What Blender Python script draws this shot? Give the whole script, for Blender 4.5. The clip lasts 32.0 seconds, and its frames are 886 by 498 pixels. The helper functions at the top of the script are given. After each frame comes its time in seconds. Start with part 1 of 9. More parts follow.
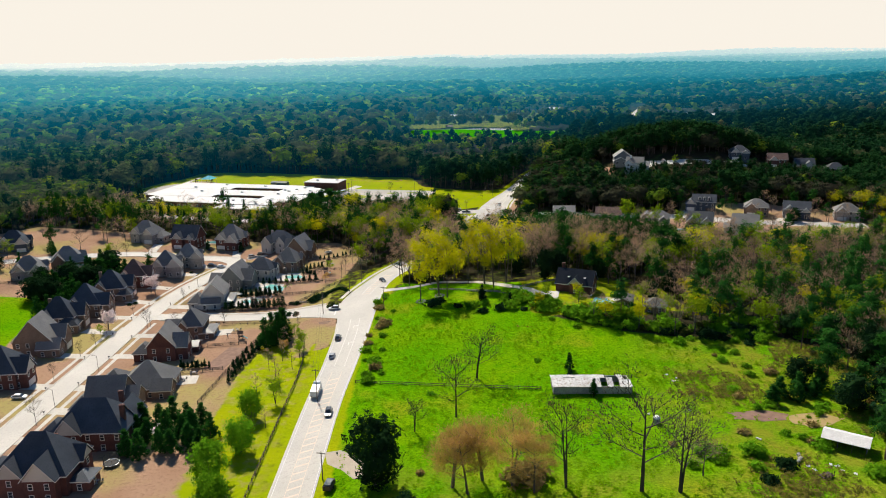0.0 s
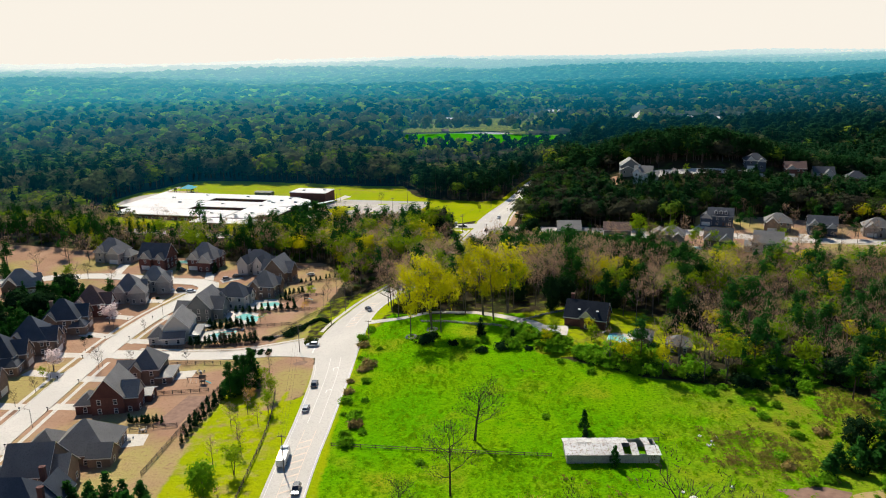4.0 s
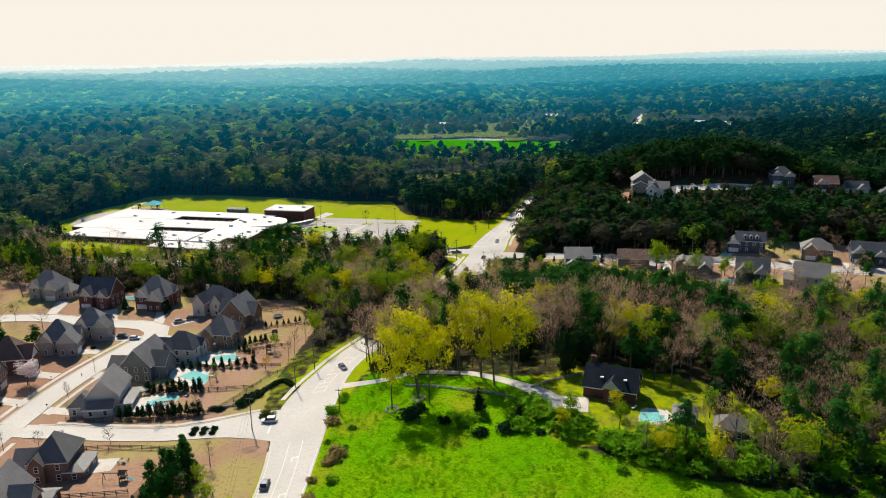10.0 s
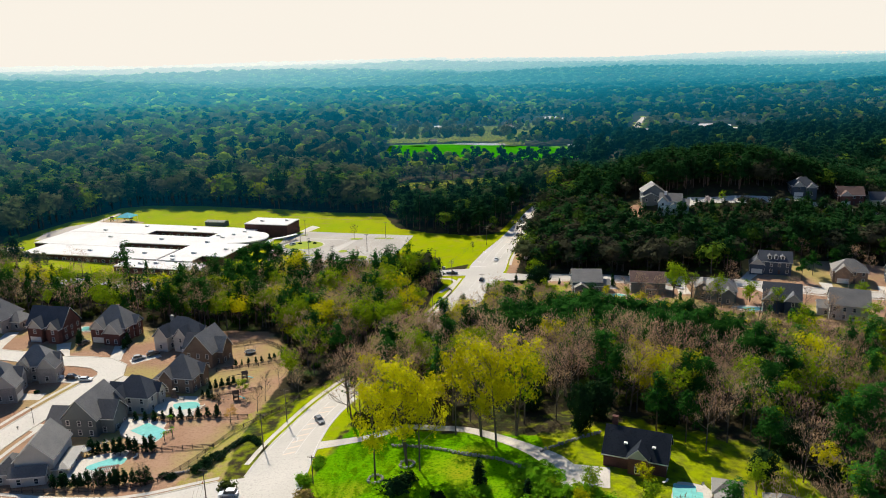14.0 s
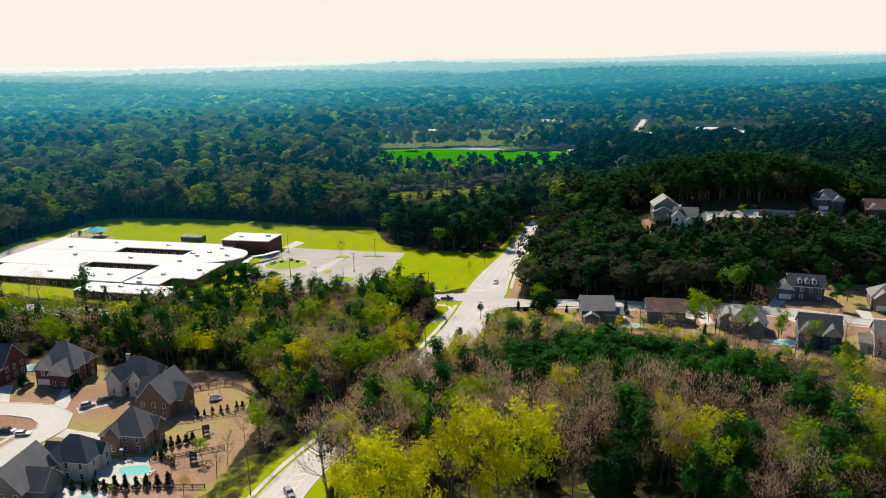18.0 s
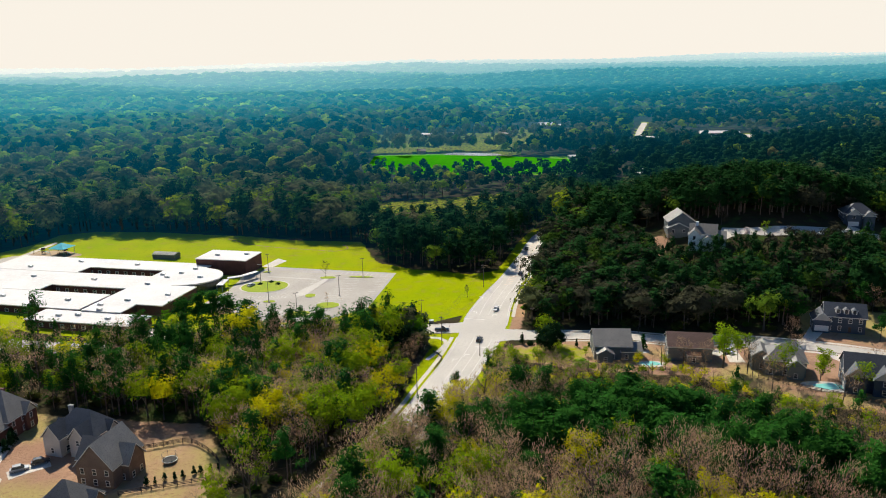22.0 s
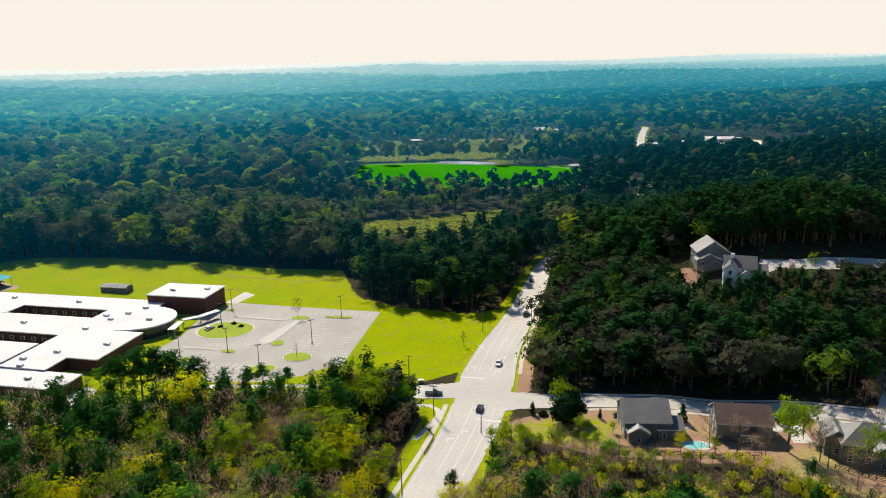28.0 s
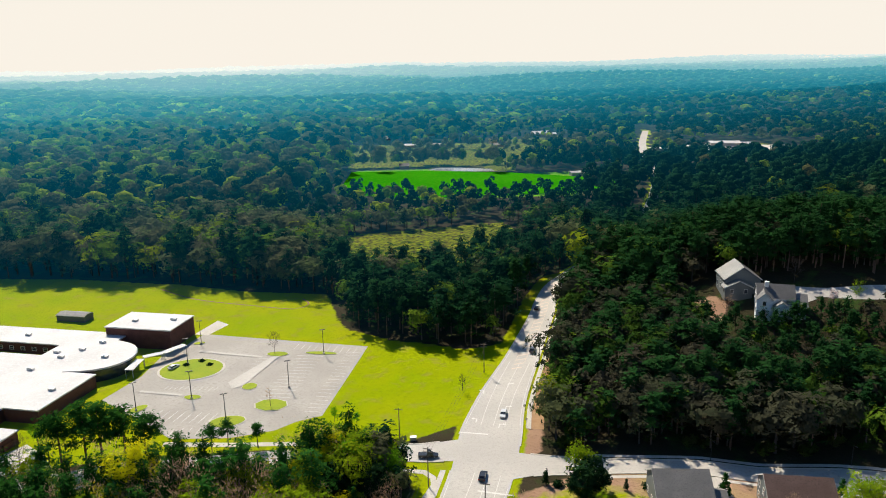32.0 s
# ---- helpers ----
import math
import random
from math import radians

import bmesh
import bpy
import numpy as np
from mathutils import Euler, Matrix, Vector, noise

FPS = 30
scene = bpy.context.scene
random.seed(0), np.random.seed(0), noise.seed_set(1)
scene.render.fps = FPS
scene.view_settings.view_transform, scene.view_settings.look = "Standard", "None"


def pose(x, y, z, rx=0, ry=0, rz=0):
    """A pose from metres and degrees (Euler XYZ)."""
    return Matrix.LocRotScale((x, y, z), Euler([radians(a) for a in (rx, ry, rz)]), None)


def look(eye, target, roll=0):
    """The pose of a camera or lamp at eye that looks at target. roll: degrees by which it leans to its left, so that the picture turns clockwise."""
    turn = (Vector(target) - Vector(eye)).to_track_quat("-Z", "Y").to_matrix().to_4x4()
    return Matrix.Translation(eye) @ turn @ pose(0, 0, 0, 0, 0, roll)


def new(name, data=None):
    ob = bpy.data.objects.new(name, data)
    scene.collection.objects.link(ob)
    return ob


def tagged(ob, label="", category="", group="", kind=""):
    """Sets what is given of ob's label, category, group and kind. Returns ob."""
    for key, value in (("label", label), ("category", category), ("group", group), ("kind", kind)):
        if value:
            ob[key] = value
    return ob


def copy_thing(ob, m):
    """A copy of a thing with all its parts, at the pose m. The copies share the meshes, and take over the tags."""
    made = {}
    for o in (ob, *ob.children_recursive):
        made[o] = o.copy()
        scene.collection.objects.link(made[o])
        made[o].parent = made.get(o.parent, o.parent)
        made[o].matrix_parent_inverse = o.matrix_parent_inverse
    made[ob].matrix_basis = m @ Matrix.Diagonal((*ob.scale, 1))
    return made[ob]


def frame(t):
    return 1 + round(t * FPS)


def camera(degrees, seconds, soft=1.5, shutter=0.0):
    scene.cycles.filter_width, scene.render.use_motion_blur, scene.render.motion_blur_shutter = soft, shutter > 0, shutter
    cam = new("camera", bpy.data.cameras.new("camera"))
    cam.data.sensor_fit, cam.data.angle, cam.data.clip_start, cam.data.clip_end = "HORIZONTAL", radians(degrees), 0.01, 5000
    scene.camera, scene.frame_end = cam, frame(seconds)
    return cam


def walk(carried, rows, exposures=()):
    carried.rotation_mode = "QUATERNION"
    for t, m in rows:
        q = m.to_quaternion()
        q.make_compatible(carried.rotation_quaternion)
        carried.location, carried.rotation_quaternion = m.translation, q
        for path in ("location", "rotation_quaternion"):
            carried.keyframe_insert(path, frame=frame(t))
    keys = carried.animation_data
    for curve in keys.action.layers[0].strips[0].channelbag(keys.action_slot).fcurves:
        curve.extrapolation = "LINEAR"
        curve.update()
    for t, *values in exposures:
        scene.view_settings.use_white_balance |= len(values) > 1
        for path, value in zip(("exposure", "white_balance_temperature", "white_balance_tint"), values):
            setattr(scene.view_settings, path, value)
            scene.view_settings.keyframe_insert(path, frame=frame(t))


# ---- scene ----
cam = camera(61.33, 32.0, 1.0)
PATH = [
    (0.0, (0.00, 0.00, 103.68), (0.00, 290.13, 27.37), -1.09),
    (2.0, (0.81, 19.88, 103.88), (1.43, 310.04, 27.68), -1.09),
    (4.0, (1.60, 39.48, 104.07), (2.89, 329.67, 28.00), -1.08),
    (6.0, (2.39, 58.84, 104.28), (4.38, 349.06, 28.32), -1.08),
    (8.0, (3.17, 77.99, 104.49), (5.89, 368.23, 28.65), -1.08),
    (10.0, (3.94, 96.95, 104.70), (7.44, 387.21, 28.98), -1.08),
    (12.0, (4.70, 115.76, 104.91), (9.02, 406.04, 29.32), -1.08),
    (14.0, (5.46, 134.44, 105.13), (10.62, 424.75, 29.67), -1.08),
    (16.0, (6.20, 153.04, 105.36), (12.26, 443.37, 30.03), -1.08),
    (18.0, (6.94, 171.59, 105.58), (13.93, 461.93, 30.39), -1.09),
    (20.0, (7.66, 190.10, 105.82), (15.62, 480.45, 30.75), -1.09),
    (22.0, (8.38, 208.62, 106.05), (17.35, 498.98, 31.13), -1.10),
    (24.0, (9.09, 227.18, 106.29), (19.10, 517.54, 31.51), -1.10),
    (26.0, (9.78, 245.81, 106.54), (20.89, 536.16, 31.90), -1.11),
    (28.0, (10.47, 264.53, 106.79), (22.71, 554.88, 32.29), -1.12),
    (30.0, (11.16, 283.38, 107.04), (24.55, 573.72, 32.69), -1.13),
    (32.0, (11.83, 302.40, 107.30), (26.42, 592.71, 33.10), -1.14),
]
walk(cam, [(t, look(eye, target, roll)) for t, eye, target, roll in PATH])

# ---- world and sun ----
SUN = Vector((-0.25, 0.66, 0.71)).normalized()
world = bpy.data.worlds.new("world")
scene.world = world
world.use_nodes = True
wn = world.node_tree.nodes
wl = world.node_tree.links
wn.clear()
sky = wn.new("ShaderNodeTexSky")
sky.sky_type = "NISHITA"
sky.sun_disc = False
sky.sun_elevation = radians(45)
sky.sun_rotation = radians(-20)
sky.altitude = 300
sky.air_density = 1.0
sky.dust_density = 1.5
sky.ozone_density = 1.0
haze_at = wn.new("ShaderNodeTexCoord")
haze_z = wn.new("ShaderNodeSeparateXYZ")
haze = wn.new("ShaderNodeMapRange")
haze.interpolation_type = "SMOOTHSTEP"
haze.inputs[1].default_value, haze.inputs[2].default_value = 0.06, 0.24
haze.inputs[3].default_value, haze.inputs[4].default_value = 1.0, 0.0
dim = wn.new("ShaderNodeVectorMath")
dim.operation = "MULTIPLY"
dim.inputs[1].default_value = (0.025, 0.047, 0.068)
warm = wn.new("ShaderNodeMix")
warm.data_type = "RGBA"
warm.inputs[7].default_value = (0.675, 0.628, 0.556, 1)
wbg = wn.new("ShaderNodeBackground")
wbg.inputs["Strength"].default_value = 1.0
wout = wn.new("ShaderNodeOutputWorld")
wl.new(haze_at.outputs["Generated"], haze_z.inputs[0])
wl.new(haze_z.outputs[2], haze.inputs[0])
wl.new(sky.outputs[0], dim.inputs[0])
wl.new(haze.outputs[0], warm.inputs[0])
wl.new(dim.outputs[0], warm.inputs[6])
wl.new(warm.outputs[2], wbg.inputs[0])
wl.new(wbg.outputs[0], wout.inputs[0])

sun_data = bpy.data.lights.new("sun", "SUN")
sun_data.energy = 4.35
sun_data.angle = radians(0.6)
sun_data.color = (1.0, 0.93, 0.80)
sun_ob = new("sun", sun_data)
sun_ob.matrix_world = look(SUN * 900, (0, 0, 0))
scene.view_settings.exposure = 0.5


# ---- materials ----
def nodes_of(name):
    m = bpy.data.materials.new(name)
    m.use_nodes = True
    t = m.node_tree
    b = t.nodes["Principled BSDF"]
    return m, t.nodes, t.links, b


def mixrgb(ns, ls, fac, a, b):
    n = ns.new("ShaderNodeMix")
    n.data_type = "RGBA"
    for sock, v in ((n.inputs[0], fac), (n.inputs[6], a), (n.inputs[7], b)):
        if isinstance(v, (int, float)):
            sock.default_value = v
        elif isinstance(v, tuple):
            sock.default_value = (*v, 1)
        else:
            ls.new(v, sock)
    return n.outputs[2]


def noise_fac(ns, ls, scale, lo=0.35, hi=0.65, detail=4.0, obj=False):
    tc = ns.new("ShaderNodeNewGeometry") if not obj else ns.new("ShaderNodeTexCoord")
    n = ns.new("ShaderNodeTexNoise")
    n.inputs["Scale"].default_value = scale
    n.inputs["Detail"].default_value = detail
    ls.new(tc.outputs["Position"] if not obj else tc.outputs["Object"], n.inputs["Vector"])
    r = ns.new("ShaderNodeMapRange")
    r.inputs[1].default_value, r.inputs[2].default_value = lo, hi
    ls.new(n.outputs["Fac"], r.inputs[0])
    return r.outputs[0]


def surface(name, c1, c2, scale=0.5, fine=6.0, rough=0.85, metal=0.0, bump=0.0, c3=None, vary=0.0, spec=0.3):
    """A worn surface: two colours in broad patches, a fine grain, and a little variation from object to object."""
    m, ns, ls, b = nodes_of(name)
    col = mixrgb(ns, ls, noise_fac(ns, ls, scale), c1, c2)
    if c3:
        col = mixrgb(ns, ls, noise_fac(ns, ls, fine, 0.5, 0.72), col, c3)
    grain = noise_fac(ns, ls, fine * 3, 0.2, 0.8)
    dark = mixrgb(ns, ls, grain, (0.86, 0.86, 0.86), (1.1, 1.1, 1.1))
    mul = ns.new("ShaderNodeMix")
    mul.data_type, mul.blend_type = "RGBA", "MULTIPLY"
    mul.inputs[0].default_value = 1
    ls.new(col, mul.inputs[6])
    ls.new(dark, mul.inputs[7])
    out = mul.outputs[2]
    if vary:
        info = ns.new("ShaderNodeObjectInfo")
        hsv = ns.new("ShaderNodeHueSaturation")
        r = ns.new("ShaderNodeMapRange")
        r.inputs[3].default_value, r.inputs[4].default_value = 1 - vary, 1 + vary
        ls.new(info.outputs["Random"], r.inputs[0])
        ls.new(r.outputs[0], hsv.inputs["Value"])
        ls.new(out, hsv.inputs["Color"])
        out = hsv.outputs[0]
    ls.new(out, b.inputs["Base Color"])
    b.inputs["Roughness"].default_value = rough
    b.inputs["Metallic"].default_value = metal
    b.inputs["Specular IOR Level"].default_value = spec
    if bump:
        bn = ns.new("ShaderNodeBump")
        bn.inputs["Distance"].default_value = bump
        ls.new(grain, bn.inputs["Height"])
        ls.new(bn.outputs[0], b.inputs["Normal"])
    return m


# emission painted as haze on far woods and ground, by metres along the view
HAZE_GLOW = ((560, (0.0, 0.0, 0.0)), (760, (0.0, 0.008, 0.015)), (957, (0.0, 0.023, 0.041)), (1193, (0.0, 0.041, 0.072)), (1509, (0.001, 0.074, 0.120)), (1863, (0.007, 0.130, 0.190)), (2336, (0.040, 0.210, 0.270)), (2888, (0.115, 0.305, 0.36)), (3597, (0.30, 0.445, 0.475)), (4188, (0.48, 0.555, 0.56)), (4700, (0.62, 0.635, 0.61)))


def haze_glow(ns, ls):
    """Emission colour painted on a far place as haze, brighter towards the sun."""
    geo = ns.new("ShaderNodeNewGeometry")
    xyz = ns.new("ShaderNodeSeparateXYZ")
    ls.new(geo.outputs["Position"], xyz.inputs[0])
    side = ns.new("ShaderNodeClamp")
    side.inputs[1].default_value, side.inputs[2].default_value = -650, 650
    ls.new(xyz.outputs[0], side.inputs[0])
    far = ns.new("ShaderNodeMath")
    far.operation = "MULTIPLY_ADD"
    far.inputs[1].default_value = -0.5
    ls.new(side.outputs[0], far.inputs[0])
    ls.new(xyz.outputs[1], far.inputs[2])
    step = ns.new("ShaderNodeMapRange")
    step.inputs[1].default_value, step.inputs[2].default_value = HAZE_GLOW[0][0], HAZE_GLOW[-1][0]
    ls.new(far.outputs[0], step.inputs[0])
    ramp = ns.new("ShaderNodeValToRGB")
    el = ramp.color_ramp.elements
    for k, (d, col) in enumerate(HAZE_GLOW):
        p = (d - HAZE_GLOW[0][0]) / (HAZE_GLOW[-1][0] - HAZE_GLOW[0][0])
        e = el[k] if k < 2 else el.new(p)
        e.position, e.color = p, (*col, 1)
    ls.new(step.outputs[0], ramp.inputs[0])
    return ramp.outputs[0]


def leafy(name, c1, c2, c3, through_light=0.35, gaps=0.0, grain=2.2, glow=False):
    """Foliage: colour by tree (tint) and by clump, light that passes through the leaves, and gaps between small leaves (a share of each spray)."""
    m, ns, ls, b = nodes_of(name)
    at = ns.new("ShaderNodeAttribute")
    at.attribute_name = "tint"
    geo = ns.new("ShaderNodeNewGeometry")
    col = mixrgb(ns, ls, at.outputs["Fac"], c1, c2)
    isl = ns.new("ShaderNodeMapRange")
    isl.inputs[3].default_value, isl.inputs[4].default_value = 0.0, 0.55
    ls.new(geo.outputs["Random Per Island"], isl.inputs[0])
    col = mixrgb(ns, ls, isl.outputs[0], col, c3)
    info = ns.new("ShaderNodeObjectInfo")
    hsv = ns.new("ShaderNodeHueSaturation")
    r = ns.new("ShaderNodeMapRange")
    r.inputs[3].default_value, r.inputs[4].default_value = 0.8, 1.2
    ls.new(info.outputs["Random"], r.inputs[0])
    ls.new(r.outputs[0], hsv.inputs["Value"])
    ls.new(col, hsv.inputs["Color"])
    d = ns.new("ShaderNodeBsdfDiffuse")
    t = ns.new("ShaderNodeBsdfTranslucent")
    ls.new(hsv.outputs[0], d.inputs[0])
    ls.new(hsv.outputs[0], t.inputs[0])
    mx = ns.new("ShaderNodeMixShader")
    mx.inputs[0].default_value = through_light
    ls.new(d.outputs[0], mx.inputs[1])
    ls.new(t.outputs[0], mx.inputs[2])
    out = mx.outputs[0]
    # haze painted on as emission from the leaves themselves
    if glow:
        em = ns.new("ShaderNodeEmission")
        ls.new(haze_glow(ns, ls), em.inputs[0])
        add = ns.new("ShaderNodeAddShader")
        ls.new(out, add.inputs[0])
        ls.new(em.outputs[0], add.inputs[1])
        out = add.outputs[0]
    if gaps:
        n = ns.new("ShaderNodeTexNoise")
        n.inputs["Scale"].default_value = grain
        n.inputs["Detail"].default_value = 1.0
        ls.new(geo.outputs["Position"], n.inputs["Vector"])
        cut = ns.new("ShaderNodeMath")
        cut.operation = "LESS_THAN"
        cut.inputs[1].default_value = 0.5 + (gaps - 0.5) * 0.36
        ls.new(n.outputs["Fac"], cut.inputs[0])
        clear = ns.new("ShaderNodeBsdfTransparent")
        hole = ns.new("ShaderNodeMixShader")
        ls.new(cut.outputs[0], hole.inputs[0])
        ls.new(out, hole.inputs[1])
        ls.new(clear.outputs[0], hole.inputs[2])
        out = hole.outputs[0]
    ls.new(out, ns["Material Output"].inputs[0])
    return m


M_ASPHALT = surface("pale_worn_asphalt", (0.44, 0.395, 0.340), (0.51, 0.46, 0.395), 0.05, 1.5, 0.7, c3=(0.40, 0.355, 0.305), spec=0.4)
M_LOT = surface("car_park_asphalt", (0.375, 0.335, 0.285), (0.435, 0.39, 0.335), 0.06, 1.2, 0.9, c3=(0.33, 0.295, 0.255))
M_CONCRETE = surface("pale_concrete", (0.52, 0.465, 0.395), (0.60, 0.54, 0.46), 0.2, 2.0, 0.85, c3=(0.42, 0.37, 0.31))
M_KERB = surface("kerb_concrete", (0.50, 0.45, 0.37), (0.58, 0.52, 0.44), 0.3, 3.0, 0.85)
M_PAINT = surface("road_paint_white", (0.70, 0.66, 0.60), (0.62, 0.58, 0.53), 0.8, 4.0, 0.7)
M_PAINTY = surface("road_paint_yellow", (0.66, 0.53, 0.41), (0.60, 0.47, 0.36), 0.8, 4.0, 0.7)
M_WHITEROOF = surface("white_roof_membrane", (0.68, 0.64, 0.60), (0.60, 0.565, 0.53), 0.08, 0.8, 0.7, c3=(0.72, 0.68, 0.64), spec=0.15)
M_BRICK = surface("red_brown_brick", (0.115, 0.045, 0.035), (0.15, 0.06, 0.047), 0.4, 5.0, 0.85, c3=(0.08, 0.035, 0.03), vary=0.15)
M_TANBRICK = surface("tan_brick", (0.20, 0.135, 0.10), (0.25, 0.175, 0.13), 0.4, 5.0, 0.85, c3=(0.15, 0.105, 0.08), vary=0.15)
M_STONE = surface("grey_stone", (0.30, 0.28, 0.26), (0.38, 0.35, 0.31), 0.8, 4.0, 0.85, c3=(0.2, 0.19, 0.18), vary=0.1)
M_SIDING = surface("cream_siding", (0.54, 0.505, 0.45), (0.48, 0.45, 0.40), 0.3, 4.0, 0.7, vary=0.15)
M_GREYSIDING = surface("grey_green_siding", (0.17, 0.185, 0.175), (0.14, 0.155, 0.15), 0.3, 4.0, 0.7, vary=0.1)
M_WHITESIDING = surface("white_siding", (0.82, 0.82, 0.80), (0.76, 0.76, 0.75), 0.3, 4.0, 0.6)
M_BLUESIDING = surface("blue_grey_siding", (0.055, 0.075, 0.10), (0.07, 0.09, 0.12), 0.3, 4.0, 0.7, vary=0.1)
M_TRIM = surface("white_trim", (0.74, 0.71, 0.65), (0.68, 0.65, 0.60), 0.5, 4.0, 0.6)
M_SHINGLE = surface("grey_brown_shingles", (0.165, 0.150, 0.131), (0.205, 0.186, 0.162), 0.25, 3.0, 0.5, c3=(0.115, 0.105, 0.095), vary=0.3, spec=0.5)
M_SHINGLED = surface("charcoal_shingles", (0.036, 0.041, 0.050), (0.056, 0.061, 0.072), 0.25, 3.0, 0.55, c3=(0.024, 0.028, 0.036), vary=0.25, spec=0.45)
M_SHINGLEK = surface("blue_black_shingles", (0.022, 0.027, 0.036), (0.032, 0.037, 0.047), 0.25, 3.0, 0.85, c3=(0.016, 0.02, 0.027), spec=0.05)
M_SHINGLEB = surface("brown_red_shingles", (0.13, 0.075, 0.06), (0.165, 0.10, 0.08), 0.25, 3.0, 0.85, c3=(0.09, 0.055, 0.045), vary=0.1, spec=0.3)
M_METALROOF = surface("weathered_tin_roof", (0.62, 0.60, 0.57), (0.50, 0.47, 0.43), 0.4, 1.5, 0.5, 0.2, c3=(0.30, 0.22, 0.16))
M_GLASS = surface("dark_window_glass", (0.03, 0.035, 0.04), (0.05, 0.06, 0.07), 0.5, 2.0, 0.12, spec=0.6)
M_DOOR = surface("dark_painted_door", (0.08, 0.05, 0.04), (0.10, 0.06, 0.05), 0.5, 3.0, 0.5)
M_WOODFENCE = surface("dark_stained_fence_wood", (0.06, 0.04, 0.03), (0.09, 0.06, 0.045), 0.6, 4.0, 0.85)
M_POLE = surface("weathered_pole_wood", (0.12, 0.09, 0.07), (0.17, 0.13, 0.10), 0.6, 5.0, 0.85)
M_DARKMETAL = surface("dark_bronze_metal", (0.05, 0.045, 0.04), (0.07, 0.06, 0.055), 0.6, 4.0, 0.5, 0.4)
M_METAL = surface("galvanised_metal", (0.5, 0.5, 0.49), (0.6, 0.6, 0.58), 0.6, 4.0, 0.45, 0.5)
M_BLACK = surface("black_rubber", (0.02, 0.02, 0.02), (0.03, 0.03, 0.03), 1.0, 5.0, 0.8)
M_TURQ = surface("turquoise_canopy_fabric", (0.02, 0.36, 0.46), (0.03, 0.42, 0.52), 0.3, 2.0, 0.7)
M_BARK = surface("grey_brown_bark", (0.085, 0.068, 0.055), (0.13, 0.105, 0.085), 0.4, 3.0, 0.9)
M_PINEBARK = surface("pine_bark", (0.10, 0.065, 0.045), (0.15, 0.10, 0.075), 0.4, 3.0, 0.9)
M_MULCH = surface("brown_mulch", (0.20, 0.115, 0.08), (0.27, 0.16, 0.11), 0.6, 3.0, 0.95)
M_ROCK = surface("grey_field_stone", (0.26, 0.24, 0.22), (0.34, 0.31, 0.28), 0.8, 3.0, 0.9, vary=0.2)

M_PINE = leafy("pine_needles", (0.014, 0.064, 0.012), (0.027, 0.102, 0.013), (0.037, 0.122, 0.015), 0.24, 0.42, 2.6)
# hill foliage: darker copies with the slope's backlit shade put into the colour
M_HILLPINE = leafy("shaded_hill_needles", (0.010, 0.036, 0.011), (0.016, 0.055, 0.014), (0.021, 0.065, 0.014), 0.12, 0.36, 1.8)
M_HILLBUD = leafy("shaded_hill_twigs", (0.066, 0.058, 0.036), (0.050, 0.062, 0.030), (0.050, 0.048, 0.030), 0.2, 0.40, 1.6)
M_HILLLEAF = leafy("shaded_hill_leaves", (0.035, 0.075, 0.010), (0.020, 0.052, 0.010), (0.055, 0.095, 0.010), 0.25, 0.40, 1.6)
M_TWIG = leafy("dark_bare_twigs", (0.085, 0.066, 0.050), (0.065, 0.052, 0.042), (0.11, 0.085, 0.06), 0.1)
M_DARKBARK = surface("dark_branch_bark", (0.040, 0.033, 0.028), (0.060, 0.048, 0.040), 0.4, 3.0, 0.9)
M_FRESH = leafy("fresh_spring_leaves", (0.24, 0.34, 0.008), (0.14, 0.27, 0.010), (0.32, 0.385, 0.012), 0.45, 0.45, 2.6)
M_YELLOW = leafy("yellow_green_spring_leaves", (0.57, 0.52, 0.006), (0.44, 0.46, 0.006), (0.68, 0.60, 0.012), 0.60, 0.48, 3.2)
M_BUD = leafy("bare_twigs_with_buds", (0.47, 0.30, 0.20), (0.41, 0.29, 0.155), (0.36, 0.22, 0.145), 0.52, 0.36, 1.7)
M_GREEN = leafy("bright_green_leaves", (0.11, 0.29, 0.010), (0.17, 0.36, 0.012), (0.20, 0.38, 0.015), 0.50, 0.35, 3.0)
M_DARKLEAF = leafy("dark_evergreen_leaves", (0.010, 0.030, 0.012), (0.018, 0.045, 0.014), (0.02, 0.05, 0.012), 0.12, 0.3, 3.0)
M_BLOSSOM = leafy("pale_pink_blossom", (0.76, 0.60, 0.57), (0.80, 0.68, 0.64), (0.85, 0.75, 0.71), 0.35, 0.4, 3.0)
M_RUST = leafy("rusty_bud_twigs", (0.50, 0.28, 0.12), (0.56, 0.38, 0.06), (0.40, 0.23, 0.10), 0.50, 0.2, 2.2)

# far copies of the near foliage, toned and made to glow as painted haze
M_OLIVE = leafy("hazy_olive_twigs", (0.140, 0.132, 0.062), (0.105, 0.140, 0.046), (0.088, 0.098, 0.050), 0.42, 0.42, 1.5, True)
M_FRESHFAR = leafy("hazy_spring_leaves", (0.11, 0.19, 0.014), (0.06, 0.14, 0.022), (0.17, 0.23, 0.014), 0.42, 0.40, 1.5, True)
M_PINEFAR = leafy("haze_tinted_needles", (0.009, 0.038, 0.017), (0.015, 0.055, 0.018), (0.020, 0.066, 0.018), 0.15, 0.40, 1.5, True)
M_YELLOWFAR = leafy("hazy_bright_crowns", (0.26, 0.32, 0.008), (0.16, 0.25, 0.012), (0.30, 0.34, 0.010), 0.40, 0.40, 1.5, True)
M_STRAW = leafy("dry_straw_twigs", (0.36, 0.24, 0.09), (0.30, 0.27, 0.06), (0.28, 0.18, 0.08), 0.4, 0.3, 4.0)
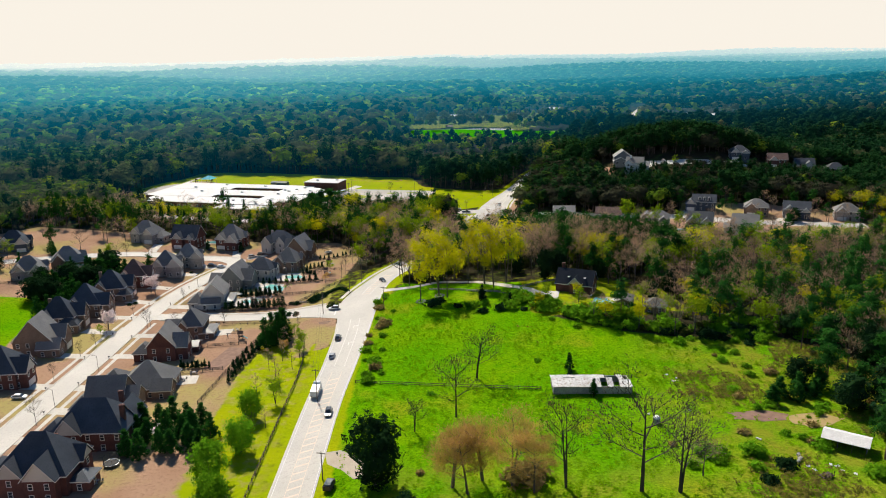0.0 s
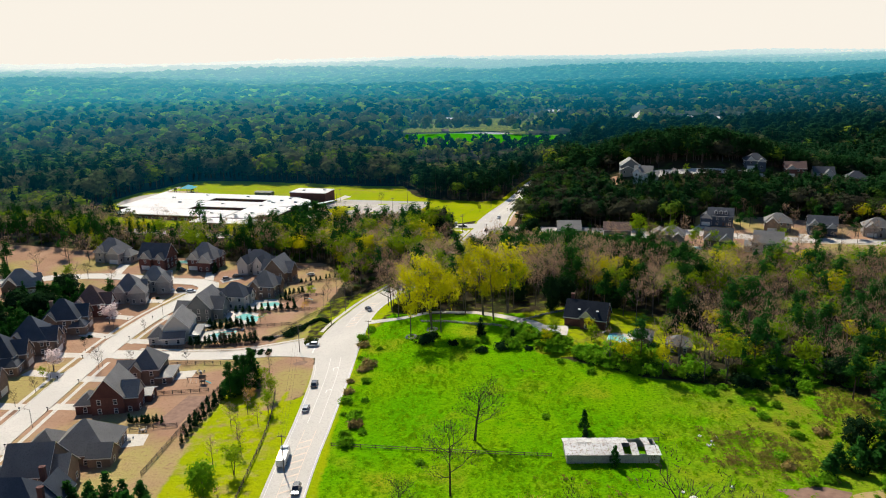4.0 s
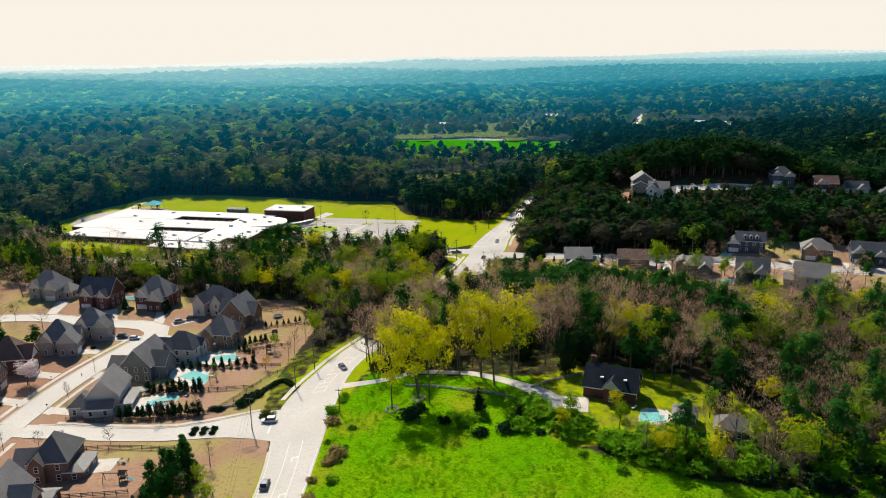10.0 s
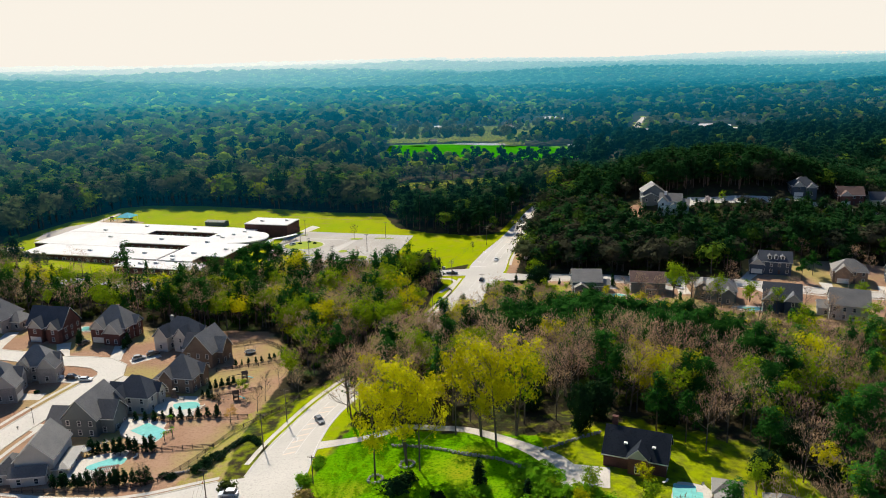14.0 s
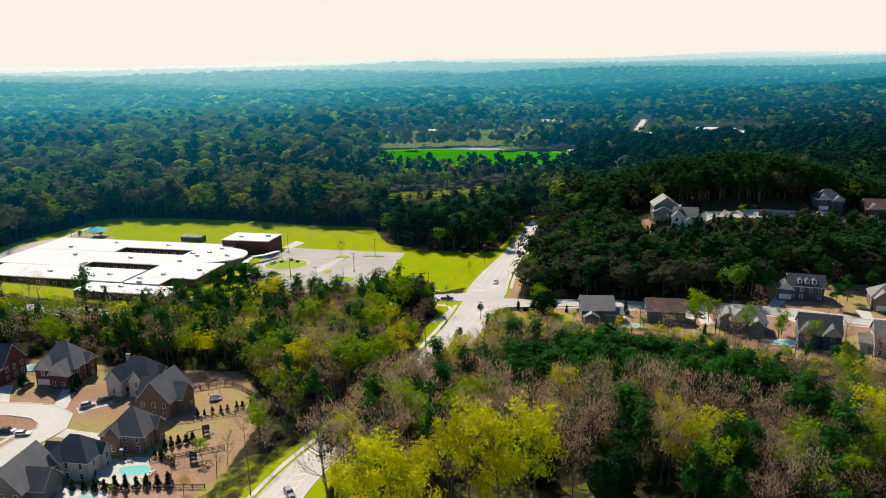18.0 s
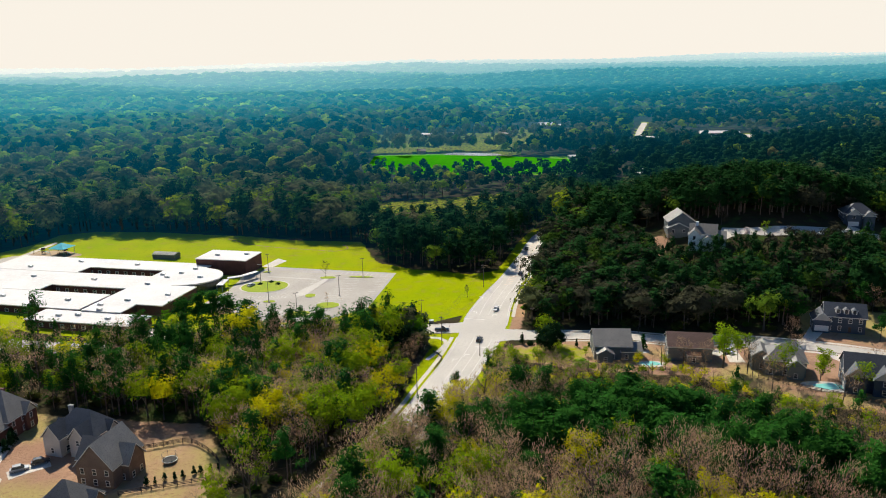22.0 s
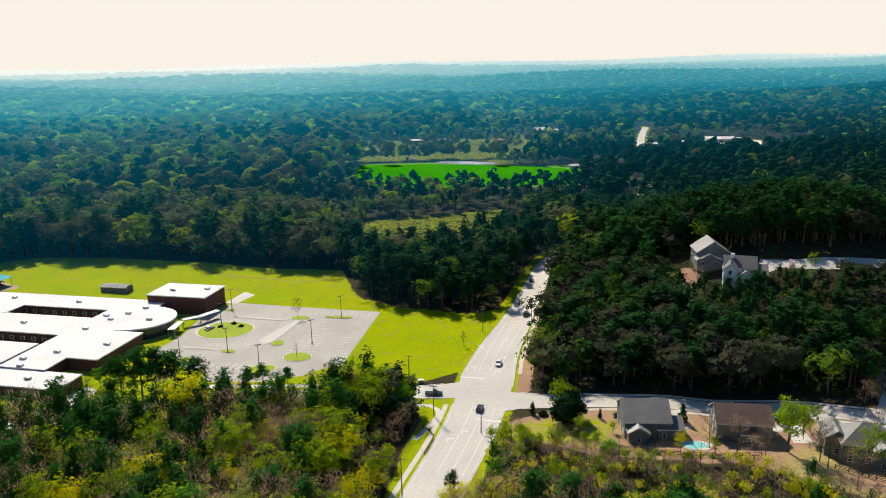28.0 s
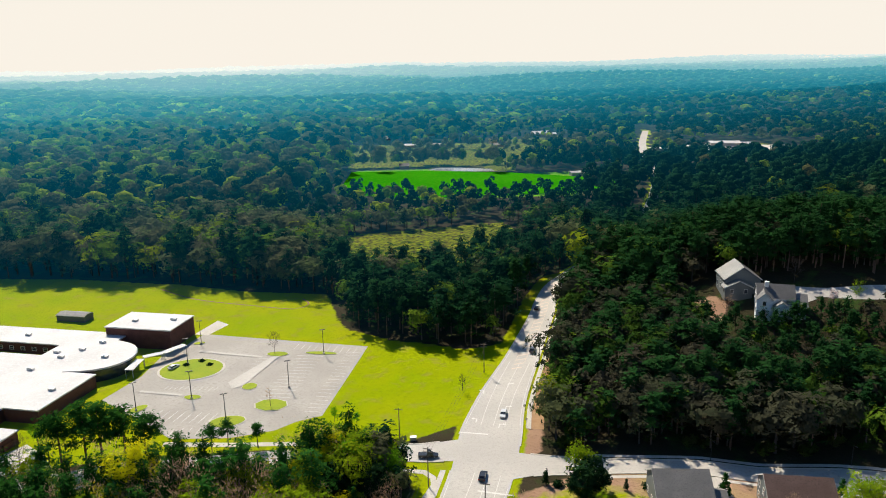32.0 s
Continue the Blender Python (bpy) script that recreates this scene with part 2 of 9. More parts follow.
M_BRAMBLE = leafy("dry_bramble_stems", (0.34, 0.24, 0.07), (0.22, 0.30, 0.012), (0.30, 0.20, 0.07), 0.4, 0.3, 3.5)
M_UNDER = leafy("woodland_undergrowth", (0.03, 0.07, 0.008), (0.10, 0.075, 0.03), (0.05, 0.10, 0.01), 0.3, 0.3, 3.0)
M_TUFT = leafy("meadow_grass_blades", (0.20, 0.40, 0.003), (0.28, 0.43, 0.004), (0.16, 0.36, 0.003), 0.5)


def water_material(name, col):
    m, ns, ls, b = nodes_of(name)
    f = noise_fac(ns, ls, 1.2, 0.3, 0.7)
    ls.new(mixrgb(ns, ls, f, col, tuple(min(1, c * 1.25) for c in col)), b.inputs["Base Color"])
    b.inputs["Roughness"].default_value = 0.08
    bn = ns.new("ShaderNodeBump")
    bn.inputs["Distance"].default_value = 0.03
    ls.new(f, bn.inputs["Height"])
    ls.new(bn.outputs[0], b.inputs["Normal"])
    return m


M_POOL = water_material("pool_water", (0.18, 0.48, 0.42))
M_POND = water_material("pond_water", (0.30, 0.31, 0.30))


# ---- mesh helpers ----
def mesh_ob(name, bm, material, parent=None, label=""):
    me = bpy.data.meshes.new(name)
    bm.normal_update()
    bm.to_mesh(me)
    bm.free()
    for m in material if isinstance(material, (list, tuple)) else [material]:
        me.materials.append(m)
    ob = new(name, me)
    if parent:
        ob.parent = parent
    if label:
        ob["label"] = label
    return ob


part = mesh_ob


def shared(name, me, parent, m=None, label=""):
    ob = new(name, me)
    ob.parent = parent
    if m is not None:
        ob.matrix_basis = m
    if label:
        ob["label"] = label
    return ob


def add_box(bm, x0, y0, z0, x1, y1, z1, m=None):
    r = bmesh.ops.create_cube(bm, size=1)
    for v in r["verts"]:
        v.co = Vector((x0 + (v.co.x + 0.5) * (x1 - x0), y0 + (v.co.y + 0.5) * (y1 - y0), z0 + (v.co.z + 0.5) * (z1 - z0)))
        if m is not None:
            v.co = m @ v.co
    return r["verts"]


def box(x0, y0, z0, x1, y1, z1):
    bm = bmesh.new()
    add_box(bm, x0, y0, z0, x1, y1, z1)
    return bm


def add_tube(bm, a, b, r0, r1, n=6):
    a, b = Vector(a), Vector(b)
    d = (b - a).normalized()
    u = d.orthogonal().normalized()
    w = d.cross(u)
    rings = []
    for p, r in ((a, r0), (b, r1)):
        rings.append([bm.verts.new(p + (u * math.cos(k * 2 * math.pi / n) + w * math.sin(k * 2 * math.pi / n)) * r) for k in range(n)])
    for k in range(n):
        bm.faces.new((rings[0][k], rings[0][(k + 1) % n], rings[1][(k + 1) % n], rings[1][k]))
    bm.faces.new(list(reversed(rings[0])))
    bm.faces.new(rings[1])


def tube(a, b, r0, r1, n=6):
    bm = bmesh.new()
    add_tube(bm, a, b, r0, r1, n)
    return bm


# ---- land ----
HILLS = [(-6, -125, 330, 75, 130), (6, 52, 300, 38, 60), (-3, -110, 600, 100, 130), (30, 190, 600, 85, 85), (-2, 110, 480, 60, 40)]


def far_rise(x, y):
    """The land rolls in long low ridges beyond the woods and climbs towards the horizon."""
    d = np.hypot(x, y - 150.0)
    s = np.clip((d - 1500.0) / 3300.0, 0, 1)
    wob = np.sin(x * 0.0021 + 1.3) * np.cos(y * 0.0017 + x * 0.0006) + 0.5 * np.sin(x * 0.0047 - y * 0.0031 + 0.7)
    ridges = np.sin(y * 0.0075 + 1.1 * np.sin(x * 0.0016 + 0.4) - 0.6) + 0.5 * np.sin(y * 0.013 - x * 0.0031)
    return s * (70 - 20 * np.clip(-x / 1800.0, 0, 1) - 5 * np.clip(x / 1800.0, 0, 1)) + np.clip((d - 1000.0) / 900.0, 0, 1) * 7 * wob + np.clip((d - 1500.0) / 900.0, 0, 1) * (1 - 0.6 * s) * 14 * ridges


def land(x, y):
    """Height of the ground; x and y may be arrays."""
    h = 0
    for a, cx, cy, rx, ry in HILLS:
        h = h + a * np.exp(-((x - cx) / rx) ** 2 - ((y - cy) / ry) ** 2)
    return h + far_rise(x, y)


def lz(x, y):
    return float(land(x, y))


def inside(poly, x, y):
    """Signed distance (positive inside) from arrays of points to a polygon."""
    x, y = np.asarray(x, float), np.asarray(y, float)
    d = np.full(x.shape, 1e9)
    odd = np.zeros(x.shape, bool)
    n = len(poly)
    for i in range(n):
        (ax, ay), (bx, by) = poly[i], poly[(i + 1) % n]
        ex, ey = bx - ax, by - ay
        t = np.clip(((x - ax) * ex + (y - ay) * ey) / (ex * ex + ey * ey), 0, 1)
        d = np.minimum(d, np.hypot(x - ax - t * ex, y - ay - t * ey))
        if ay != by:
            odd ^= ((ay > y) != (by > y)) & (x < ex * (y - ay) / (by - ay) + ax)
    return np.where(odd, d, -d)


def along(line, x, y):
    """Distance from arrays of points to an open line."""
    x, y = np.asarray(x, float), np.asarray(y, float)
    d = np.full(x.shape, 1e9)
    for (ax, ay), (bx, by) in zip(line, line[1:]):
        ex, ey = bx - ax, by - ay
        t = np.clip(((x - ax) * ex + (y - ay) * ey) / (ex * ex + ey * ey), 0, 1)
        d = np.minimum(d, np.hypot(x - ax - t * ex, y - ay - t * ey))
    return d


FIELD = [(-29, -90), (-29, 110), (-30, 240), (-28, 300), (-24, 322), (-8, 318), (14, 302), (28, 282), (48, 268), (67, 258), (89, 255), (110, 264), (126, 255), (140, 236), (150, 190), (150, -90)]
KNOLL = [(-24, 300), (-20, 335), (5, 328), (34, 318), (62, 325), (95, 312), (100, 285), (70, 272), (35, 272), (0, 296)]
HOOD = [(-260, 470), (-60, 420), (-44, 392), (-46, 372), (-52, 330), (-46, 250), (-48, 60), (-290, 60), (-290, 430)]
LAWN = [(-160, 688), (-103, 674), (-67, 658), (-27, 647), (-18, 608), (-14, 597), (6, 580), (18, 575), (32, 566), (46, 568), (30, 510), (8, 498), (-60, 500), (-110, 495), (-228, 528), (-256, 556), (-255, 570), (-247, 610), (-240, 637), (-228, 657), (-222, 684), (-202, 692)]
VERGE = [(-51, 100), (-52, 250), (-58, 262), (-68, 286), (-73, 240), (-70, 200), (-66, 100)]
BEND = [(-63, 306), (-48, 306), (-44, 314), (-41, 326), (-34, 340), (-28, 352), (-16, 374), (-20, 382), (-33, 366), (-46, 360), (-54, 345), (-60, 328)]
EASTYARDS = [(30, 466), (60, 480), (92, 478), (140, 466), (168, 456), (205, 436), (250, 430), (250, 405), (160, 400), (125, 418), (100, 440), (60, 448)]
EASTYARDS2 = [(150, 462), (160, 490), (215, 478), (255, 462), (250, 432), (205, 440)]
HILLTOP = [(118, 575), (128, 584), (156, 574), (185, 562), (220, 574), (330, 595), (330, 564), (240, 550), (190, 548), (165, 543), (136, 545), (122, 560)]
GREENFAR = [(-38, 1040), (40, 1032), (110, 1012), (200, 985), (208, 930), (150, 888), (20, 880), (-42, 910)]
SMALLFIELD = [(-32, 765), (78, 790), (88, 735), (40, 668), (-10, 668)]
FARMLAND = [(-60, 1280), (100, 1300), (230, 1370), (240, 1290), (160, 1150), (120, 1020), (40, 1035), (-45, 1045)]
POND = [(36, 1040), (44, 1054), (70, 1050), (98, 1036), (100, 1022), (82, 1022), (55, 1030)]
BUFFER = [(108, 545), (114, 590), (150, 566), (185, 556), (240, 558), (310, 575), (310, 535), (230, 505), (165, 496), (118, 515)]
FARROOFS = [(-340, 1425), (-345, 1475), (-190, 1525), (-180, 1450), (-240, 1385), (-300, 1390)]
FARCLEAR = [(310, 1190), (430, 1230), (500, 1150), (440, 1050), (340, 1060)]
WESTVERGE = [(1, 428), (10, 428), (16, 446), (25, 470), (28, 487), (8, 490), (12, 474), (6, 455)]
HILLPATCH = [(112, 557), (119, 570), (130, 573), (132, 563), (124, 551), (116, 549)]
DRIVE_GLADE = [(6, 318), (45, 308), (64, 318), (58, 334), (36, 343), (8, 343)]
GREENWEST = [(-230, 330), (-178, 330), (-168, 250), (-175, 200), (-240, 190)]

MAIN_ROAD = [(-38, -80, 11), (-38, 100, 11), (-38, 200, 11), (-36.7, 240, 11.5), (-36, 272, 13), (-36.5, 290, 15), (-37, 305, 17), (-35, 322, 15), (-31.5, 337, 12), (-26, 352, 11), (-14, 374, 11.5), (-2, 396, 13.5), (8, 416, 15), (15, 436, 15), (23, 458, 15.5), (30, 480, 17), (34.5, 500, 18), (39, 517, 16), (44, 532, 14.5), (51, 550, 12.5), (58, 569, 11), (67, 594, 9.8), (72.5, 612, 9), (82, 634, 8), (108, 672, 7.5), (148, 740, 7.5), (190, 830, 7.5), (225, 920, 7.5), (250, 992, 8.5), (274, 1100, 9), (313, 1233, 9), (372, 1404, 9)]
HOOD_STREET = [(-128, 60, 8.5), (-127, 150, 8.5), (-128.5, 210, 8.5), (-129.5, 250, 8.5), (-130.5, 290, 8.5), (-129.5, 320, 8.5), (-126.8, 343, 8.5), (-121.8, 362, 8.5), (-115.3, 379, 8.8), (-111.3, 387, 9.5), (-113, 393.5, 9.5), (-119, 398.5, 8.8), (-128, 400.8, 8), (-136, 401.3, 8)]
HOOD_WEST = [(-134, 401.2, 8), (-150, 404.5, 8), (-163, 407, 8), (-180, 406, 8), (-205, 398, 8), (-240, 385, 8), (-290, 370, 8)]
ENTRY_ROAD = [(-127, 309, 8), (-112, 307, 8), (-96, 303.5, 7.5), (-76, 300.5, 8), (-62, 301.5, 11), (-52, 302, 16), (-42, 301, 21)]
EAST_STREET = [(34, 484, 17), (44, 483.5, 11), (56, 482, 8), (72, 480.8, 6.5), (90, 478.4, 6.5), (103, 473.6, 6.5), (124, 470, 6.5), (138, 465, 6.5), (158, 456, 6.5), (180, 444, 6.5), (205, 437, 6.5), (250, 428, 6.5)]
SCHOOL_ROAD = [(26, 493, 12), (14, 492.5, 9.5), (4, 494, 8), (-14, 495, 7), (-40, 494, 7), (-70, 493, 7), (-100, 488, 7), (-140, 492, 7), (-200, 505, 7)]
HILL_ROAD = [(156, 561, 6), (166, 556, 6), (180, 553, 9), (205, 552, 7), (240, 553, 7), (330, 570, 7)]


def smooth(line, step=5.0):
    """Points on a soft curve through the rows of a line, every few metres."""
    pts = [np.array(p, float) for p in line]
    pts = [2 * pts[0] - pts[1]] + pts + [2 * pts[-1] - pts[-2]]
    out = []
    for i in range(1, len(pts) - 2):
        a, b, c, d = pts[i - 1:i + 3]
        n = max(1, int(np.hypot(*(c - b)[:2]) / step))
        for k in range(n):
            t = k / n
            out.append(0.5 * (2 * b + (c - a) * t + (2 * a - 5 * b + 4 * c - d) * t * t + (3 * b - a - 3 * c + d) * t ** 3))
    out.append(pts[-2])
    return [tuple(float(v) for v in p) for p in out]


def normals(line):
    res = []
    for i in range(len(line)):
        a, b = line[max(i - 1, 0)], line[min(i + 1, len(line) - 1)]
        d = Vector((b[0] - a[0], b[1] - a[1])).normalized()
        res.append((d.y, -d.x))
    return res


def ribbon(bm, line, lo, hi, z, cross=4, skip=None):
    """A strip on the ground along a line, from lo to hi metres to its right; lo and hi may be functions of the row."""
    rows = []
    for p, n in zip(line, normals(line)):
        a = lo(p) if callable(lo) else lo
        b = hi(p) if callable(hi) else hi
        row = []
        for k in range(cross + 1):
            o = a + (b - a) * k / cross
            x, y = p[0] + n[0] * o, p[1] + n[1] * o
            row.append(bm.verts.new((x, y, lz(x, y) + z)))
        rows.append(row)
    for i in range(len(rows) - 1):
        if skip and skip(line[i]):
            continue
        for k in range(cross):
            bm.faces.new((rows[i][k], rows[i][k + 1], rows[i + 1][k + 1], rows[i + 1][k]))


def kerb(bm, line, off, width=0.35, height=0.16, skip=None, base=0.02):
    """A raised strip with upright sides along a line."""
    prev = None
    for p, n in zip(line, normals(line)):
        o = off(p) if callable(off) else off
        ring = []
        for dx, dz in ((0, base), (0, base + height), (width, base + height), (width, base)):
            s = 1 if o >= 0 else -1
            x, y = p[0] + n[0] * (o + s * dx), p[1] + n[1] * (o + s * dx)
            ring.append(bm.verts.new((x, y, lz(x, y) + dz)))
        if prev and not (skip and skip(p)):
            for k in range(3):
                bm.faces.new((prev[k], prev[k + 1], ring[k + 1], ring[k]))
        prev = ring


def patch(outline, z, cell=8.0):
    """A flat-lying sheet with the given outline, following the ground."""
    bm = bmesh.new()
    bm.faces.new([bm.verts.new((x, y, 0)) for x, y in outline])
    bmesh.ops.triangulate(bm, faces=bm.faces[:])
    xs, ys = [p[0] for p in outline], [p[1] for p in outline]
    for axis, lo, hi in ((0, min(xs), max(xs)), (1, min(ys), max(ys))):
        c = math.floor(lo / cell) * cell + cell
        while c < hi:
            co, no = [0, 0, 0], [0, 0, 0]
            co[axis], no[axis] = c, 1
            bmesh.ops.bisect_plane(bm, geom=bm.verts[:] + bm.edges[:] + bm.faces[:], plane_co=co, plane_no=no)
            c += cell
    for v in bm.verts:
        v.co.z = lz(v.co.x, v.co.y) + z
    for f in bm.faces:
        if f.normal.z < 0:
            f.normal_flip()
    return bm


def ellipse(cx, cy, a, b, rot=0.0, n=18, wob=0.0, seed=0):
    rnd = random.Random(seed)
    pts = []
    for k in range(n):
        t = 2 * math.pi * k / n
        s = 1 + wob * (rnd.random() - 0.5) * 2
        x, y = a * s * math.cos(t), b * s * math.sin(t)
        c, q = math.cos(rot), math.sin(rot)
        pts.append((cx + x * c - y * q, cy + x * q + y * c))
    return pts


# ---- ground ----
def ground_axis(lo, hi, step, ends):
    a = list(np.arange(lo, hi + 0.1, step))
    s, v = step, a[-1]
    while v < ends[1]:
        s *= 1.22
        v += min(s, 42)
        a.append(v)
    s, v = step, a[0]
    while v > ends[0]:
        s *= 1.22
        v -= min(s, 42)
        a.insert(0, v)
    return np.array(a)


def build_ground():
    gx = ground_axis(-270, 330, 3.4, (-4900, 4900))
    gy = ground_axis(110, 800, 3.4, (-900, 4950))
    X, Y = np.meshgrid(gx, gy)
    Zz = land(X, Y)
    nx, ny = len(gx), len(gy)
    co = np.stack([X, Y, Zz], -1).reshape(-1, 3)
    idx = np.arange(nx * ny).reshape(ny, nx)
    f = np.stack([idx[:-1, :-1], idx[:-1, 1:], idx[1:, 1:], idx[1:, :-1]], -1).reshape(-1, 4)
    me = bpy.data.meshes.new("ground")
    me.vertices.add(len(co))
    me.vertices.foreach_set("co", co.ravel())
    me.loops.add(f.size)
    me.loops.foreach_set("vertex_index", f.ravel().astype(np.int32))
    me.polygons.add(len(f))
    me.polygons.foreach_set("loop_start", np.arange(0, f.size, 4, dtype=np.int32))
    me.update(calc_edges=True)
    me.shade_smooth()
    x, y = X.ravel(), Y.ravel()

    def soft(d, w=4.0):
        return np.clip(0.5 + d / w, 0, 1)

    def most(*ds):
        return np.max(np.stack(ds), 0)

    lush = soft(most(inside(FIELD, x, y), inside(GREENFAR, x, y), inside(GREENWEST, x, y), np.where(x < 34, inside(KNOLL, x, y), -99.0)), 5)
    road = along([p[:2] for p in MAIN_ROAD], x, y)
    lawn = soft(most(inside(LAWN, x, y), np.minimum(inside(KNOLL, x, y), 0.25), np.minimum(inside(VERGE, x, y), 0.4), np.minimum(inside(DRIVE_GLADE, x, y), -0.45), np.minimum(inside([(-24, 335), (8, 345), (36, 346), (66, 336), (98, 318), (98, 300), (60, 306), (0, 330)], x, y), -0.6), np.minimum(inside(BEND, x, y), -0.2), inside(WESTVERGE, x, y), np.minimum(inside(SMALLFIELD, x, y), -0.12), np.minimum(inside(FARMLAND, x, y), -0.15), np.minimum(inside(FARCLEAR, x, y), -0.1), np.where((y < 330) & (x < -38), 6.8, np.where(y > 650, 5.0, 10.5)) - road), 4)
    verge = np.minimum(np.minimum(x + 52, -43 - x), 262 - y + 4 * np.sin(x))
    lawn = np.maximum(lawn, 0.62 * soft(verge, 3))
    eastlot = inside([(34, 468), (60, 476), (72, 470), (66, 452), (30, 455)], x, y)
    lawn = np.maximum(lawn, 0.55 * soft(eastlot, 6))
    tan = soft(most(inside(HOOD, x, y), inside([(-56, 262), (-42.5, 258), (-42.5, 282), (-46, 294), (-56, 297)], x, y), inside(EASTYARDS, x, y), inside(EASTYARDS2, x, y), inside(HILLPATCH, x, y), np.where((x > np.interp(y, [p[1] for p in MAIN_ROAD], [p[0] for p in MAIN_ROAD])) & (y > 488) & (y < 606), 15.5 - 0.045 * (y - 488) - road, -99.0)), 4)
    rough_side = np.clip((x - 50 - 0.2 * (y - 200)) / 40, 0, 1) * np.clip((300 - y) / 20, 0, 1)
    near_end = np.clip((182 - y) / 22, 0, 1) * np.clip((x + 24) / 8, 0, 1)
    dry = np.clip(np.maximum(rough_side * 0.75, near_end * 0.6), 0, 1)
    at = me.attributes.new("cover", "FLOAT_COLOR", "POINT")
    at.data.foreach_set("color", np.stack([lush, lawn, tan, dry], -1).ravel())

    m, ns, ls, b = nodes_of("meadow_lawn_litter_and_far_haze")
    a = ns.new("ShaderNodeAttribute")
    a.attribute_name = "cover"
    sep = ns.new("ShaderNodeSeparateColor")
    ls.new(a.outputs["Color"], sep.inputs[0])

    def edge(sock):
        jitter = noise_fac(ns, ls, 0.35, 0.2, 0.8)
        add = ns.new("ShaderNodeMath")
        add.operation = "MULTIPLY_ADD"
        add.inputs[1].default_value = 0.3
        ls.new(jitter, add.inputs[0])
        ls.new(sock, add.inputs[2])
        r = ns.new("ShaderNodeMapRange")
        r.inputs[1].default_value, r.inputs[2].default_value = 0.55, 0.75
        ls.new(add.outputs[0], r.inputs[0])
        return r.outputs[0]

    litter = mixrgb(ns, ls, noise_fac(ns, ls, 0.05), (0.032, 0.030, 0.016), (0.055, 0.044, 0.026))
    litter = mixrgb(ns, ls, noise_fac(ns, ls, 0.12, 0.52, 0.7), litter, (0.045, 0.075, 0.018))
    litter = mixrgb(ns, ls, noise_fac(ns, ls, 1.1, 0.5, 0.8), litter, (0.05, 0.033, 0.022))
    strawy = mixrgb(ns, ls, noise_fac(ns, ls, 0.07), (0.31, 0.18, 0.115), (0.37, 0.228, 0.147))
    strawy = mixrgb(ns, ls, noise_fac(ns, ls, 0.03, 0.48, 0.62), strawy, (0.34, 0.27, 0.10))
    strawy = mixrgb(ns, ls, noise_fac(ns, ls, 0.9, 0.55, 0.8), strawy, (0.25, 0.14, 0.085))
    lawnc = mixrgb(ns, ls, noise_fac(ns, ls, 0.04), (0.29, 0.315, 0.004), (0.24, 0.305, 0.003))
    lawnc = mixrgb(ns, ls, noise_fac(ns, ls, 0.16, 0.55, 0.8), lawnc, (0.28, 0.24, 0.04))
    lawnc = mixrgb(ns, ls, noise_fac(ns, ls, 0.6, 0.55, 0.95), lawnc, (0.17, 0.22, 0.006))
    meadow = mixrgb(ns, ls, noise_fac(ns, ls, 0.035), (0.095, 0.275, 0.001), (0.165, 0.300, 0.002))
    meadow = mixrgb(ns, ls, noise_fac(ns, ls, 0.28, 0.48, 0.75, 6), meadow, (0.080, 0.245, 0.001))
    meadow = mixrgb(ns, ls, noise_fac(ns, ls, 0.045, 0.54, 0.70), meadow, (0.24, 0.26, 0.01))
    meadow = mixrgb(ns, ls, noise_fac(ns, ls, 1.4, 0.48, 0.72), meadow, (0.045, 0.150, 0.002))
    thick = ns.new("ShaderNodeMath")
    thick.operation = "MULTIPLY"
    ls.new(a.outputs["Alpha"], thick.inputs[0])
    ls.new(noise_fac(ns, ls, 0.11, 0.36, 0.60, 6), thick.inputs[1])
    meadow = mixrgb(ns, ls, thick.outputs[0], meadow, (0.22, 0.20, 0.02))
    fleck = ns.new("ShaderNodeMath")
    fleck.operation = "MULTIPLY"
    ls.new(a.outputs["Alpha"], fleck.inputs[0])
    ls.new(noise_fac(ns, ls, 0.5, 0.55, 0.72, 5), fleck.inputs[1])
    meadow = mixrgb(ns, ls, fleck.outputs[0], meadow, (0.10, 0.14, 0.012))
    col = mixrgb(ns, ls, edge(sep.outputs[2]), litter, strawy)
    col = mixrgb(ns, ls, edge(sep.outputs[1]), col, lawnc)
    col = mixrgb(ns, ls, edge(sep.outputs[0]), col, meadow)
    ls.new(col, b.inputs["Base Color"])
    b.inputs["Roughness"].default_value = 0.95
    b.inputs["Specular IOR Level"].default_value = 0.0
    bn = ns.new("ShaderNodeBump")
    bn.inputs["Distance"].default_value = 0.6
    bn.inputs["Strength"].default_value = 0.5
    ls.new(noise_fac(ns, ls, 0.9, 0.2, 0.8, 6), bn.inputs["Height"])
    ls.new(bn.outputs[0], b.inputs["Normal"])
    # the far ground gives off the same painted haze as emission
    ls.new(haze_glow(ns, ls), b.inputs["Emission Color"])
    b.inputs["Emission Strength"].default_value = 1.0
    me.materials.append(m)
    return tagged(new("ground", me), "rolling ground of green meadow, lawns and leaf litter", "ground", kind="structure")


ground = build_ground()

# ---- roads ----
S_MAIN, S_HOOD, S_WEST, S_ENTRY, S_EAST, S_SCHOOL, S_HILL = (smooth(r) for r in (MAIN_ROAD, HOOD_STREET, HOOD_WEST, ENTRY_ROAD, EAST_STREET, SCHOOL_ROAD, HILL_ROAD))


def half(p):
    return p[2] / 2


def road_sheet(name, line, z, label, material=None):
    bm = bmesh.new()
    ribbon(bm, line, lambda p: -p[2] / 2, half, z, 6)
    return tagged(mesh_ob(name, bm, material or M_ASPHALT), label, "road", kind="structure")


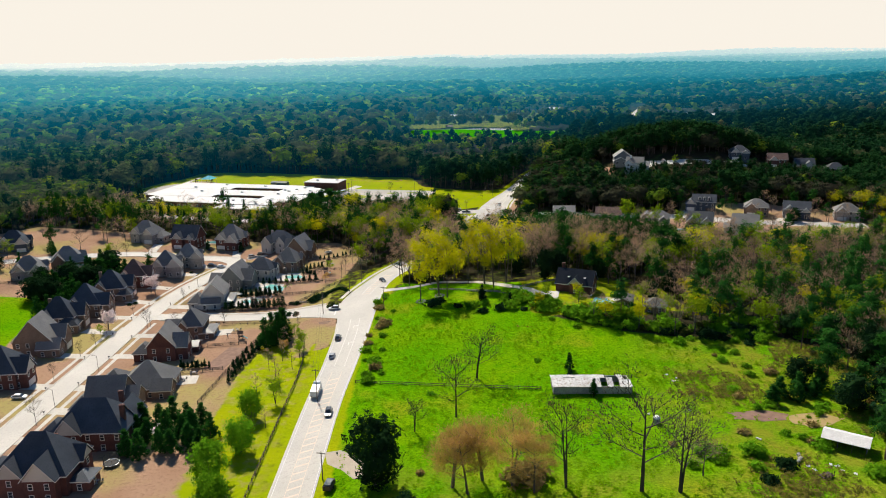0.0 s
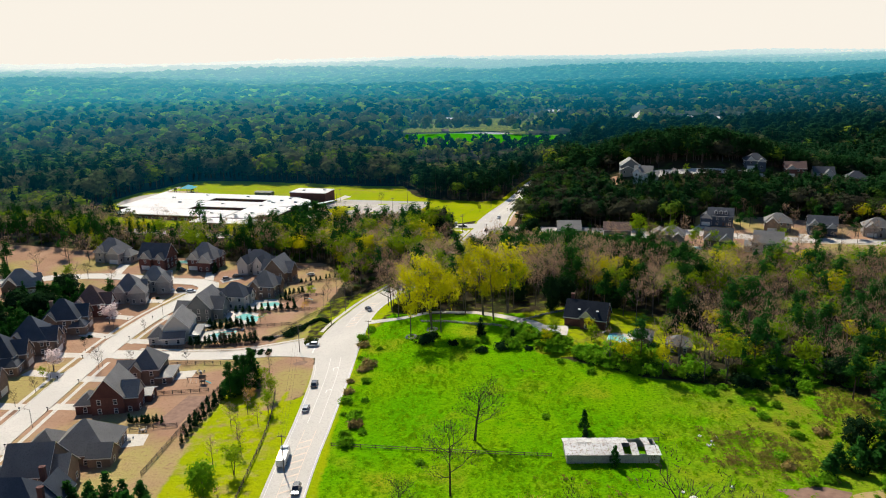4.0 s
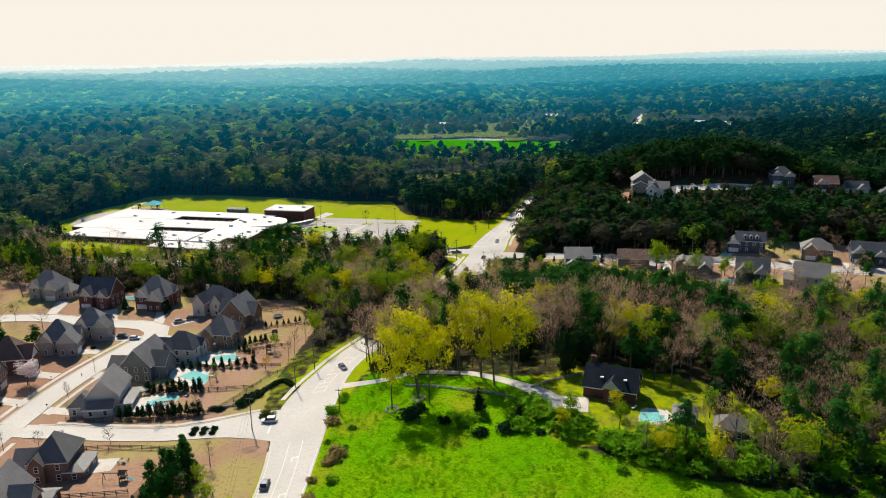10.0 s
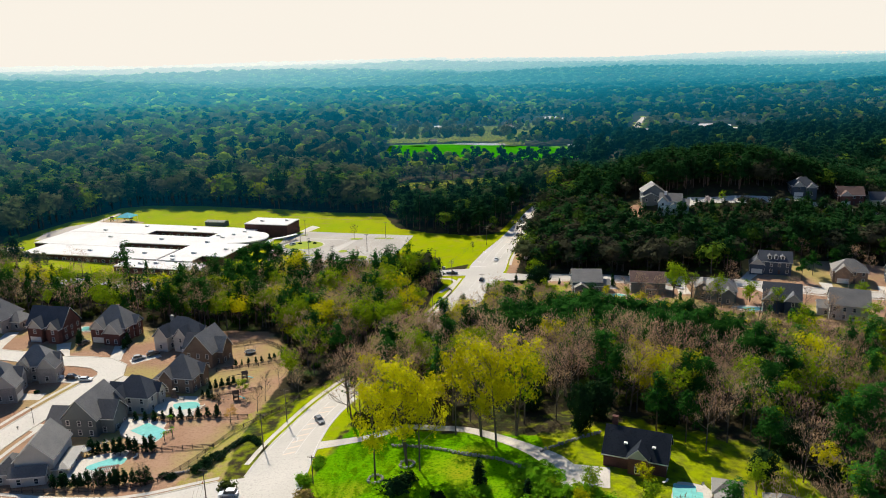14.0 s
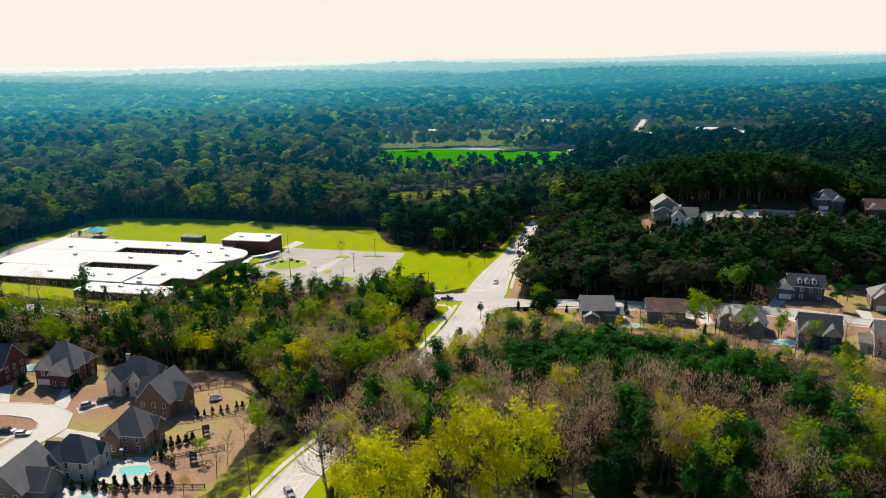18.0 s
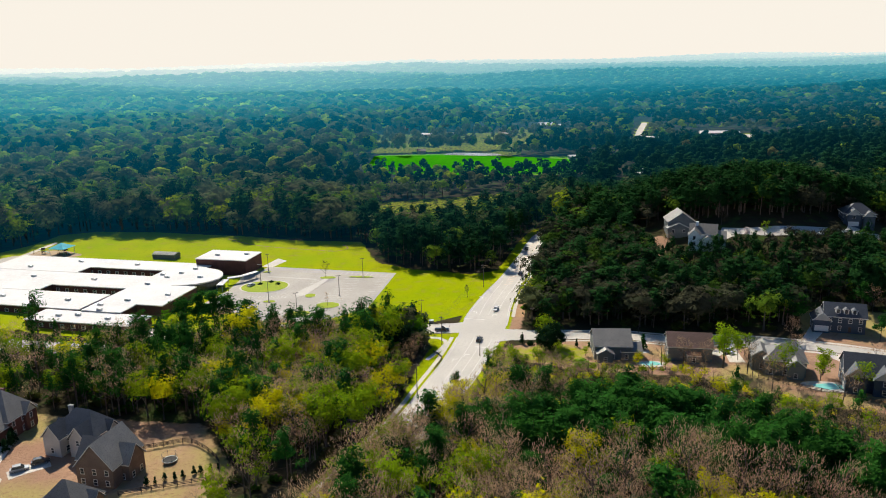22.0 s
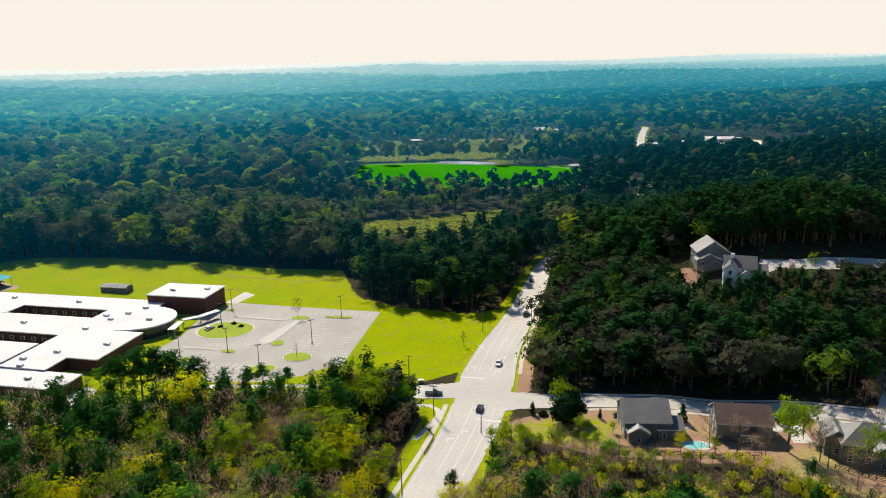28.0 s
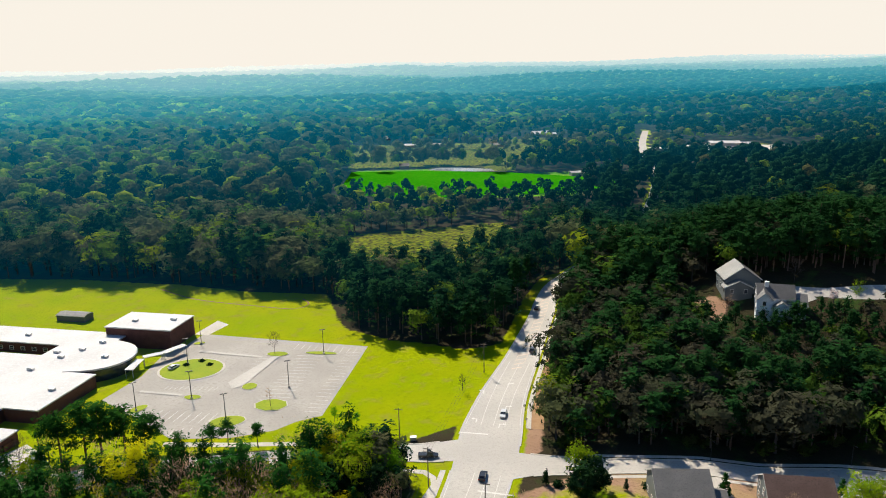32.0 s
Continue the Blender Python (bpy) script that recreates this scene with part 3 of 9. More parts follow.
road_main = road_sheet("road_main", S_MAIN, 0.10, "pale worn asphalt main road with painted lanes")
road_entry = road_sheet("road_entry", S_ENTRY, 0.085, "pale asphalt road leading into the housing estate")
road_sheet("road_estate", S_HOOD, 0.08, "pale concrete street between the estate houses")
road_sheet("road_estate_west", S_WEST, 0.07, "pale concrete street curving behind the estate")
road_east = road_sheet("road_east", S_EAST, 0.085, "grey asphalt street past the eastern houses")
road_school = road_sheet("road_school", S_SCHOOL, 0.085, "pale asphalt lane from the crossing to the school")
road_hill = road_sheet("road_hill", S_HILL, 0.08, "pale asphalt street on the wooded hill")

kb = bmesh.new()
gap = lambda a, b: (lambda p: a < p[1] < b)
kerb(kb, S_MAIN, lambda p: -p[2] / 2, skip=lambda p: 286 < p[1] < 316 or 484 < p[1] < 503 or p[1] > 640 or p[1] < 150)
kerb(kb, S_MAIN, half, skip=lambda p: 472 < p[1] < 498 or p[1] > 640 or p[1] < 430)
for line, cut in ((S_HOOD, lambda p: 300 < p[1] < 314), (S_ENTRY, lambda p: p[0] < -120 or p[0] > -50), (S_EAST, lambda p: p[0] < 48), (S_SCHOOL, lambda p: p[0] > 18), (S_WEST, lambda p: p[0] > -124)):
    kerb(kb, line, lambda p: -p[2] / 2, 0.45, skip=cut)
    kerb(kb, line, half, 0.45, skip=cut)
tagged(mesh_ob("kerb", kb, M_KERB), "pale concrete kerbs along the streets", "kerb", kind="structure")

pv = bmesh.new()
ribbon(pv, S_HOOD, lambda p: -p[2] / 2 - 3.6, lambda p: -p[2] / 2 - 2.2, 0.06, 2, skip=lambda p: p[1] > 376)
ribbon(pv, S_HOOD, lambda p: p[2] / 2 + 2.2, lambda p: p[2] / 2 + 3.6, 0.06, 2, skip=lambda p: p[1] > 372 or 296 < p[1] < 318)
ribbon(pv, S_ENTRY, lambda p: -p[2] / 2 - 2.6, lambda p: -p[2] / 2 - 1.2, 0.06, 2, skip=lambda p: p[0] < -122 or p[0] > -54)
ribbon(pv, S_MAIN, lambda p: -p[2] / 2 - 2.9, lambda p: -p[2] / 2 - 1.4, 0.06, 2, skip=lambda p: not (312 < p[1] < 480))
ribbon(pv, S_MAIN, lambda p: p[2] / 2 + 1.2, lambda p: p[2] / 2 + 2.7, 0.06, 2, skip=lambda p: not (500 < p[1] < 625))
ribbon(pv, S_EAST, lambda p: -p[2] / 2 - 2.4, lambda p: -p[2] / 2 - 1.1, 0.06, 2, skip=lambda p: p[0] < 52)
ribbon(pv, S_EAST, lambda p: p[2] / 2 + 1.1, lambda p: p[2] / 2 + 2.4, 0.06, 2, skip=lambda p: p[0] < 52)
ribbon(pv, S_SCHOOL, lambda p: -p[2] / 2 - 3.0, lambda p: -p[2] / 2 - 1.6, 0.06, 2, skip=lambda p: p[0] > 12)
tagged(mesh_ob("pavement", pv, M_CONCRETE), "pale concrete pavements beside the streets", "pavement", kind="structure")

# painted lines
pb = bmesh.new()
for side in (-1, 1):
    ribbon(pb, S_MAIN, lambda p: side * (p[2] / 2 - 0.55) - 0.07, lambda p: side * (p[2] / 2 - 0.55) + 0.07, 0.125, 1, skip=lambda p: 284 < p[1] < 318 or 472 < p[1] < 505 or p[1] > 640)


def dashes(line, off, lo, hi, width=0.14, z=0.125, on=1, period=3):
    k = [0]

    def cut(p):
        k[0] += 1
        return not (lo < p[1] < hi) or k[0] % period >= on
    ribbon(pb, line, lambda p: (off(p) if callable(off) else off) - width / 2, lambda p: (off(p) if callable(off) else off) + width / 2, z, 1, skip=cut)


for lo, hi, offs in ((505, 545, (-3.6, 0.2, 3.6)), (440, 476, (-2.0, 1.6, 5.0)), (236, 285, (1.8, -1.8)), (318, 350, (1.8, -1.8))):
    for o in offs:
        dashes(S_MAIN, o, lo, hi, 0.16, on=1, period=1)
yb = bmesh.new()
for o in (-1.7, 1.7):
    for lo, hi in ((60, 232), (548, 640)):
        ribbon(yb, S_MAIN, o - 0.08, o + 0.08, 0.125, 1, skip=lambda p, lo=lo, hi=hi: not (lo < p[1] < hi))


def hatch(bm, lo, hi, step, w):
    rows = [(p, n) for p, n in zip(S_MAIN, normals(S_MAIN)) if lo < p[1] < hi]
    y = lo
    while y < hi:
        p, n = min(rows, key=lambda r: abs(r[0][1] - y))
        t = (-n[1], n[0])
        vs = []
        for o, s in ((-w, -1.3), (w, 0.5), (w, 1.25), (-w, -0.55)):
            px, py = p[0] + n[0] * o + t[0] * (s + y - p[1]), p[1] + n[1] * o + t[1] * (s + y - p[1])
            vs.append(bm.verts.new((px, py, lz(px, py) + 0.13)))
        bm.faces.new(vs)
        y += step


hatch(yb, 150, 232, 3.6, 1.6)
hatch(yb, 545, 632, 3.6, 1.6)
hatch(yb, 322, 352, 3.4, 1.5)


def arrow(bm, x, y, rot, turn=1, z=0.13):
    """A painted turn arrow."""
    c, s = math.cos(rot), math.sin(rot)
    for poly in (((-0.15, -1.6), (0.15, -1.6), (0.15, 0.9), (-0.15, 0.9)), ((0.15 * turn, 0.5), (1.1 * turn, 0.7), (1.1 * turn, 1.0), (0.15 * turn, 0.9)), ((1.0 * turn, 0.3), (1.9 * turn, 0.85), (1.0 * turn, 1.4))):
        vs = []
        for a, b in poly:
            px, py = x + a * c - b * s, y + a * s + b * c
            vs.append(bm.verts.new((px, py, lz(px, py) + z)))
        bm.faces.new(vs if turn > 0 else vs[::-1])


for ax, ay, t in ((31.5, 510, -1), (35.8, 529, -1), (38, 506, 1), (41.5, 517, 1), (44.5, 533, 1), (19, 460, 1), (23.5, 464, 1), (-36, 262, 1), (-36, 280, 1), (-34, 330, -1)):
    arrow(pb, ax, ay, -0.28 if ay > 400 else 0.0, t)
# stop bars
for x0, y0, x1, y1 in ((28, 472, 37, 469), (26, 503, 34, 501), (-46, 296, -46, 303)):
    d = Vector((x1 - x0, y1 - y0)).normalized() * 0.3
    vs = [pb.verts.new((x, y, lz(x, y) + 0.13)) for x, y in ((x0 - d.y, y0 + d.x), (x0 + d.y, y0 - d.x), (x1 + d.y, y1 - d.x), (x1 - d.y, y1 + d.x))]
    pb.faces.new(vs)
for b in (pb, yb):
    bmesh.ops.recalc_face_normals(b, faces=b.faces[:])
    for f in b.faces:
        if f.normal.z < 0:
            f.normal_flip()
tagged(mesh_ob("road_marking_white", pb, M_PAINT), "worn white lane lines and turn arrows", "road marking", kind="structure")
tagged(mesh_ob("road_marking_yellow", yb, M_PAINTY), "faded yellow hatched centre lane markings", "road marking", kind="structure")


# ---- houses ----
def thing(name, x, y, rot=0.0, z=None):
    e = new(name)
    e.empty_display_size = 0.5
    e.matrix_world = pose(x, y, (lz(x, y) if z is None else z), 0, 0, rot)
    return e


def plain_mesh(name, bm, mats):
    me = bpy.data.meshes.new(name)
    bm.normal_update()
    bm.to_mesh(me)
    bm.free()
    for m in mats if isinstance(mats, (list, tuple)) else [mats]:
        me.materials.append(m)
    return me


def window_meshes():
    bm = bmesh.new()
    for x0, z0, x1, z1 in ((-0.62, -0.85, -0.50, 0.85), (0.50, -0.85, 0.62, 0.85), (-0.50, 0.73, 0.50, 0.85), (-0.66, -0.95, 0.66, -0.80), (-0.5, -0.04, 0.5, 0.04)):
        add_box(bm, x0, -0.09, z0, x1, 0.02, z1)
    fr = plain_mesh("window", bm, M_TRIM)
    pa = plain_mesh("pane", box(-0.51, -0.04, -0.81, 0.51, 0.0, 0.74), M_GLASS)
    return fr, pa


WIN, PANE = window_meshes()


def far_window():
    """A window of the houses far off: frame and glass in one."""
    bm = bmesh.new()
    add_box(bm, -0.62, -0.09, -0.85, 0.62, 0.02, 0.85)
    for f in bmesh.ops.inset_region(bm, faces=[f for f in bm.faces if f.normal.y < -0.9], thickness=0.12, depth=-0.03)["faces"]:
        pass
    bm.normal_update()
    for f in bm.faces:
        if f.normal.y < -0.9 and max(abs(v.co.x) for v in f.verts) < 0.55:
            f.material_index = 1
    me = plain_mesh("window", bm, M_TRIM)
    me.materials.append(M_GLASS)
    return me


WINFAR = far_window()


def garage_mesh():
    bm = bmesh.new()
    add_box(bm, -2.4, -0.06, 0, 2.4, 0.0, 2.2)
    for k in range(4):
        add_box(bm, -2.3, -0.10, 0.08 + k * 0.53, 2.3, -0.06, 0.53 + k * 0.53)
    return plain_mesh("garage_door", bm, M_TRIM)


GARAGE = garage_mesh()


def door_mesh():
    bm = bmesh.new()
    add_box(bm, -0.5, -0.07, 0, 0.5, 0.0, 2.1)
    for x in (-0.25, 0.25):
        add_box(bm, x - 0.17, -0.10, 0.25, x + 0.17, -0.07, 0.95)
        add_box(bm, x - 0.17, -0.10, 1.15, x + 0.17, -0.07, 1.9)
    return plain_mesh("door", bm, M_DOOR)


DOOR = door_mesh()


def chimney_mesh():
    bm = bmesh.new()
    add_box(bm, -0.65, -0.45, 0, 0.65, 0.45, 1.0)
    add_box(bm, -0.75, -0.55, 1.0, 0.75, 0.55, 1.09)
    add_box(bm, -0.22, -0.22, 1.09, 0.22, 0.22, 1.15)
    return bm


def hip_roof(w, d, h, pitch, kind, over=0.5, thick=0.30):
    """A roof over a w x d block whose eaves stand at h: hip, gable (ridge along x) or gable_y (ridge along y)."""
    bm = bmesh.new()
    a, b = w / 2 + over, d / 2 + over
    if kind == "gable_y" or (kind == "hip" and d > w):
        swap = True
        a, b = b, a
    else:
        swap = False
    rise = b * pitch
    ridge = a if kind != "hip" else max(a - b, 0.15)
    pts = [(-a, -b, h), (a, -b, h), (a, b, h), (-a, b, h), (-ridge, 0, h + rise), (ridge, 0, h + rise)]
    low = [(x, y, z - thick) for x, y, z in pts]
    if swap:
        pts = [(-y, x, z) for x, y, z in pts]
        low = [(-y, x, z) for x, y, z in low]
    T = [bm.verts.new(p) for p in pts]
    B = [bm.verts.new(p) for p in low]
    for f in ((0, 1, 5, 4), (2, 3, 4, 5)):
        bm.faces.new([T[i] for i in f])
        bm.faces.new([B[i] for i in reversed(f)])
    for f in ((1, 2, 5), (3, 0, 4)):
        if kind == "hip":
            bm.faces.new([T[i] for i in f])
            bm.faces.new([B[i] for i in reversed(f)])
    edges = [(0, 1), (2, 3)] + ([(1, 2), (3, 0)] if kind == "hip" else [(1, 5), (5, 2), (3, 4), (4, 0)])
    for i, j in edges:
        f = bm.faces.new((T[j], T[i], B[i], B[j]))
        f.material_index = 1
    bmesh.ops.recalc_face_normals(bm, faces=bm.faces[:])
    return bm, rise


def wall_block(w, d, h, kind, pitch, over=0.5, down=2.0):
    """Walls from below the ground to the eaves, with gable ends where the roof has them."""
    bm = bmesh.new()
    add_box(bm, -w / 2, -d / 2, -down, w / 2, d / 2, h)
    return bm


def gable_end(w, d, h, kind, pitch, s, over=0.5):
    """A triangle of wall under a gable roof, a little proud of the wall below."""
    bm = bmesh.new()
    n = d if kind == "gable" else w
    top = (n / 2) * pitch + over * pitch - 0.25
    e = ((w if kind == "gable" else d) / 2 + 0.04) * s
    tri = [(e, -d / 2, h - 0.1), (e, d / 2, h - 0.1), (e, 0, h + top)] if kind == "gable" else [(-w / 2, e, h - 0.1), (w / 2, e, h - 0.1), (0, e, h + top)]
    inn = [((x - 0.2 * s if kind == "gable" else x), (y if kind == "gable" else y - 0.2 * s), z) for x, y, z in tri]
    A = [bm.verts.new(p) for p in tri]
    C = [bm.verts.new(p) for p in inn]
    bm.faces.new(A)
    bm.faces.new(C[::-1])
    for i in range(3):
        bm.faces.new((A[i], C[i], C[(i + 1) % 3], A[(i + 1) % 3]))
    bmesh.ops.recalc_face_normals(bm, faces=bm.faces[:])
    return bm


def house(x, y, rot, wings, wall, roof, label, front=0, chimneys=(), z=None, group="estate houses", wins=True, base=None, wall_name="", cat="house"):
    """Wings: (ox, oy, w, d, eaves, kind, pitch). front: the side with door and garage, in quarter turns from +x."""
    e = thing("house", x, y, rot, z)
    tagged(e, label, cat, group)
    far = y > 540 or x < -165 or x > 185
    ox, oy, w, d, h, kind, pitch = wings[0]
    if group == "estate houses" and kind == "hip" and h > 4:
        # cross gables that break the main hip
        def free(cx, cy):
            return not any(abs(cx - b[0]) < b[2] / 2 + 1.6 and abs(cy - b[1]) < b[3] / 2 + 0.5 for b in wings[1:])
        wings = list(wings)
        for fx in (-0.26, 0.2):
            if free(ox + fx * w, oy - d / 2 - 0.3):
                wings.append((ox + fx * w, oy - d / 2 + 1.6, w * 0.36, 5.0, h - 0.15, "gable_y", 0.85))
                break
        if free(ox + w / 2 + 0.3, oy + 0.2 * d):
            wings.append((ox + w / 2 - 1.6, oy + 0.2 * d, 5.0, d * 0.36, h - 0.15, "gable", 0.85))
    for i, (ox, oy, w, d, h, kind, pitch) in enumerate(wings):
        pitch = min(1.15, pitch * 1.42) if pitch > 0.55 and group == "estate houses" else pitch
        bm = wall_block(w, d, h, kind, pitch)
        bmesh.ops.translate(bm, verts=bm.verts, vec=(ox, oy, 0))
        wo = part("wall", bm, base if (base and i) else wall, e)
        bm, rise = hip_roof(w, d, h, pitch, kind)
        bmesh.ops.translate(bm, verts=bm.verts, vec=(ox, oy, 0))
        part("roof", bm, [roof, M_TRIM], e)
        if kind != "hip":
            for s in (-1, 1):
                bm = gable_end(w, d, h, kind, pitch, s)
                bmesh.ops.translate(bm, verts=bm.verts, vec=(ox, oy, 0))
                part("gable", bm, M_SIDING if wall in (M_BRICK, M_STONE, M_BLUESIDING) and i else wall, e, "board-clad gable end")
        if not wins:
            continue
        floors = [1.5] if h < 4 else [1.5, 4.5]
        for side, (nx, ny, ln, off) in enumerate(((1, 0, d, w / 2), (0, 1, w, d / 2), (-1, 0, d, w / 2), (0, -1, w, d / 2))):
            # skip faces buried in another wing
            cx, cy = ox + nx * (off + 0.3), oy + ny * (off + 0.3)
            if any(j != i and abs(cx - b[0]) < b[2] / 2 and abs(cy - b[1]) < b[3] / 2 for j, b in enumerate(wings)):
                continue
            n = max(1, int(ln / 3.4))
            rz = math.degrees(math.atan2(ny, nx)) + 90
            for zc in floors:
                for k in range(n):
                    t = (k + 0.5) / n * ln - ln / 2
                    if side == front and zc < 2 and k == n // 2:
                        if i == 0:
                            shared("door", DOOR, e, pose(ox + nx * off - ny * t, oy + ny * off + nx * t, 0.05, 0, 0, rz))
                            continue
                    if side == front and zc < 2 and i == 1 and ln > 5.4:
                        if k == 0:
                            shared("garage_door", GARAGE, e, pose(ox + nx * off, oy + ny * off, 0.05, 0, 0, rz))
                        continue
                    if zc + 0.95 > h:
                        continue
                    o = shared("window", WINFAR if far else WIN, e, pose(ox + nx * off - ny * t, oy + ny * off + nx * t, zc, 0, 0, rz))
                    if not far:
                        shared("pane", PANE, o)
    for cx, cy, z0, z1 in chimneys:
        bm = chimney_mesh()
        for v in bm.verts:
            v.co.z = z0 + (v.co.z if v.co.z > 0.9 else v.co.z) + (z1 - z0 - 1 if v.co.z > 0.5 else 0)
        bmesh.ops.translate(bm, verts=bm.verts, vec=(cx, cy, 0))
        part("chimney", bm, wall, e)
    return e


H, G, GY = "hip", "gable", "gable_y"
# east side of the estate street
house(-92, 413, -20, [(0, 0, 15, 10, 5.8, H, 0.75), (-5, -5.5, 6, 5, 5.4, GY, 0.9), (3.5, -4.5, 6, 5, 5.6, GY, 0.9), (-8.5, 1, 4, 6, 3.2, G, 0.7)], M_STONE, M_SHINGLED, "large stone house with charcoal hip roofs and white gables", 2, [(-7, 2.5, 0, 10.5)], base=M_SIDING)
house(-78, 395, -14, [(0, 0, 11, 13, 5.8, GY, 0.8), (-6, 2, 5, 8, 5.0, G, 0.8), (5.5, 1, 4, 7, 5.2, G, 0.8)], M_TANBRICK, M_SHINGLE, "brown brick house with a broad light-edged grey gable", 2)
house(-80, 374, -12, [(0, 0, 12, 11, 5.6, H, 0.75), (-7.5, 1, 5, 7, 3.2, H, 0.6)], M_TANBRICK, M_SHINGLE, "brown brick house with a steep grey hip roof", 2)
house(-91, 361, -12, [(0, 0, 13, 10, 5.8, H, 0.7), (-8, 2, 5, 7, 3.4, G, 0.7)], M_SIDING, M_SHINGLED, "white-sided house with a dark grey hip roof", 2)
house(-101, 350, -8, [(0, 0, 11, 15, 5.8, GY, 0.75), (6.5, -1, 6, 8, 5.2, G, 0.7), (-8, -2, 7, 9, 3.2, G, 0.6)], M_GREYSIDING, M_SHINGLE, "grey-sided house with a broad grey gable roof", 2)
house(-104.5, 326, 6, [(0, 0, 10, 14, 6.0, GY, 0.7), (6.6, -1, 4, 12, 3.0, H, 0.35), (-7, -3.5, 7, 9, 3.2, H, 0.6), (-1, -8, 9, 4, 3.0, G, 0.6)], M_SIDING, M_SHINGLE, "white-sided house with lower skirt roofs beside a pool", 2)
house(-101, 283, 4, [(0, 0, 10, 12, 6.0, H, 0.75), (6.5, -1, 5, 10, 3.0, H, 0.4), (-7.5, 1, 6, 8, 3.2, G, 0.6)], M_TANBRICK, M_SHINGLE, "brick house with a grey hip roof and rear porch", 2)
house(-104, 261, 4, [(0, 0, 10, 13, 6.0, GY, 0.8), (6.5, -2, 5, 7, 5.4, G, 0.8), (-7.5, -1, 6, 8, 3.2, H, 0.6), (8, 4, 6, 6, 2.9, G, 0.35)], M_BRICK, M_SHINGLE, "red brick house with broad gables and grey roof", 2)
house(-98, 229, 4, [(0, 0, 16, 15, 3.6, H, 0.62), (-11.5, 1.5, 9, 10, 3.2, H, 0.6), (6, -6, 6, 6, 3.4, G, 0.6)], M_TANBRICK, M_SHINGLE, "low wide brick house with a big grey hip roof", 2)
house(-104, 213, 4, [(0, 0, 11, 12, 5.6, G, 0.7), (7, -1, 5, 8, 4.8, G, 0.65), (-8, 0, 6, 8, 3.2, H, 0.6)], M_TANBRICK, M_SHINGLE, "tan brick house with a broad grey gable roof", 2)
house(-99, 193, 0, [(0, 0, 20, 13, 6.0, H, 0.75), (7, 5.5, 7, 6, 6.0, GY, 0.9), (-12, 1, 7, 9, 3.4, H, 0.6)], M_BRICK, M_SHINGLED, "large dark brick house with a black hip roof and two chimneys", 2, [(5, 6, 0, 12.5), (8.5, -2, 0, 12)])
house(-103, 171, 0, [(0, 0, 18, 14, 6.0, H, 0.8), (3.5, -6.5, 8, 6, 6.0, GY, 0.9), (-11, 0, 7, 10, 3.6, H, 0.6), (11, -2, 5, 6, 3.2, H, 0.5)], M_BRICK, M_SHINGLED, "large dark brick house with steep charcoal gables", 2, [(3, 2, 0, 12.5)])
# west side
house(-144, 375, 8, [(0, 0, 13, 12, 5.6, H, 0.75), (5, -5.5, 7, 6, 5.2, GY, 0.9)], M_STONE, M_SHINGLE, "grey stone house with a brown-grey hip roof", 0)
house(-137, 389, 5, [(0, 0, 12, 10, 5.8, H, 0.8), (5, -4.5, 6, 5, 5.4, GY, 0.9)], M_STONE, M_SHINGLE, "stone house with steep gables at the street bend", 0)
house(-153, 356, 8, [(0, 0, 13, 12, 5.8, H, 0.8), (6.5, -2, 5, 7, 5.4, G, 0.9)], M_BRICK, M_SHINGLEB, "red brick house with a brown hip roof", 0)
house(-156, 336, 8, [(0, 0, 14, 12, 6.0, H, 0.85), (7, 2, 5, 7, 5.6, G, 0.9), (7, -4.5, 6, 6, 3.2, H, 0.6)], M_TANBRICK, M_SHINGLED, "brick house with dark grey steep roof", 0, [(-5, 2, 0, 12)])
house(-157, 313, 8, [(0, 0, 14, 13, 6.0, H, 0.85), (7.5, -3, 6, 7, 5.6, G, 0.9), (7, 4, 5, 5, 4.8, G, 0.8)], M_TANBRICK, M_SHINGLED, "brick house with a blue-black steep roof", 0)
house(-160, 295, 8, [(0, 0, 14, 12, 6.0, H, 0.85), (7, 1, 6, 7, 5.6, G, 0.95), (5, -6, 8, 6, 3.4, H, 0.6)], M_TANBRICK, M_SHINGLED, "brick house with dark hipped roof and gables", 0, [(-4, 2, 0, 12)])
house(-155, 268, 6, [(0, 0, 14, 12, 5.8, GY, 0.8), (7, 2, 6, 7, 5.4, G, 0.85), (6, -5, 8, 6, 3.4, G, 0.7)], M_TANBRICK, M_SHINGLE, "tan brick house with crossed grey gables", 0)
house(-151, 237, 4, [(0, 0, 14, 13, 6.0, H, 0.8), (7, -2, 6, 7, 5.6, G, 0.9)], M_BRICK, M_SHINGLED, "brick house with a charcoal roof and porch", 0)
# north end and far west
house(-177, 436, -12, [(0, 0, 15, 11, 5.8, H, 0.8), (5, -5, 6, 5, 5.4, GY, 0.95), (9, 1, 7, 8, 3.4, H, 0.6)], M_STONE, M_SHINGLE, "stone house with grey hip roof before the woods", 3)
house(-149, 426, -12, [(0, 0, 16, 11, 6.0, G, 0.85), (-3, -5, 6, 5, 5.8, GY, 1.0), (5, -5, 5, 5, 5.6, GY, 1.0)], M_BRICK, M_SHINGLED, "dark red brick house with twin steep gables", 3)
house(-123, 425, -12, [(0, 0, 15, 12, 6.0, H, 0.85), (-3.5, -5.5, 6, 5, 5.6, GY, 1.0), (3.5, -6.5, 7, 6, 4.6, GY, 1.0)], M_BRICK, M_SHINGLE, "red brick house with a steep brown-grey hip roof", 3, [(0, 2, 6, 12.8)])
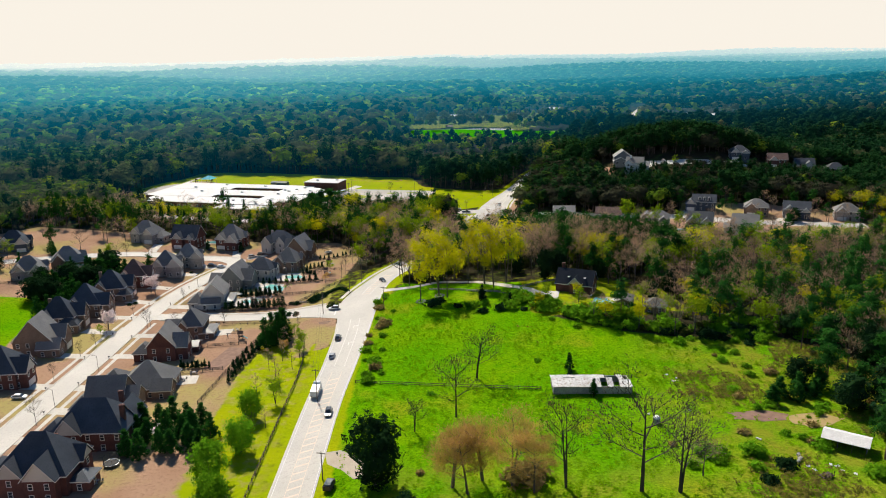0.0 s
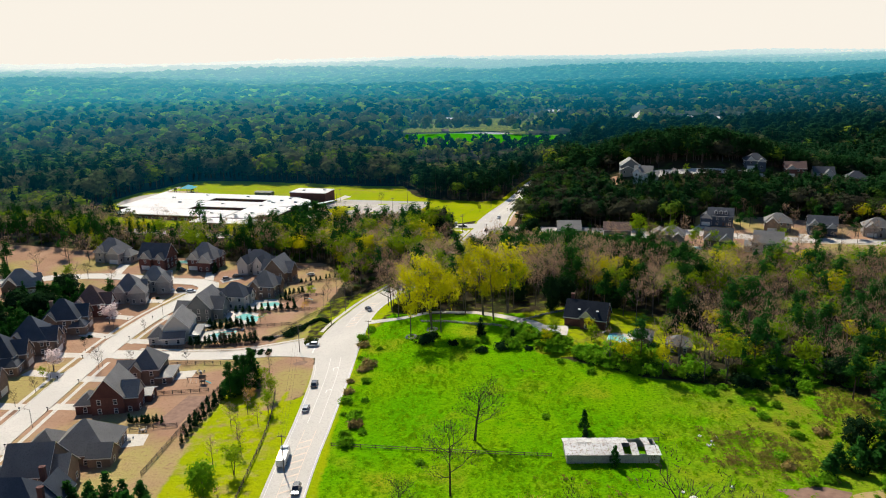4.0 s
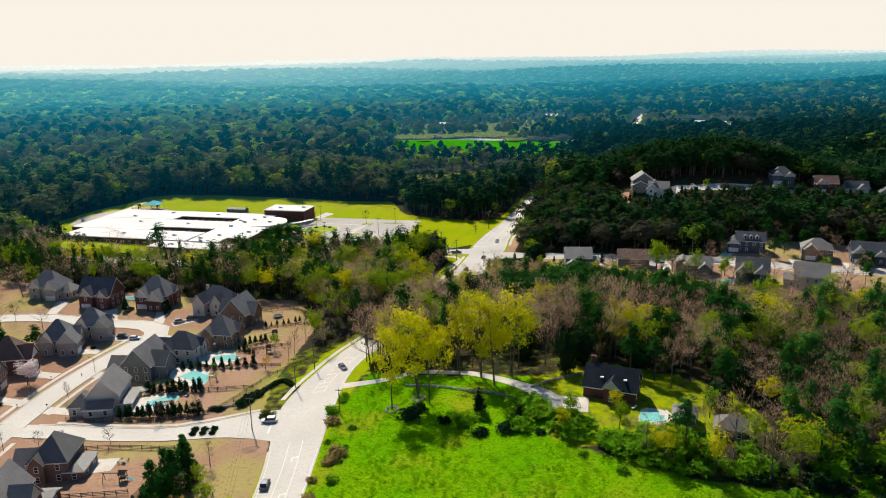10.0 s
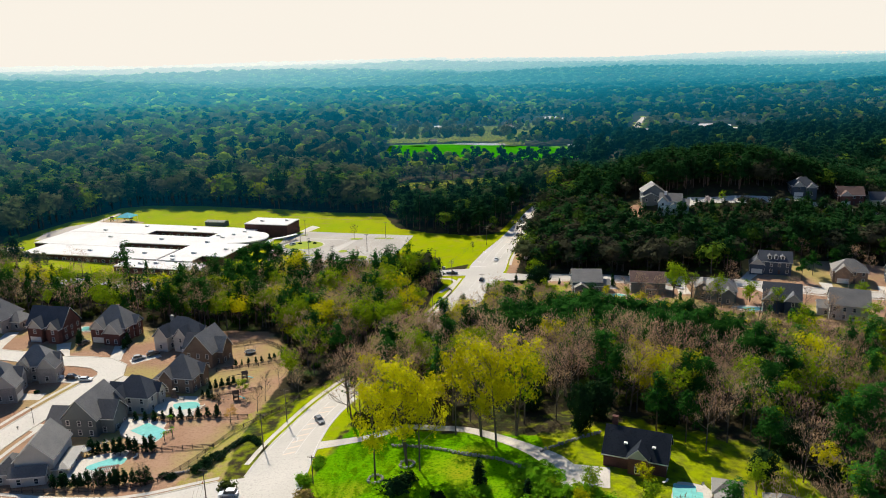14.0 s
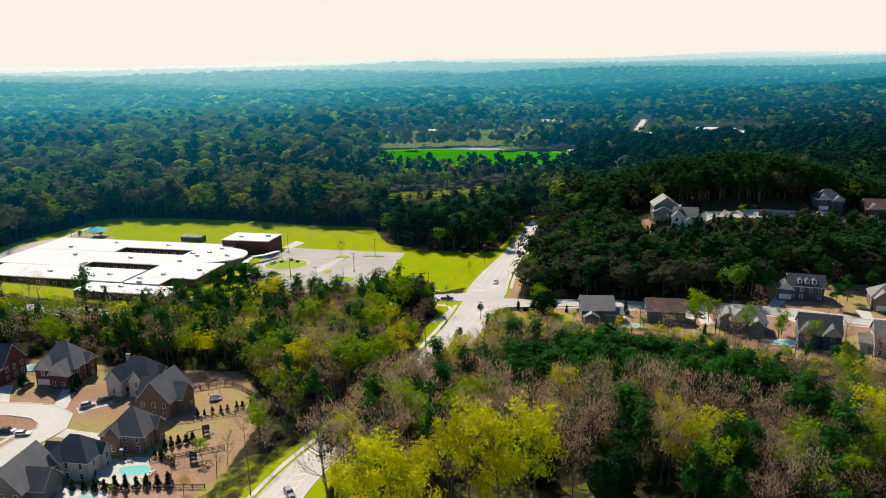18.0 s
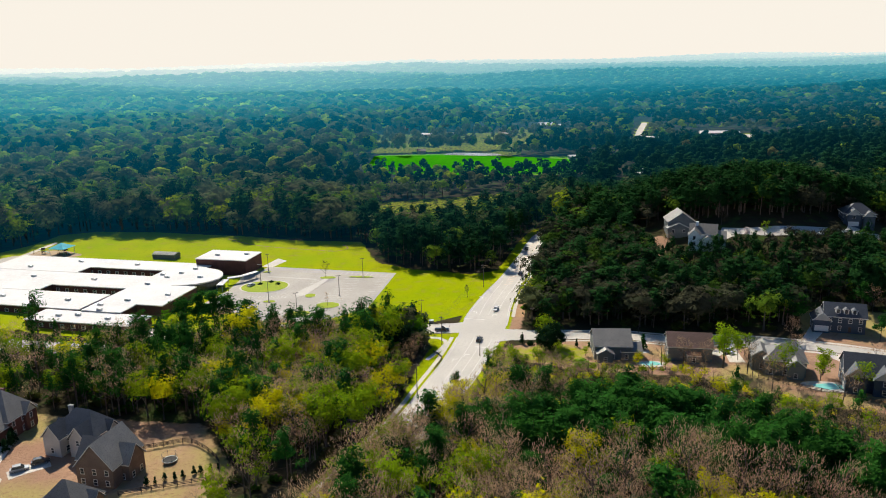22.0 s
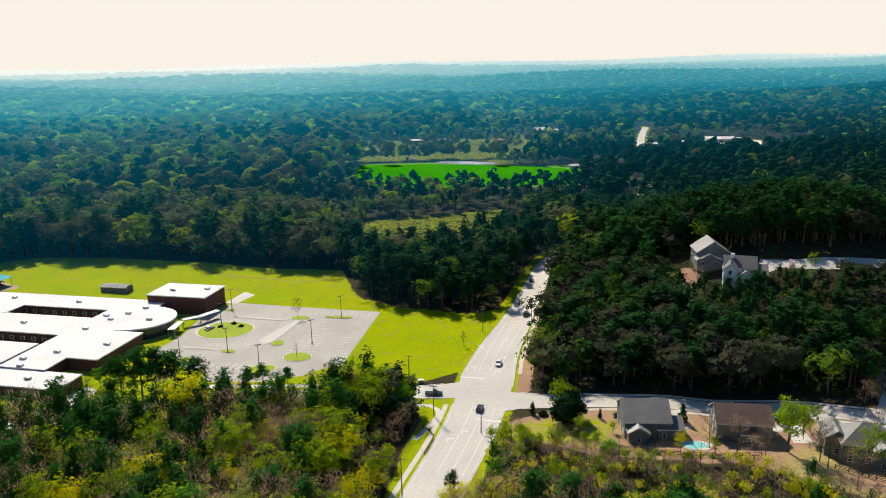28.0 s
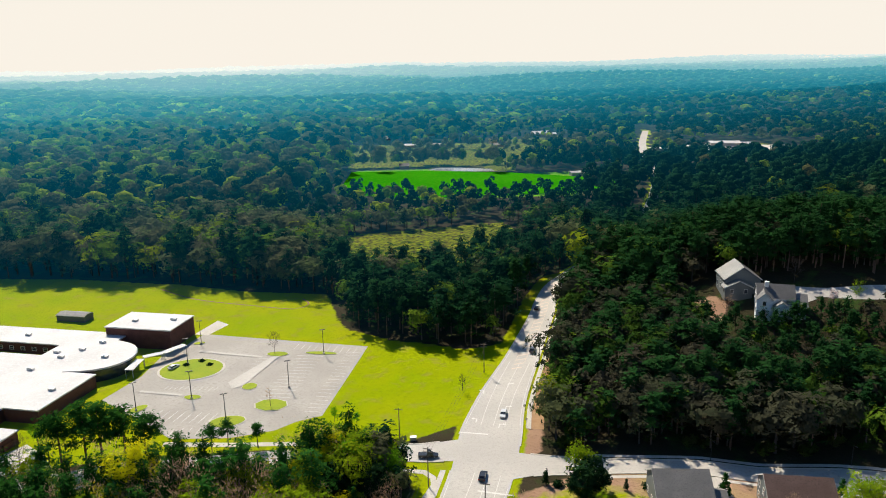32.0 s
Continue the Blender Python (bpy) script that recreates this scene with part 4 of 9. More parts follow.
house(-199, 383, 20, [(0, 0, 15, 12, 4.2, H, 0.7), (6, -6, 7, 6, 3.6, G, 0.7)], M_TANBRICK, M_SHINGLE, "tan house with a low grey hip roof", 3)
house(-209, 363, 20, [(0, 0, 15, 12, 4.2, H, 0.7), (5, -6, 7, 6, 3.8, GY, 0.7)], M_STONE, M_SHINGLE, "grey house behind a tan lawn and fence", 1)
house(-243, 412, 15, [(0, 0, 15, 11, 5.2, H, 0.75), (5, -5, 6, 5, 4.6, GY, 0.9)], M_BLUESIDING, M_SHINGLED, "dark grey house at the edge of the woods", 3)
house(-226, 345, 15, [(0, 0, 14, 12, 4.2, H, 0.65)], M_SIDING, M_SHINGLE, "pale house with a low grey roof", 1)
# eastern street
EG = "houses on the eastern street"
house(77, 463, -6, [(0, 0, 13, 13, 5.4, G, 0.62), (-3, -7.5, 5.5, 4, 3.6, GY, 0.55), (6.5, -3, 7, 8, 3.6, G, 0.5)], M_GREYSIDING, M_SHINGLE, "grey-green house with a wide brown-grey roof and screened porch", 1, group=EG)
house(104, 458, -12, [(0, 0, 15, 11, 5.6, G, 0.62), (1, -6, 4, 3, 3.4, G, 0.4)], M_GREYSIDING, M_SHINGLEB, "grey-green house with a red-brown roof", 1, group=EG)
house(131, 442, -18, [(0, 0, 13, 11, 5.6, H, 0.7), (-7, 2, 6, 8, 5.2, GY, 0.7), (3, -6, 5, 4, 4.8, GY, 0.8)], M_GREYSIDING, M_SHINGLE, "grey house with hip roof behind a curved pool", 1, group=EG)
house(151, 427, -22, [(0, 0, 14, 12, 6.0, G, 0.8), (-4, -5.5, 6, 5, 5.8, GY, 0.95), (4, -5.5, 6, 5, 5.6, GY, 0.95)], M_BLUESIDING, M_SHINGLED, "dark blue-grey house with steep gables", 1, group=EG)
house(173, 416, -24, [(0, 0, 14, 13, 6.2, G, 0.75), (-8, 1, 6, 8, 3.4, G, 0.5)], M_SIDING, M_SHINGLE, "pale house with a broad silver-grey roof", 1, group=EG)
e6 = house(169, 473, -20, [(0, 0, 14, 9, 6.0, G, 0.85), (-8, -2, 6, 7, 4.4, GY, 0.9)], M_BLUESIDING, M_SHINGLED, "dark house with white porch columns and three dormers", 3, group=EG)
house(197, 459, -22, [(0, 0, 14, 11, 5.6, H, 0.75), (-3, -5, 6, 4, 5.2, GY, 0.9)], M_TANBRICK, M_SHINGLE, "brown brick house with a steep tan-grey roof", 3, group=EG)
house(219, 452, -22, [(0, 0, 15, 10, 5.8, G, 0.75), (-4, -5, 6, 4, 5.2, GY, 0.9), (5, -5, 5, 4, 4.2, GY, 0.9)], M_BLUESIDING, M_SHINGLED, "dark blue house with white trimmed gables", 3, group=EG)
house(247, 446, -22, [(0, 0, 14, 11, 5.6, H, 0.75), (-3, -5, 6, 4, 5.2, GY, 0.9)], M_STONE, M_SHINGLE, "grey house with white gable trim", 3, group=EG)


def dormers(e, xs, y, z):
    for x in xs:
        bm = wall_block(1.7, 2.4, z + 1.5, GY, 0.7, 0.25, -z)
        bmesh.ops.translate(bm, verts=bm.verts, vec=(x, y, 0))
        d = part("dormer", bm, M_TRIM, e)
        bm, r = hip_roof(1.7, 2.4, z + 1.5, 0.7, GY, 0.25, 0.12)
        bmesh.ops.translate(bm, verts=bm.verts, vec=(x, y, 0))
        part("dormer_roof", bm, [M_SHINGLED, M_TRIM], d)
        shared("window", WINFAR, d, pose(x, y - 1.2, z + 0.9, 0, 0, 0))


dormers(e6, (-2.6, 0.2, 3.0), -2.6, 6.9)
# houses on the hill
HG = "houses on the wooded hill"
house(139, 572, -8, [(0, 0, 13, 12, 5.6, GY, 0.7), (-2, -6.5, 10, 4, 3.0, GY, 0.5)], M_GREYSIDING, M_SHINGLE, "grey house with a wide white-trimmed gable on the hill", 1, group=HG)
house(144, 553, -20, [(0, 0, 12, 10, 5.8, G, 0.75), (-4, -5, 5, 5, 5.6, GY, 0.95), (7, -2, 6, 8, 4.2, G, 0.7), (2, -5.5, 5, 4, 3.4, GY, 0.7)], M_WHITESIDING, M_SHINGLE, "white house with steep grey gables and chimney on the hill", 1, [(-3, -1, 0, 10.8)], group=HG)
house(226, 566, -15, [(0, 0, 14, 11, 6.0, H, 0.75), (-3, -5, 6, 4, 5.6, GY, 0.9), (4, -5, 5, 4, 5.0, GY, 0.9)], M_BLUESIDING, M_SHINGLED, "blue-grey house with white gable trim on the hill", 3, group=HG)
house(258, 572, -15, [(0, 0, 14, 11, 5.8, G, 0.75), (-3, -5, 6, 4, 5.4, GY, 0.9)], M_BRICK, M_SHINGLEB, "brick house with white gables on the hill", 3, group=HG)
house(284, 582, -15, [(0, 0, 14, 11, 5.8, G, 0.75), (3, -5, 7, 4, 5.4, GY, 0.9)], M_SIDING, M_SHINGLED, "white-gabled house on the hill street", 3, group=HG)
house(312, 588, -15, [(0, 0, 14, 11, 5.8, H, 0.75)], M_BRICK, M_SHINGLED, "dark brick house on the hill street", 3, group=HG)
# the wooded homestead
homestead = house(56, 301, -24, [(0, 0, 15, 10, 3.4, G, 1.0), (1, -4.5, 4.5, 5, 4.4, GY, 1.0)], M_BRICK, M_SHINGLEK, "dark homestead house with a steep black roof and skylights", 3, [(-6, 1.5, 0, 10.5)], group="homestead buildings")
for sx in (-2.5, 4.2):
    part("skylight", box(sx - 0.45, -3.6, 6.0, sx + 0.45, -2.6, 6.25), M_TRIM, homestead)
house(73, 286.5, -20, [(0, 0, 6, 6, 2.8, H, 0.6), (0, -4, 5, 3, 2.6, GY, 0.5)], M_TANBRICK, M_SHINGLE, "small pool house with a grey hip roof", 2, group="homestead buildings")
house(84, 281, -20, [(0, 0, 8, 7, 3.0, H, 0.7)], M_TANBRICK, M_SHINGLE, "small brown outbuilding with a grey hip roof", 2, group="homestead buildings")


# ---- drives ----
def slab(name, outline, z, material, label, cat="driveway", cell=6):
    return tagged(mesh_ob(name, patch(outline, z, cell), material), label, cat, kind="structure")


def drive_to(x0, y0, x1, y1, w=5.0, z=0.07):
    bm = bmesh.new()
    line = smooth([(x0, y0, w), ((x0 * 2 + x1) / 3, (y0 * 2 + y1) / 3, w * 0.9), ((x0 + 2 * x1) / 3, (y0 + 2 * y1) / 3, w), (x1, y1, w * 1.1)], 4)
    ribbon(bm, line, lambda p: -p[2] / 2, half, z, 2)
    return tagged(mesh_ob("driveway", bm, M_CONCRETE), "pale concrete driveway", "driveway", kind="structure")


for x0, y0, x1, y1 in ((-125, 352, -112, 348), (-125.5, 323, -113, 321), (-126, 285, -112, 284), (-125, 262, -112, 261), (-124.5, 232, -112, 231), (-124, 214, -115, 213), (-124, 194, -116, 194), (-124, 173, -116, 172),
                       (-134, 350, -145, 352), (-134, 328, -147, 331), (-134.5, 308, -147, 308), (-134.5, 288, -149, 291), (-134, 262, -146, 263), (-133, 233, -143, 234),
                       (-115, 400, -118, 416), (-136, 404, -142, 418), (-165, 407, -168, 429), (-108, 398, -99, 404), (-107, 384, -88, 377), (-104, 379, -99, 366), (-128, 372, -137, 372), (-116, 383, -132, 386.5),
                       (90, 474, 89, 462), (108, 469, 117, 458), (130, 465, 138, 448), (122, 467, 119, 450), (153, 454, 160, 434), (180, 441, 182, 422), (182, 447, 185, 456), (150, 463, 160, 474), (203, 440, 208, 449), (160, 556, 152, 554), (216, 553, 222, 560), (248, 556, 253, 565), (276, 562, 280, 575)):
    drive_to(x0, y0, x1, y1)
hd = bmesh.new()
ribbon(hd, smooth([(-30, 325, 4.5), (-14, 328, 3.0), (-3, 332.5, 3.0), (7, 330, 3.0), (15, 327, 3.0), (23, 320, 3.4), (30, 312, 4.0), (35.5, 304, 6.0), (38, 296, 6.5), (37.5, 288, 4.5), (42, 281, 2.6)], 3), lambda p: -p[2] / 2, half, 0.07, 3)
tagged(mesh_ob("homestead_drive", hd, M_CONCRETE), "pale gravel drive curving through the trees to the homestead", "driveway", kind="structure")
slab("homestead_apron", [(40, 301), (48.5, 298), (46.5, 289.5), (40, 291.5)], 0.09, M_CONCRETE, "pale parking apron before the homestead", "driveway")
slab("verge_path", [(8.8, 461.3), (13.4, 469.6), (16.2, 475.9), (16.1, 478.7), (14.2, 481.3), (7.2, 483.2), (7.2, 484.8), (15, 483.2), (17.7, 479.6), (17.8, 475.2), (15, 468.8), (10.2, 460.3)], 0.09, M_CONCRETE, "pale concrete path curving through the grass verge", "path")
slab("dirt_pull_off", [(-33, 181.5), (-28.7, 182.5), (-24, 178.5), (-20, 174), (-18, 168), (-24, 168), (-27, 172), (-31.5, 175.5)], 0.05, surface("pale_dry_earth", (0.42, 0.34, 0.25), (0.48, 0.39, 0.29), 0.4, 2.0, 0.95), "pale earth pull-off beside the main road")


# ---- pools ----
def pool(x, y, rot, a, b, deck, label, kidney=False, z=0.0):
    e = thing("swimming_pool", x, y, rot)
    tagged(e, label, "pool", "garden pools")
    out = [(deck * a * (1 + 0.12 * math.sin(3 * t)) * math.cos(t), deck * b * (1 + 0.1 * math.cos(2 * t)) * math.sin(t)) for t in [2 * math.pi * k / 20 for k in range(20)]]
    if kidney:
        inn = [(a * (1 + 0.16 * math.cos(2 * t + 0.6)) * math.cos(t), b * (1 + 0.2 * math.sin(t * 2)) * math.sin(t)) for t in [2 * math.pi * k / 24 for k in range(24)]]
    else:
        inn = [(-a, -b), (a, -b), (a, b * 0.3), (a * 0.6, b * 0.3), (a * 0.6, b), (-a, b)]

    def prism(pts, z0, z1):
        bm = bmesh.new()
        lo = [bm.verts.new((px, py, z0)) for px, py in pts]
        hi = [bm.verts.new((px, py, z1)) for px, py in pts]
        bm.faces.new(hi)
        for k in range(len(pts)):
            bm.faces.new((lo[k], lo[(k + 1) % len(pts)], hi[(k + 1) % len(pts)], hi[k]))
        bmesh.ops.recalc_face_normals(bm, faces=bm.faces[:])
        return bm

    part("deck", prism(out, -1.0, 0.22 + z), M_CONCRETE, e)
    part("coping", prism([(px * 1.1, py * 1.12) for px, py in inn], -0.2, 0.27 + z), M_KERB, e)
    part("water", prism(inn, -0.2, 0.285 + z), M_POOL, e, "clear turquoise water")
    return e


pool(-86.5, 324.5, 20, 5.0, 2.8, 2.6, "turquoise garden pool with pale stone deck", True)
pool(-80.5, 342, -35, 6.0, 3.0, 2.3, "long turquoise pool with raised spa")
pool(-74.6, 358, -10, 4.2, 2.8, 2.8, "kidney-shaped pool on a pale terrace", True)
pool(-136.5, 433, 0, 5, 2.4, 1.6, "turquoise pool behind a brick house")
pool(64, 287, -15, 3.4, 3.4, 1.6, "green-blue homestead pool with stone deck")
pool(139.5, 427, -12, 4.6, 2.4, 1.8, "curved pool with white deck behind the grey house", True)
pool(88.5, 451.5, -8, 3.2, 2.0, 1.5, "small green pool behind the house", True)


# ---- fences ----
def rail_fence(line, label, height=1.3, step=3.0, rails=3, material=None, group="rail fences"):
    pts = smooth([(x, y, 0) for x, y in line], step)
    e = thing("fence", pts[0][0], pts[0][1])
    tagged(e, label, "fence", group)
    inv = e.matrix_world.inverted()
    post = FENCE_POST
    for p in pts:
        shared("post", post, e, Matrix.Translation(inv @ Vector((p[0], p[1], lz(p[0], p[1])))) @ Matrix.Diagonal((1, 1, height / 1.3, 1)))
    for k in range(rails):
        zz = height * (0.28 + 0.64 * k / max(1, rails - 1))
        for a, b in zip(pts, pts[1:]):
            va, vb = inv @ Vector((a[0], a[1], lz(a[0], a[1]) + zz)), inv @ Vector((b[0], b[1], lz(b[0], b[1]) + zz))
            d = vb - va
            shared("rail", RAILS[material or M_WOODFENCE], e, Matrix.Translation(va) @ d.to_track_quat("X", "Z").to_matrix().to_4x4() @ Matrix.Diagonal((d.length, 1, 1, 1)))
    return e


def post_mesh():
    bm = bmesh.new()
    add_box(bm, -0.09, -0.09, -0.3, 0.09, 0.09, 1.35)
    add_box(bm, -0.11, -0.11, 1.35, 0.11, 0.11, 1.40)
    return plain_mesh("post", bm, M_WOODFENCE)


FENCE_POST = post_mesh()
RAILS = {m: plain_mesh("rail", box(0, -0.03, -0.08, 1, 0.03, 0.08), m) for m in (M_WOODFENCE, M_POLE)}
rail_fence([(-49, 120), (-49.5, 200), (-50, 240), (-53, 264)], "dark stained three-rail fence beside the road", step=3.2)
rail_fence([(-112, 293.5), (-92, 294), (-76, 291), (-68, 290)], "dark rail fence along the estate entry road")
rail_fence([(-70, 288), (-74, 262), (-76, 240), (-78, 215)], "dark rail fence behind the gardens")
rail_fence([(-76, 268), (-94, 268)], "dark rail fence between gardens")
rail_fence([(-78, 243), (-92, 242)], "dark rail fence between tan gardens")
rail_fence([(-114, 314.5), (-92, 311), (-72, 311), (-64, 318), (-58, 329)], "dark rail fence round the pool garden")
rail_fence([(-94, 332), (-76, 330), (-58, 329)], "dark rail fence between pool gardens")
rail_fence([(-84, 349), (-66, 348), (-52, 346)], "dark rail fence between terraces")
rail_fence([(-58, 329), (-54, 337), (-47, 345), (-41, 352), (-36, 361), (-27, 376)], "dark rail fence along the slope")
rail_fence([(-72, 362), (-52, 366)], "dark rail fence across the tan garden")
rail_fence([(-76, 406.5), (-68, 408), (-60, 408.5), (-50, 398), (-46.7, 388)], "dark board fence behind the upper garden", 1.6, 2.6, 4)
rail_fence([(-72, 384), (-66.4, 385), (-46.7, 388)], "dark rail fence at the wood edge")
rail_fence([(120, 436), (135, 424), (152, 412), (170, 402)], "brown rail fence behind the eastern gardens")
rail_fence([(64, 452), (84, 446), (104, 444)], "brown rail fence behind the grey-green houses")
rail_fence([(12, 452), (15, 462), (12, 468)], "pale guard rail by the road verge", 0.9, material=M_POLE)
rail_fence([(45, 221), (60, 222)], "old grey wooden fence beside the ruined barn", 1.2, material=M_POLE)
rail_fence([(-29.5, 226), (10, 219), (30, 216)], "sagging wire field fence with posts", 1.0, 4.0, 2, M_POLE)
rail_fence([(-225, 345), (-212, 349), (-195, 353)], "dark garden fence before the woods")


# ---- school ----
def school():
    e = thing("school", -105, 560, -15, z=-2.6)
    tagged(e, "low red brick school with a white flat roof and courtyards", "school")
    inv = e.matrix_world.inverted()
    V2 = lambda x, y: (inv @ Vector((x, y, 0))).to_2d()

    def block(name_wall, x0, y0, x1, y1, h, brick=M_BRICK, band=True):
        w = part("wall", box(x0, y0, -1.5, x1, y1, h), brick, e)
        bm = bmesh.new()
        add_box(bm, x0 - 0.3, y0 - 0.3, h, x1 + 0.3, y1 + 0.3, h + 0.45)
        part("roof", bm, M_WHITEROOF, e)
        if band:
            n = int((x1 - x0) / 5)
            for k in range(n):
                cx = x0 + (k + 0.5) * (x1 - x0) / n
                for yy, rz in ((y0, 0), (y1, 180)):
                    o = shared("window", WIN, e, pose(cx, yy, 1.9, 0, 0, rz) @ Matrix.Diagonal((1.6, 1, 0.9, 1)))
                    shared("pane", PANE, o)
        return w
    # gym
    g0, g1 = V2(-110.1, 592.9), V2(-77.9, 602.7)
    block("gym", g0.x, g0.y, g1.x, V2(-105.7, 610.2).y, 7.6, band=False)
    # classroom wings running west, joined by a spine
    block("wing", -122, 18, -14, 33, 4.0)
    block("wing", -122, -13, -24.4, 7, 4.0)
    block("wing", -112, -44, -26.4, -23.2, 4.0)
    block("spine", -24.1, -45, -5, 30.2, 4.15, band=False)
    block("link", -122, 7.3, -68, 17.7, 4.1, band=False)
    block("link", -122, -22.9, -66, -13.3, 4.1, band=False)
    block("front", -4.7, -34, 8, -6, 4.3, band=False)
    block("south", -42, -58, 10, -45.3, 3.5)
    # rounded entrance hall
    bm = bmesh.new()
    cx, cy, r = -4.0, 9.5, 15.0
    arc = [(cx + r * math.cos(t), cy + r * 0.95 * math.sin(t)) for t in [math.radians(a) for a in range(-70, 81, 8)]]
    pts = [(-4.8, -5.8)] + arc + [(-4.8, 24.5)]
    lo = [bm.verts.new((x, y, -1.5)) for x, y in pts]
    hi = [bm.verts.new((x, y, 4.4)) for x, y in pts]
    for k in range(len(pts)):
        bm.faces.new((lo[k], lo[(k + 1) % len(pts)], hi[(k + 1) % len(pts)], hi[k]))
    bm.faces.new(hi)
    bmesh.ops.recalc_face_normals(bm, faces=bm.faces[:])
    part("entrance_wall", bm, M_GLASS, e, "curved glazed entrance wall")
    bm = bmesh.new()
    pts = [(cx + (x - cx) * 1.05, cy + (y - cy) * 1.03) for x, y in pts]
    lo = [bm.verts.new((x, y, 4.3)) for x, y in pts]
    hi = [bm.verts.new((x, y, 4.9)) for x, y in pts]
    for k in range(len(pts)):
        bm.faces.new((lo[k], lo[(k + 1) % len(pts)], hi[(k + 1) % len(pts)], hi[k]))
    bm.faces.new(hi)
    bm.faces.new(lo[::-1])
    bmesh.ops.recalc_face_normals(bm, faces=bm.faces[:])
    part("entrance_roof", bm, M_WHITEROOF, e, "white curved entrance roof")
    # roof units
    bmu = bmesh.new()
    add_box(bmu, -1.1, -0.7, 0, 1.1, 0.7, 0.9)
    add_box(bmu, -0.9, -0.5, 0.9, 0.1, 0.5, 1.05)
    unit = plain_mesh("roof_unit", bmu, M_METAL)
    for x, y, z in ((-20, 10, 4.6), (-15, 6, 4.6), (-12, 14, 4.6), (-18, -6, 4.6), (2, 8, 4.9), (-9, 22, 4.6), (-12, -30, 4.6), (-20, -38, 4.6), (-16, -44, 4.6), (-30, -52, 3.95), (-22, -50, 3.95), (-6, -52, 3.95), (4, -49, 3.95), (-40, -34, 4.45), (-75, -34, 4.45), (-50, -3, 4.45), (-85, -3, 4.45), (-45, 25, 4.45), (-80, 26, 4.45), (-100, 12, 4.55), (10, 42, 8.05), (-5, 38, 8.05), (2, -20, 4.75)):
        shared("roof_unit", unit, e, pose(x, y, z))
    # covered walkway
    for a, b, w in (((13, 15), (18, 20), 3.0), ((18, 20), (22, 29), 3.0), ((13, 13), (15, 3), 3.2)):
        a, b = Vector(a), Vector(b)
        d = (b - a).normalized()
        n = Vector((d.y, -d.x)) * w / 2
        bm = bmesh.new()
        lo = [bm.verts.new((*p, 2.9)) for p in (a - n, a + n, b + n, b - n)]
        hi = [bm.verts.new((*p, 3.1)) for p in (a - n, a + n, b + n, b - n)]
        for k in range(4):
            bm.faces.new((lo[k], lo[(k + 1) % 4], hi[(k + 1) % 4], hi[k]))
        bm.faces.new(hi)
        bm.faces.new(lo[::-1])
        bmesh.ops.recalc_face_normals(bm, faces=bm.faces[:])
        cw = part("walkway_roof", bm, M_WHITEROOF, e)
        for p in (a - n * 0.8, a + n * 0.8, b - n * 0.8, b + n * 0.8):
            part("column", tube((p.x, p.y, -1), (p.x, p.y, 2.9), 0.1, 0.1), M_METAL, cw)
    return e


school()
pe = thing("portable_classroom", -137, 627, -15)
tagged(pe, "long grey portable classroom with a low gable roof", "classroom")
part("wall", wall_block(14, 6, 2.8, G, 0.25), M_GREYSIDING, pe)
part("roof", hip_roof(14, 6, 2.8, 0.25, G, 0.2)[0], [M_STONE, M_TRIM], pe)



slab("car_park", [(-74, 602), (-4.4, 576), (-16.4, 519), (-24, 516), (-30, 511), (-43, 508), (-61, 510), (-76, 526), (-93, 541), (-86, 560), (-84, 585), (-78, 590)], 0.04, M_LOT, "school car park of pale grey asphalt", "car park")
slab("school_forecourt", [(-112, 500), (-104, 512), (-96, 505), (-90, 497), (-112, 492)], 0.05, M_CONCRETE, "pale service yard behind the school", "yard")
slab("gym_apron", [(-78, 602), (-72, 618), (-66, 612), (-72, 600)], 0.06, M_CONCRETE, "pale concrete apron beside the gym", "path")
slab("school_path", [(-62, 508), (-42, 505), (-14, 502), (-14, 500), (-42, 502.5), (-62, 505.5)], 0.06, M_CONCRETE, "pale path beside the car park", "path")
M_TURF = surface("clipped_lawn", (0.30, 0.34, 0.012), (0.24, 0.32, 0.012), 0.2, 1.5, 0.95, c3=(0.20, 0.27, 0.01))


def island(outline, label="kerbed grass island in the car park"):
    cx, cy = sum(p[0] for p in outline) / len(outline), sum(p[1] for p in outline) / len(outline)
    e = thing("traffic_island", cx, cy)
    tagged(e, label, "island", "car park islands")
    for name, mat, s, h in (("kerb", M_KERB, 1.0, 0.20), ("turf", M_TURF, 0.93, 0.26)):
        bm = bmesh.new()
        pts = [((x - cx) * s, (y - cy) * s) for x, y in outline]
        lo = [bm.verts.new((x, y, -0.5)) for x, y in pts]
        hi = [bm.verts.new((x, y, lz(x + cx, y + cy) - lz(cx, cy) + h)) for x, y in pts]
        for k in range(len(pts)):
            bm.faces.new((lo[k], lo[(k + 1) % len(pts)], hi[(k + 1) % len(pts)], hi[k]))
        bm.faces.new(hi)
        bmesh.ops.recalc_face_normals(bm, faces=bm.faces[:])
        part(name, bm, mat, e)
    return e


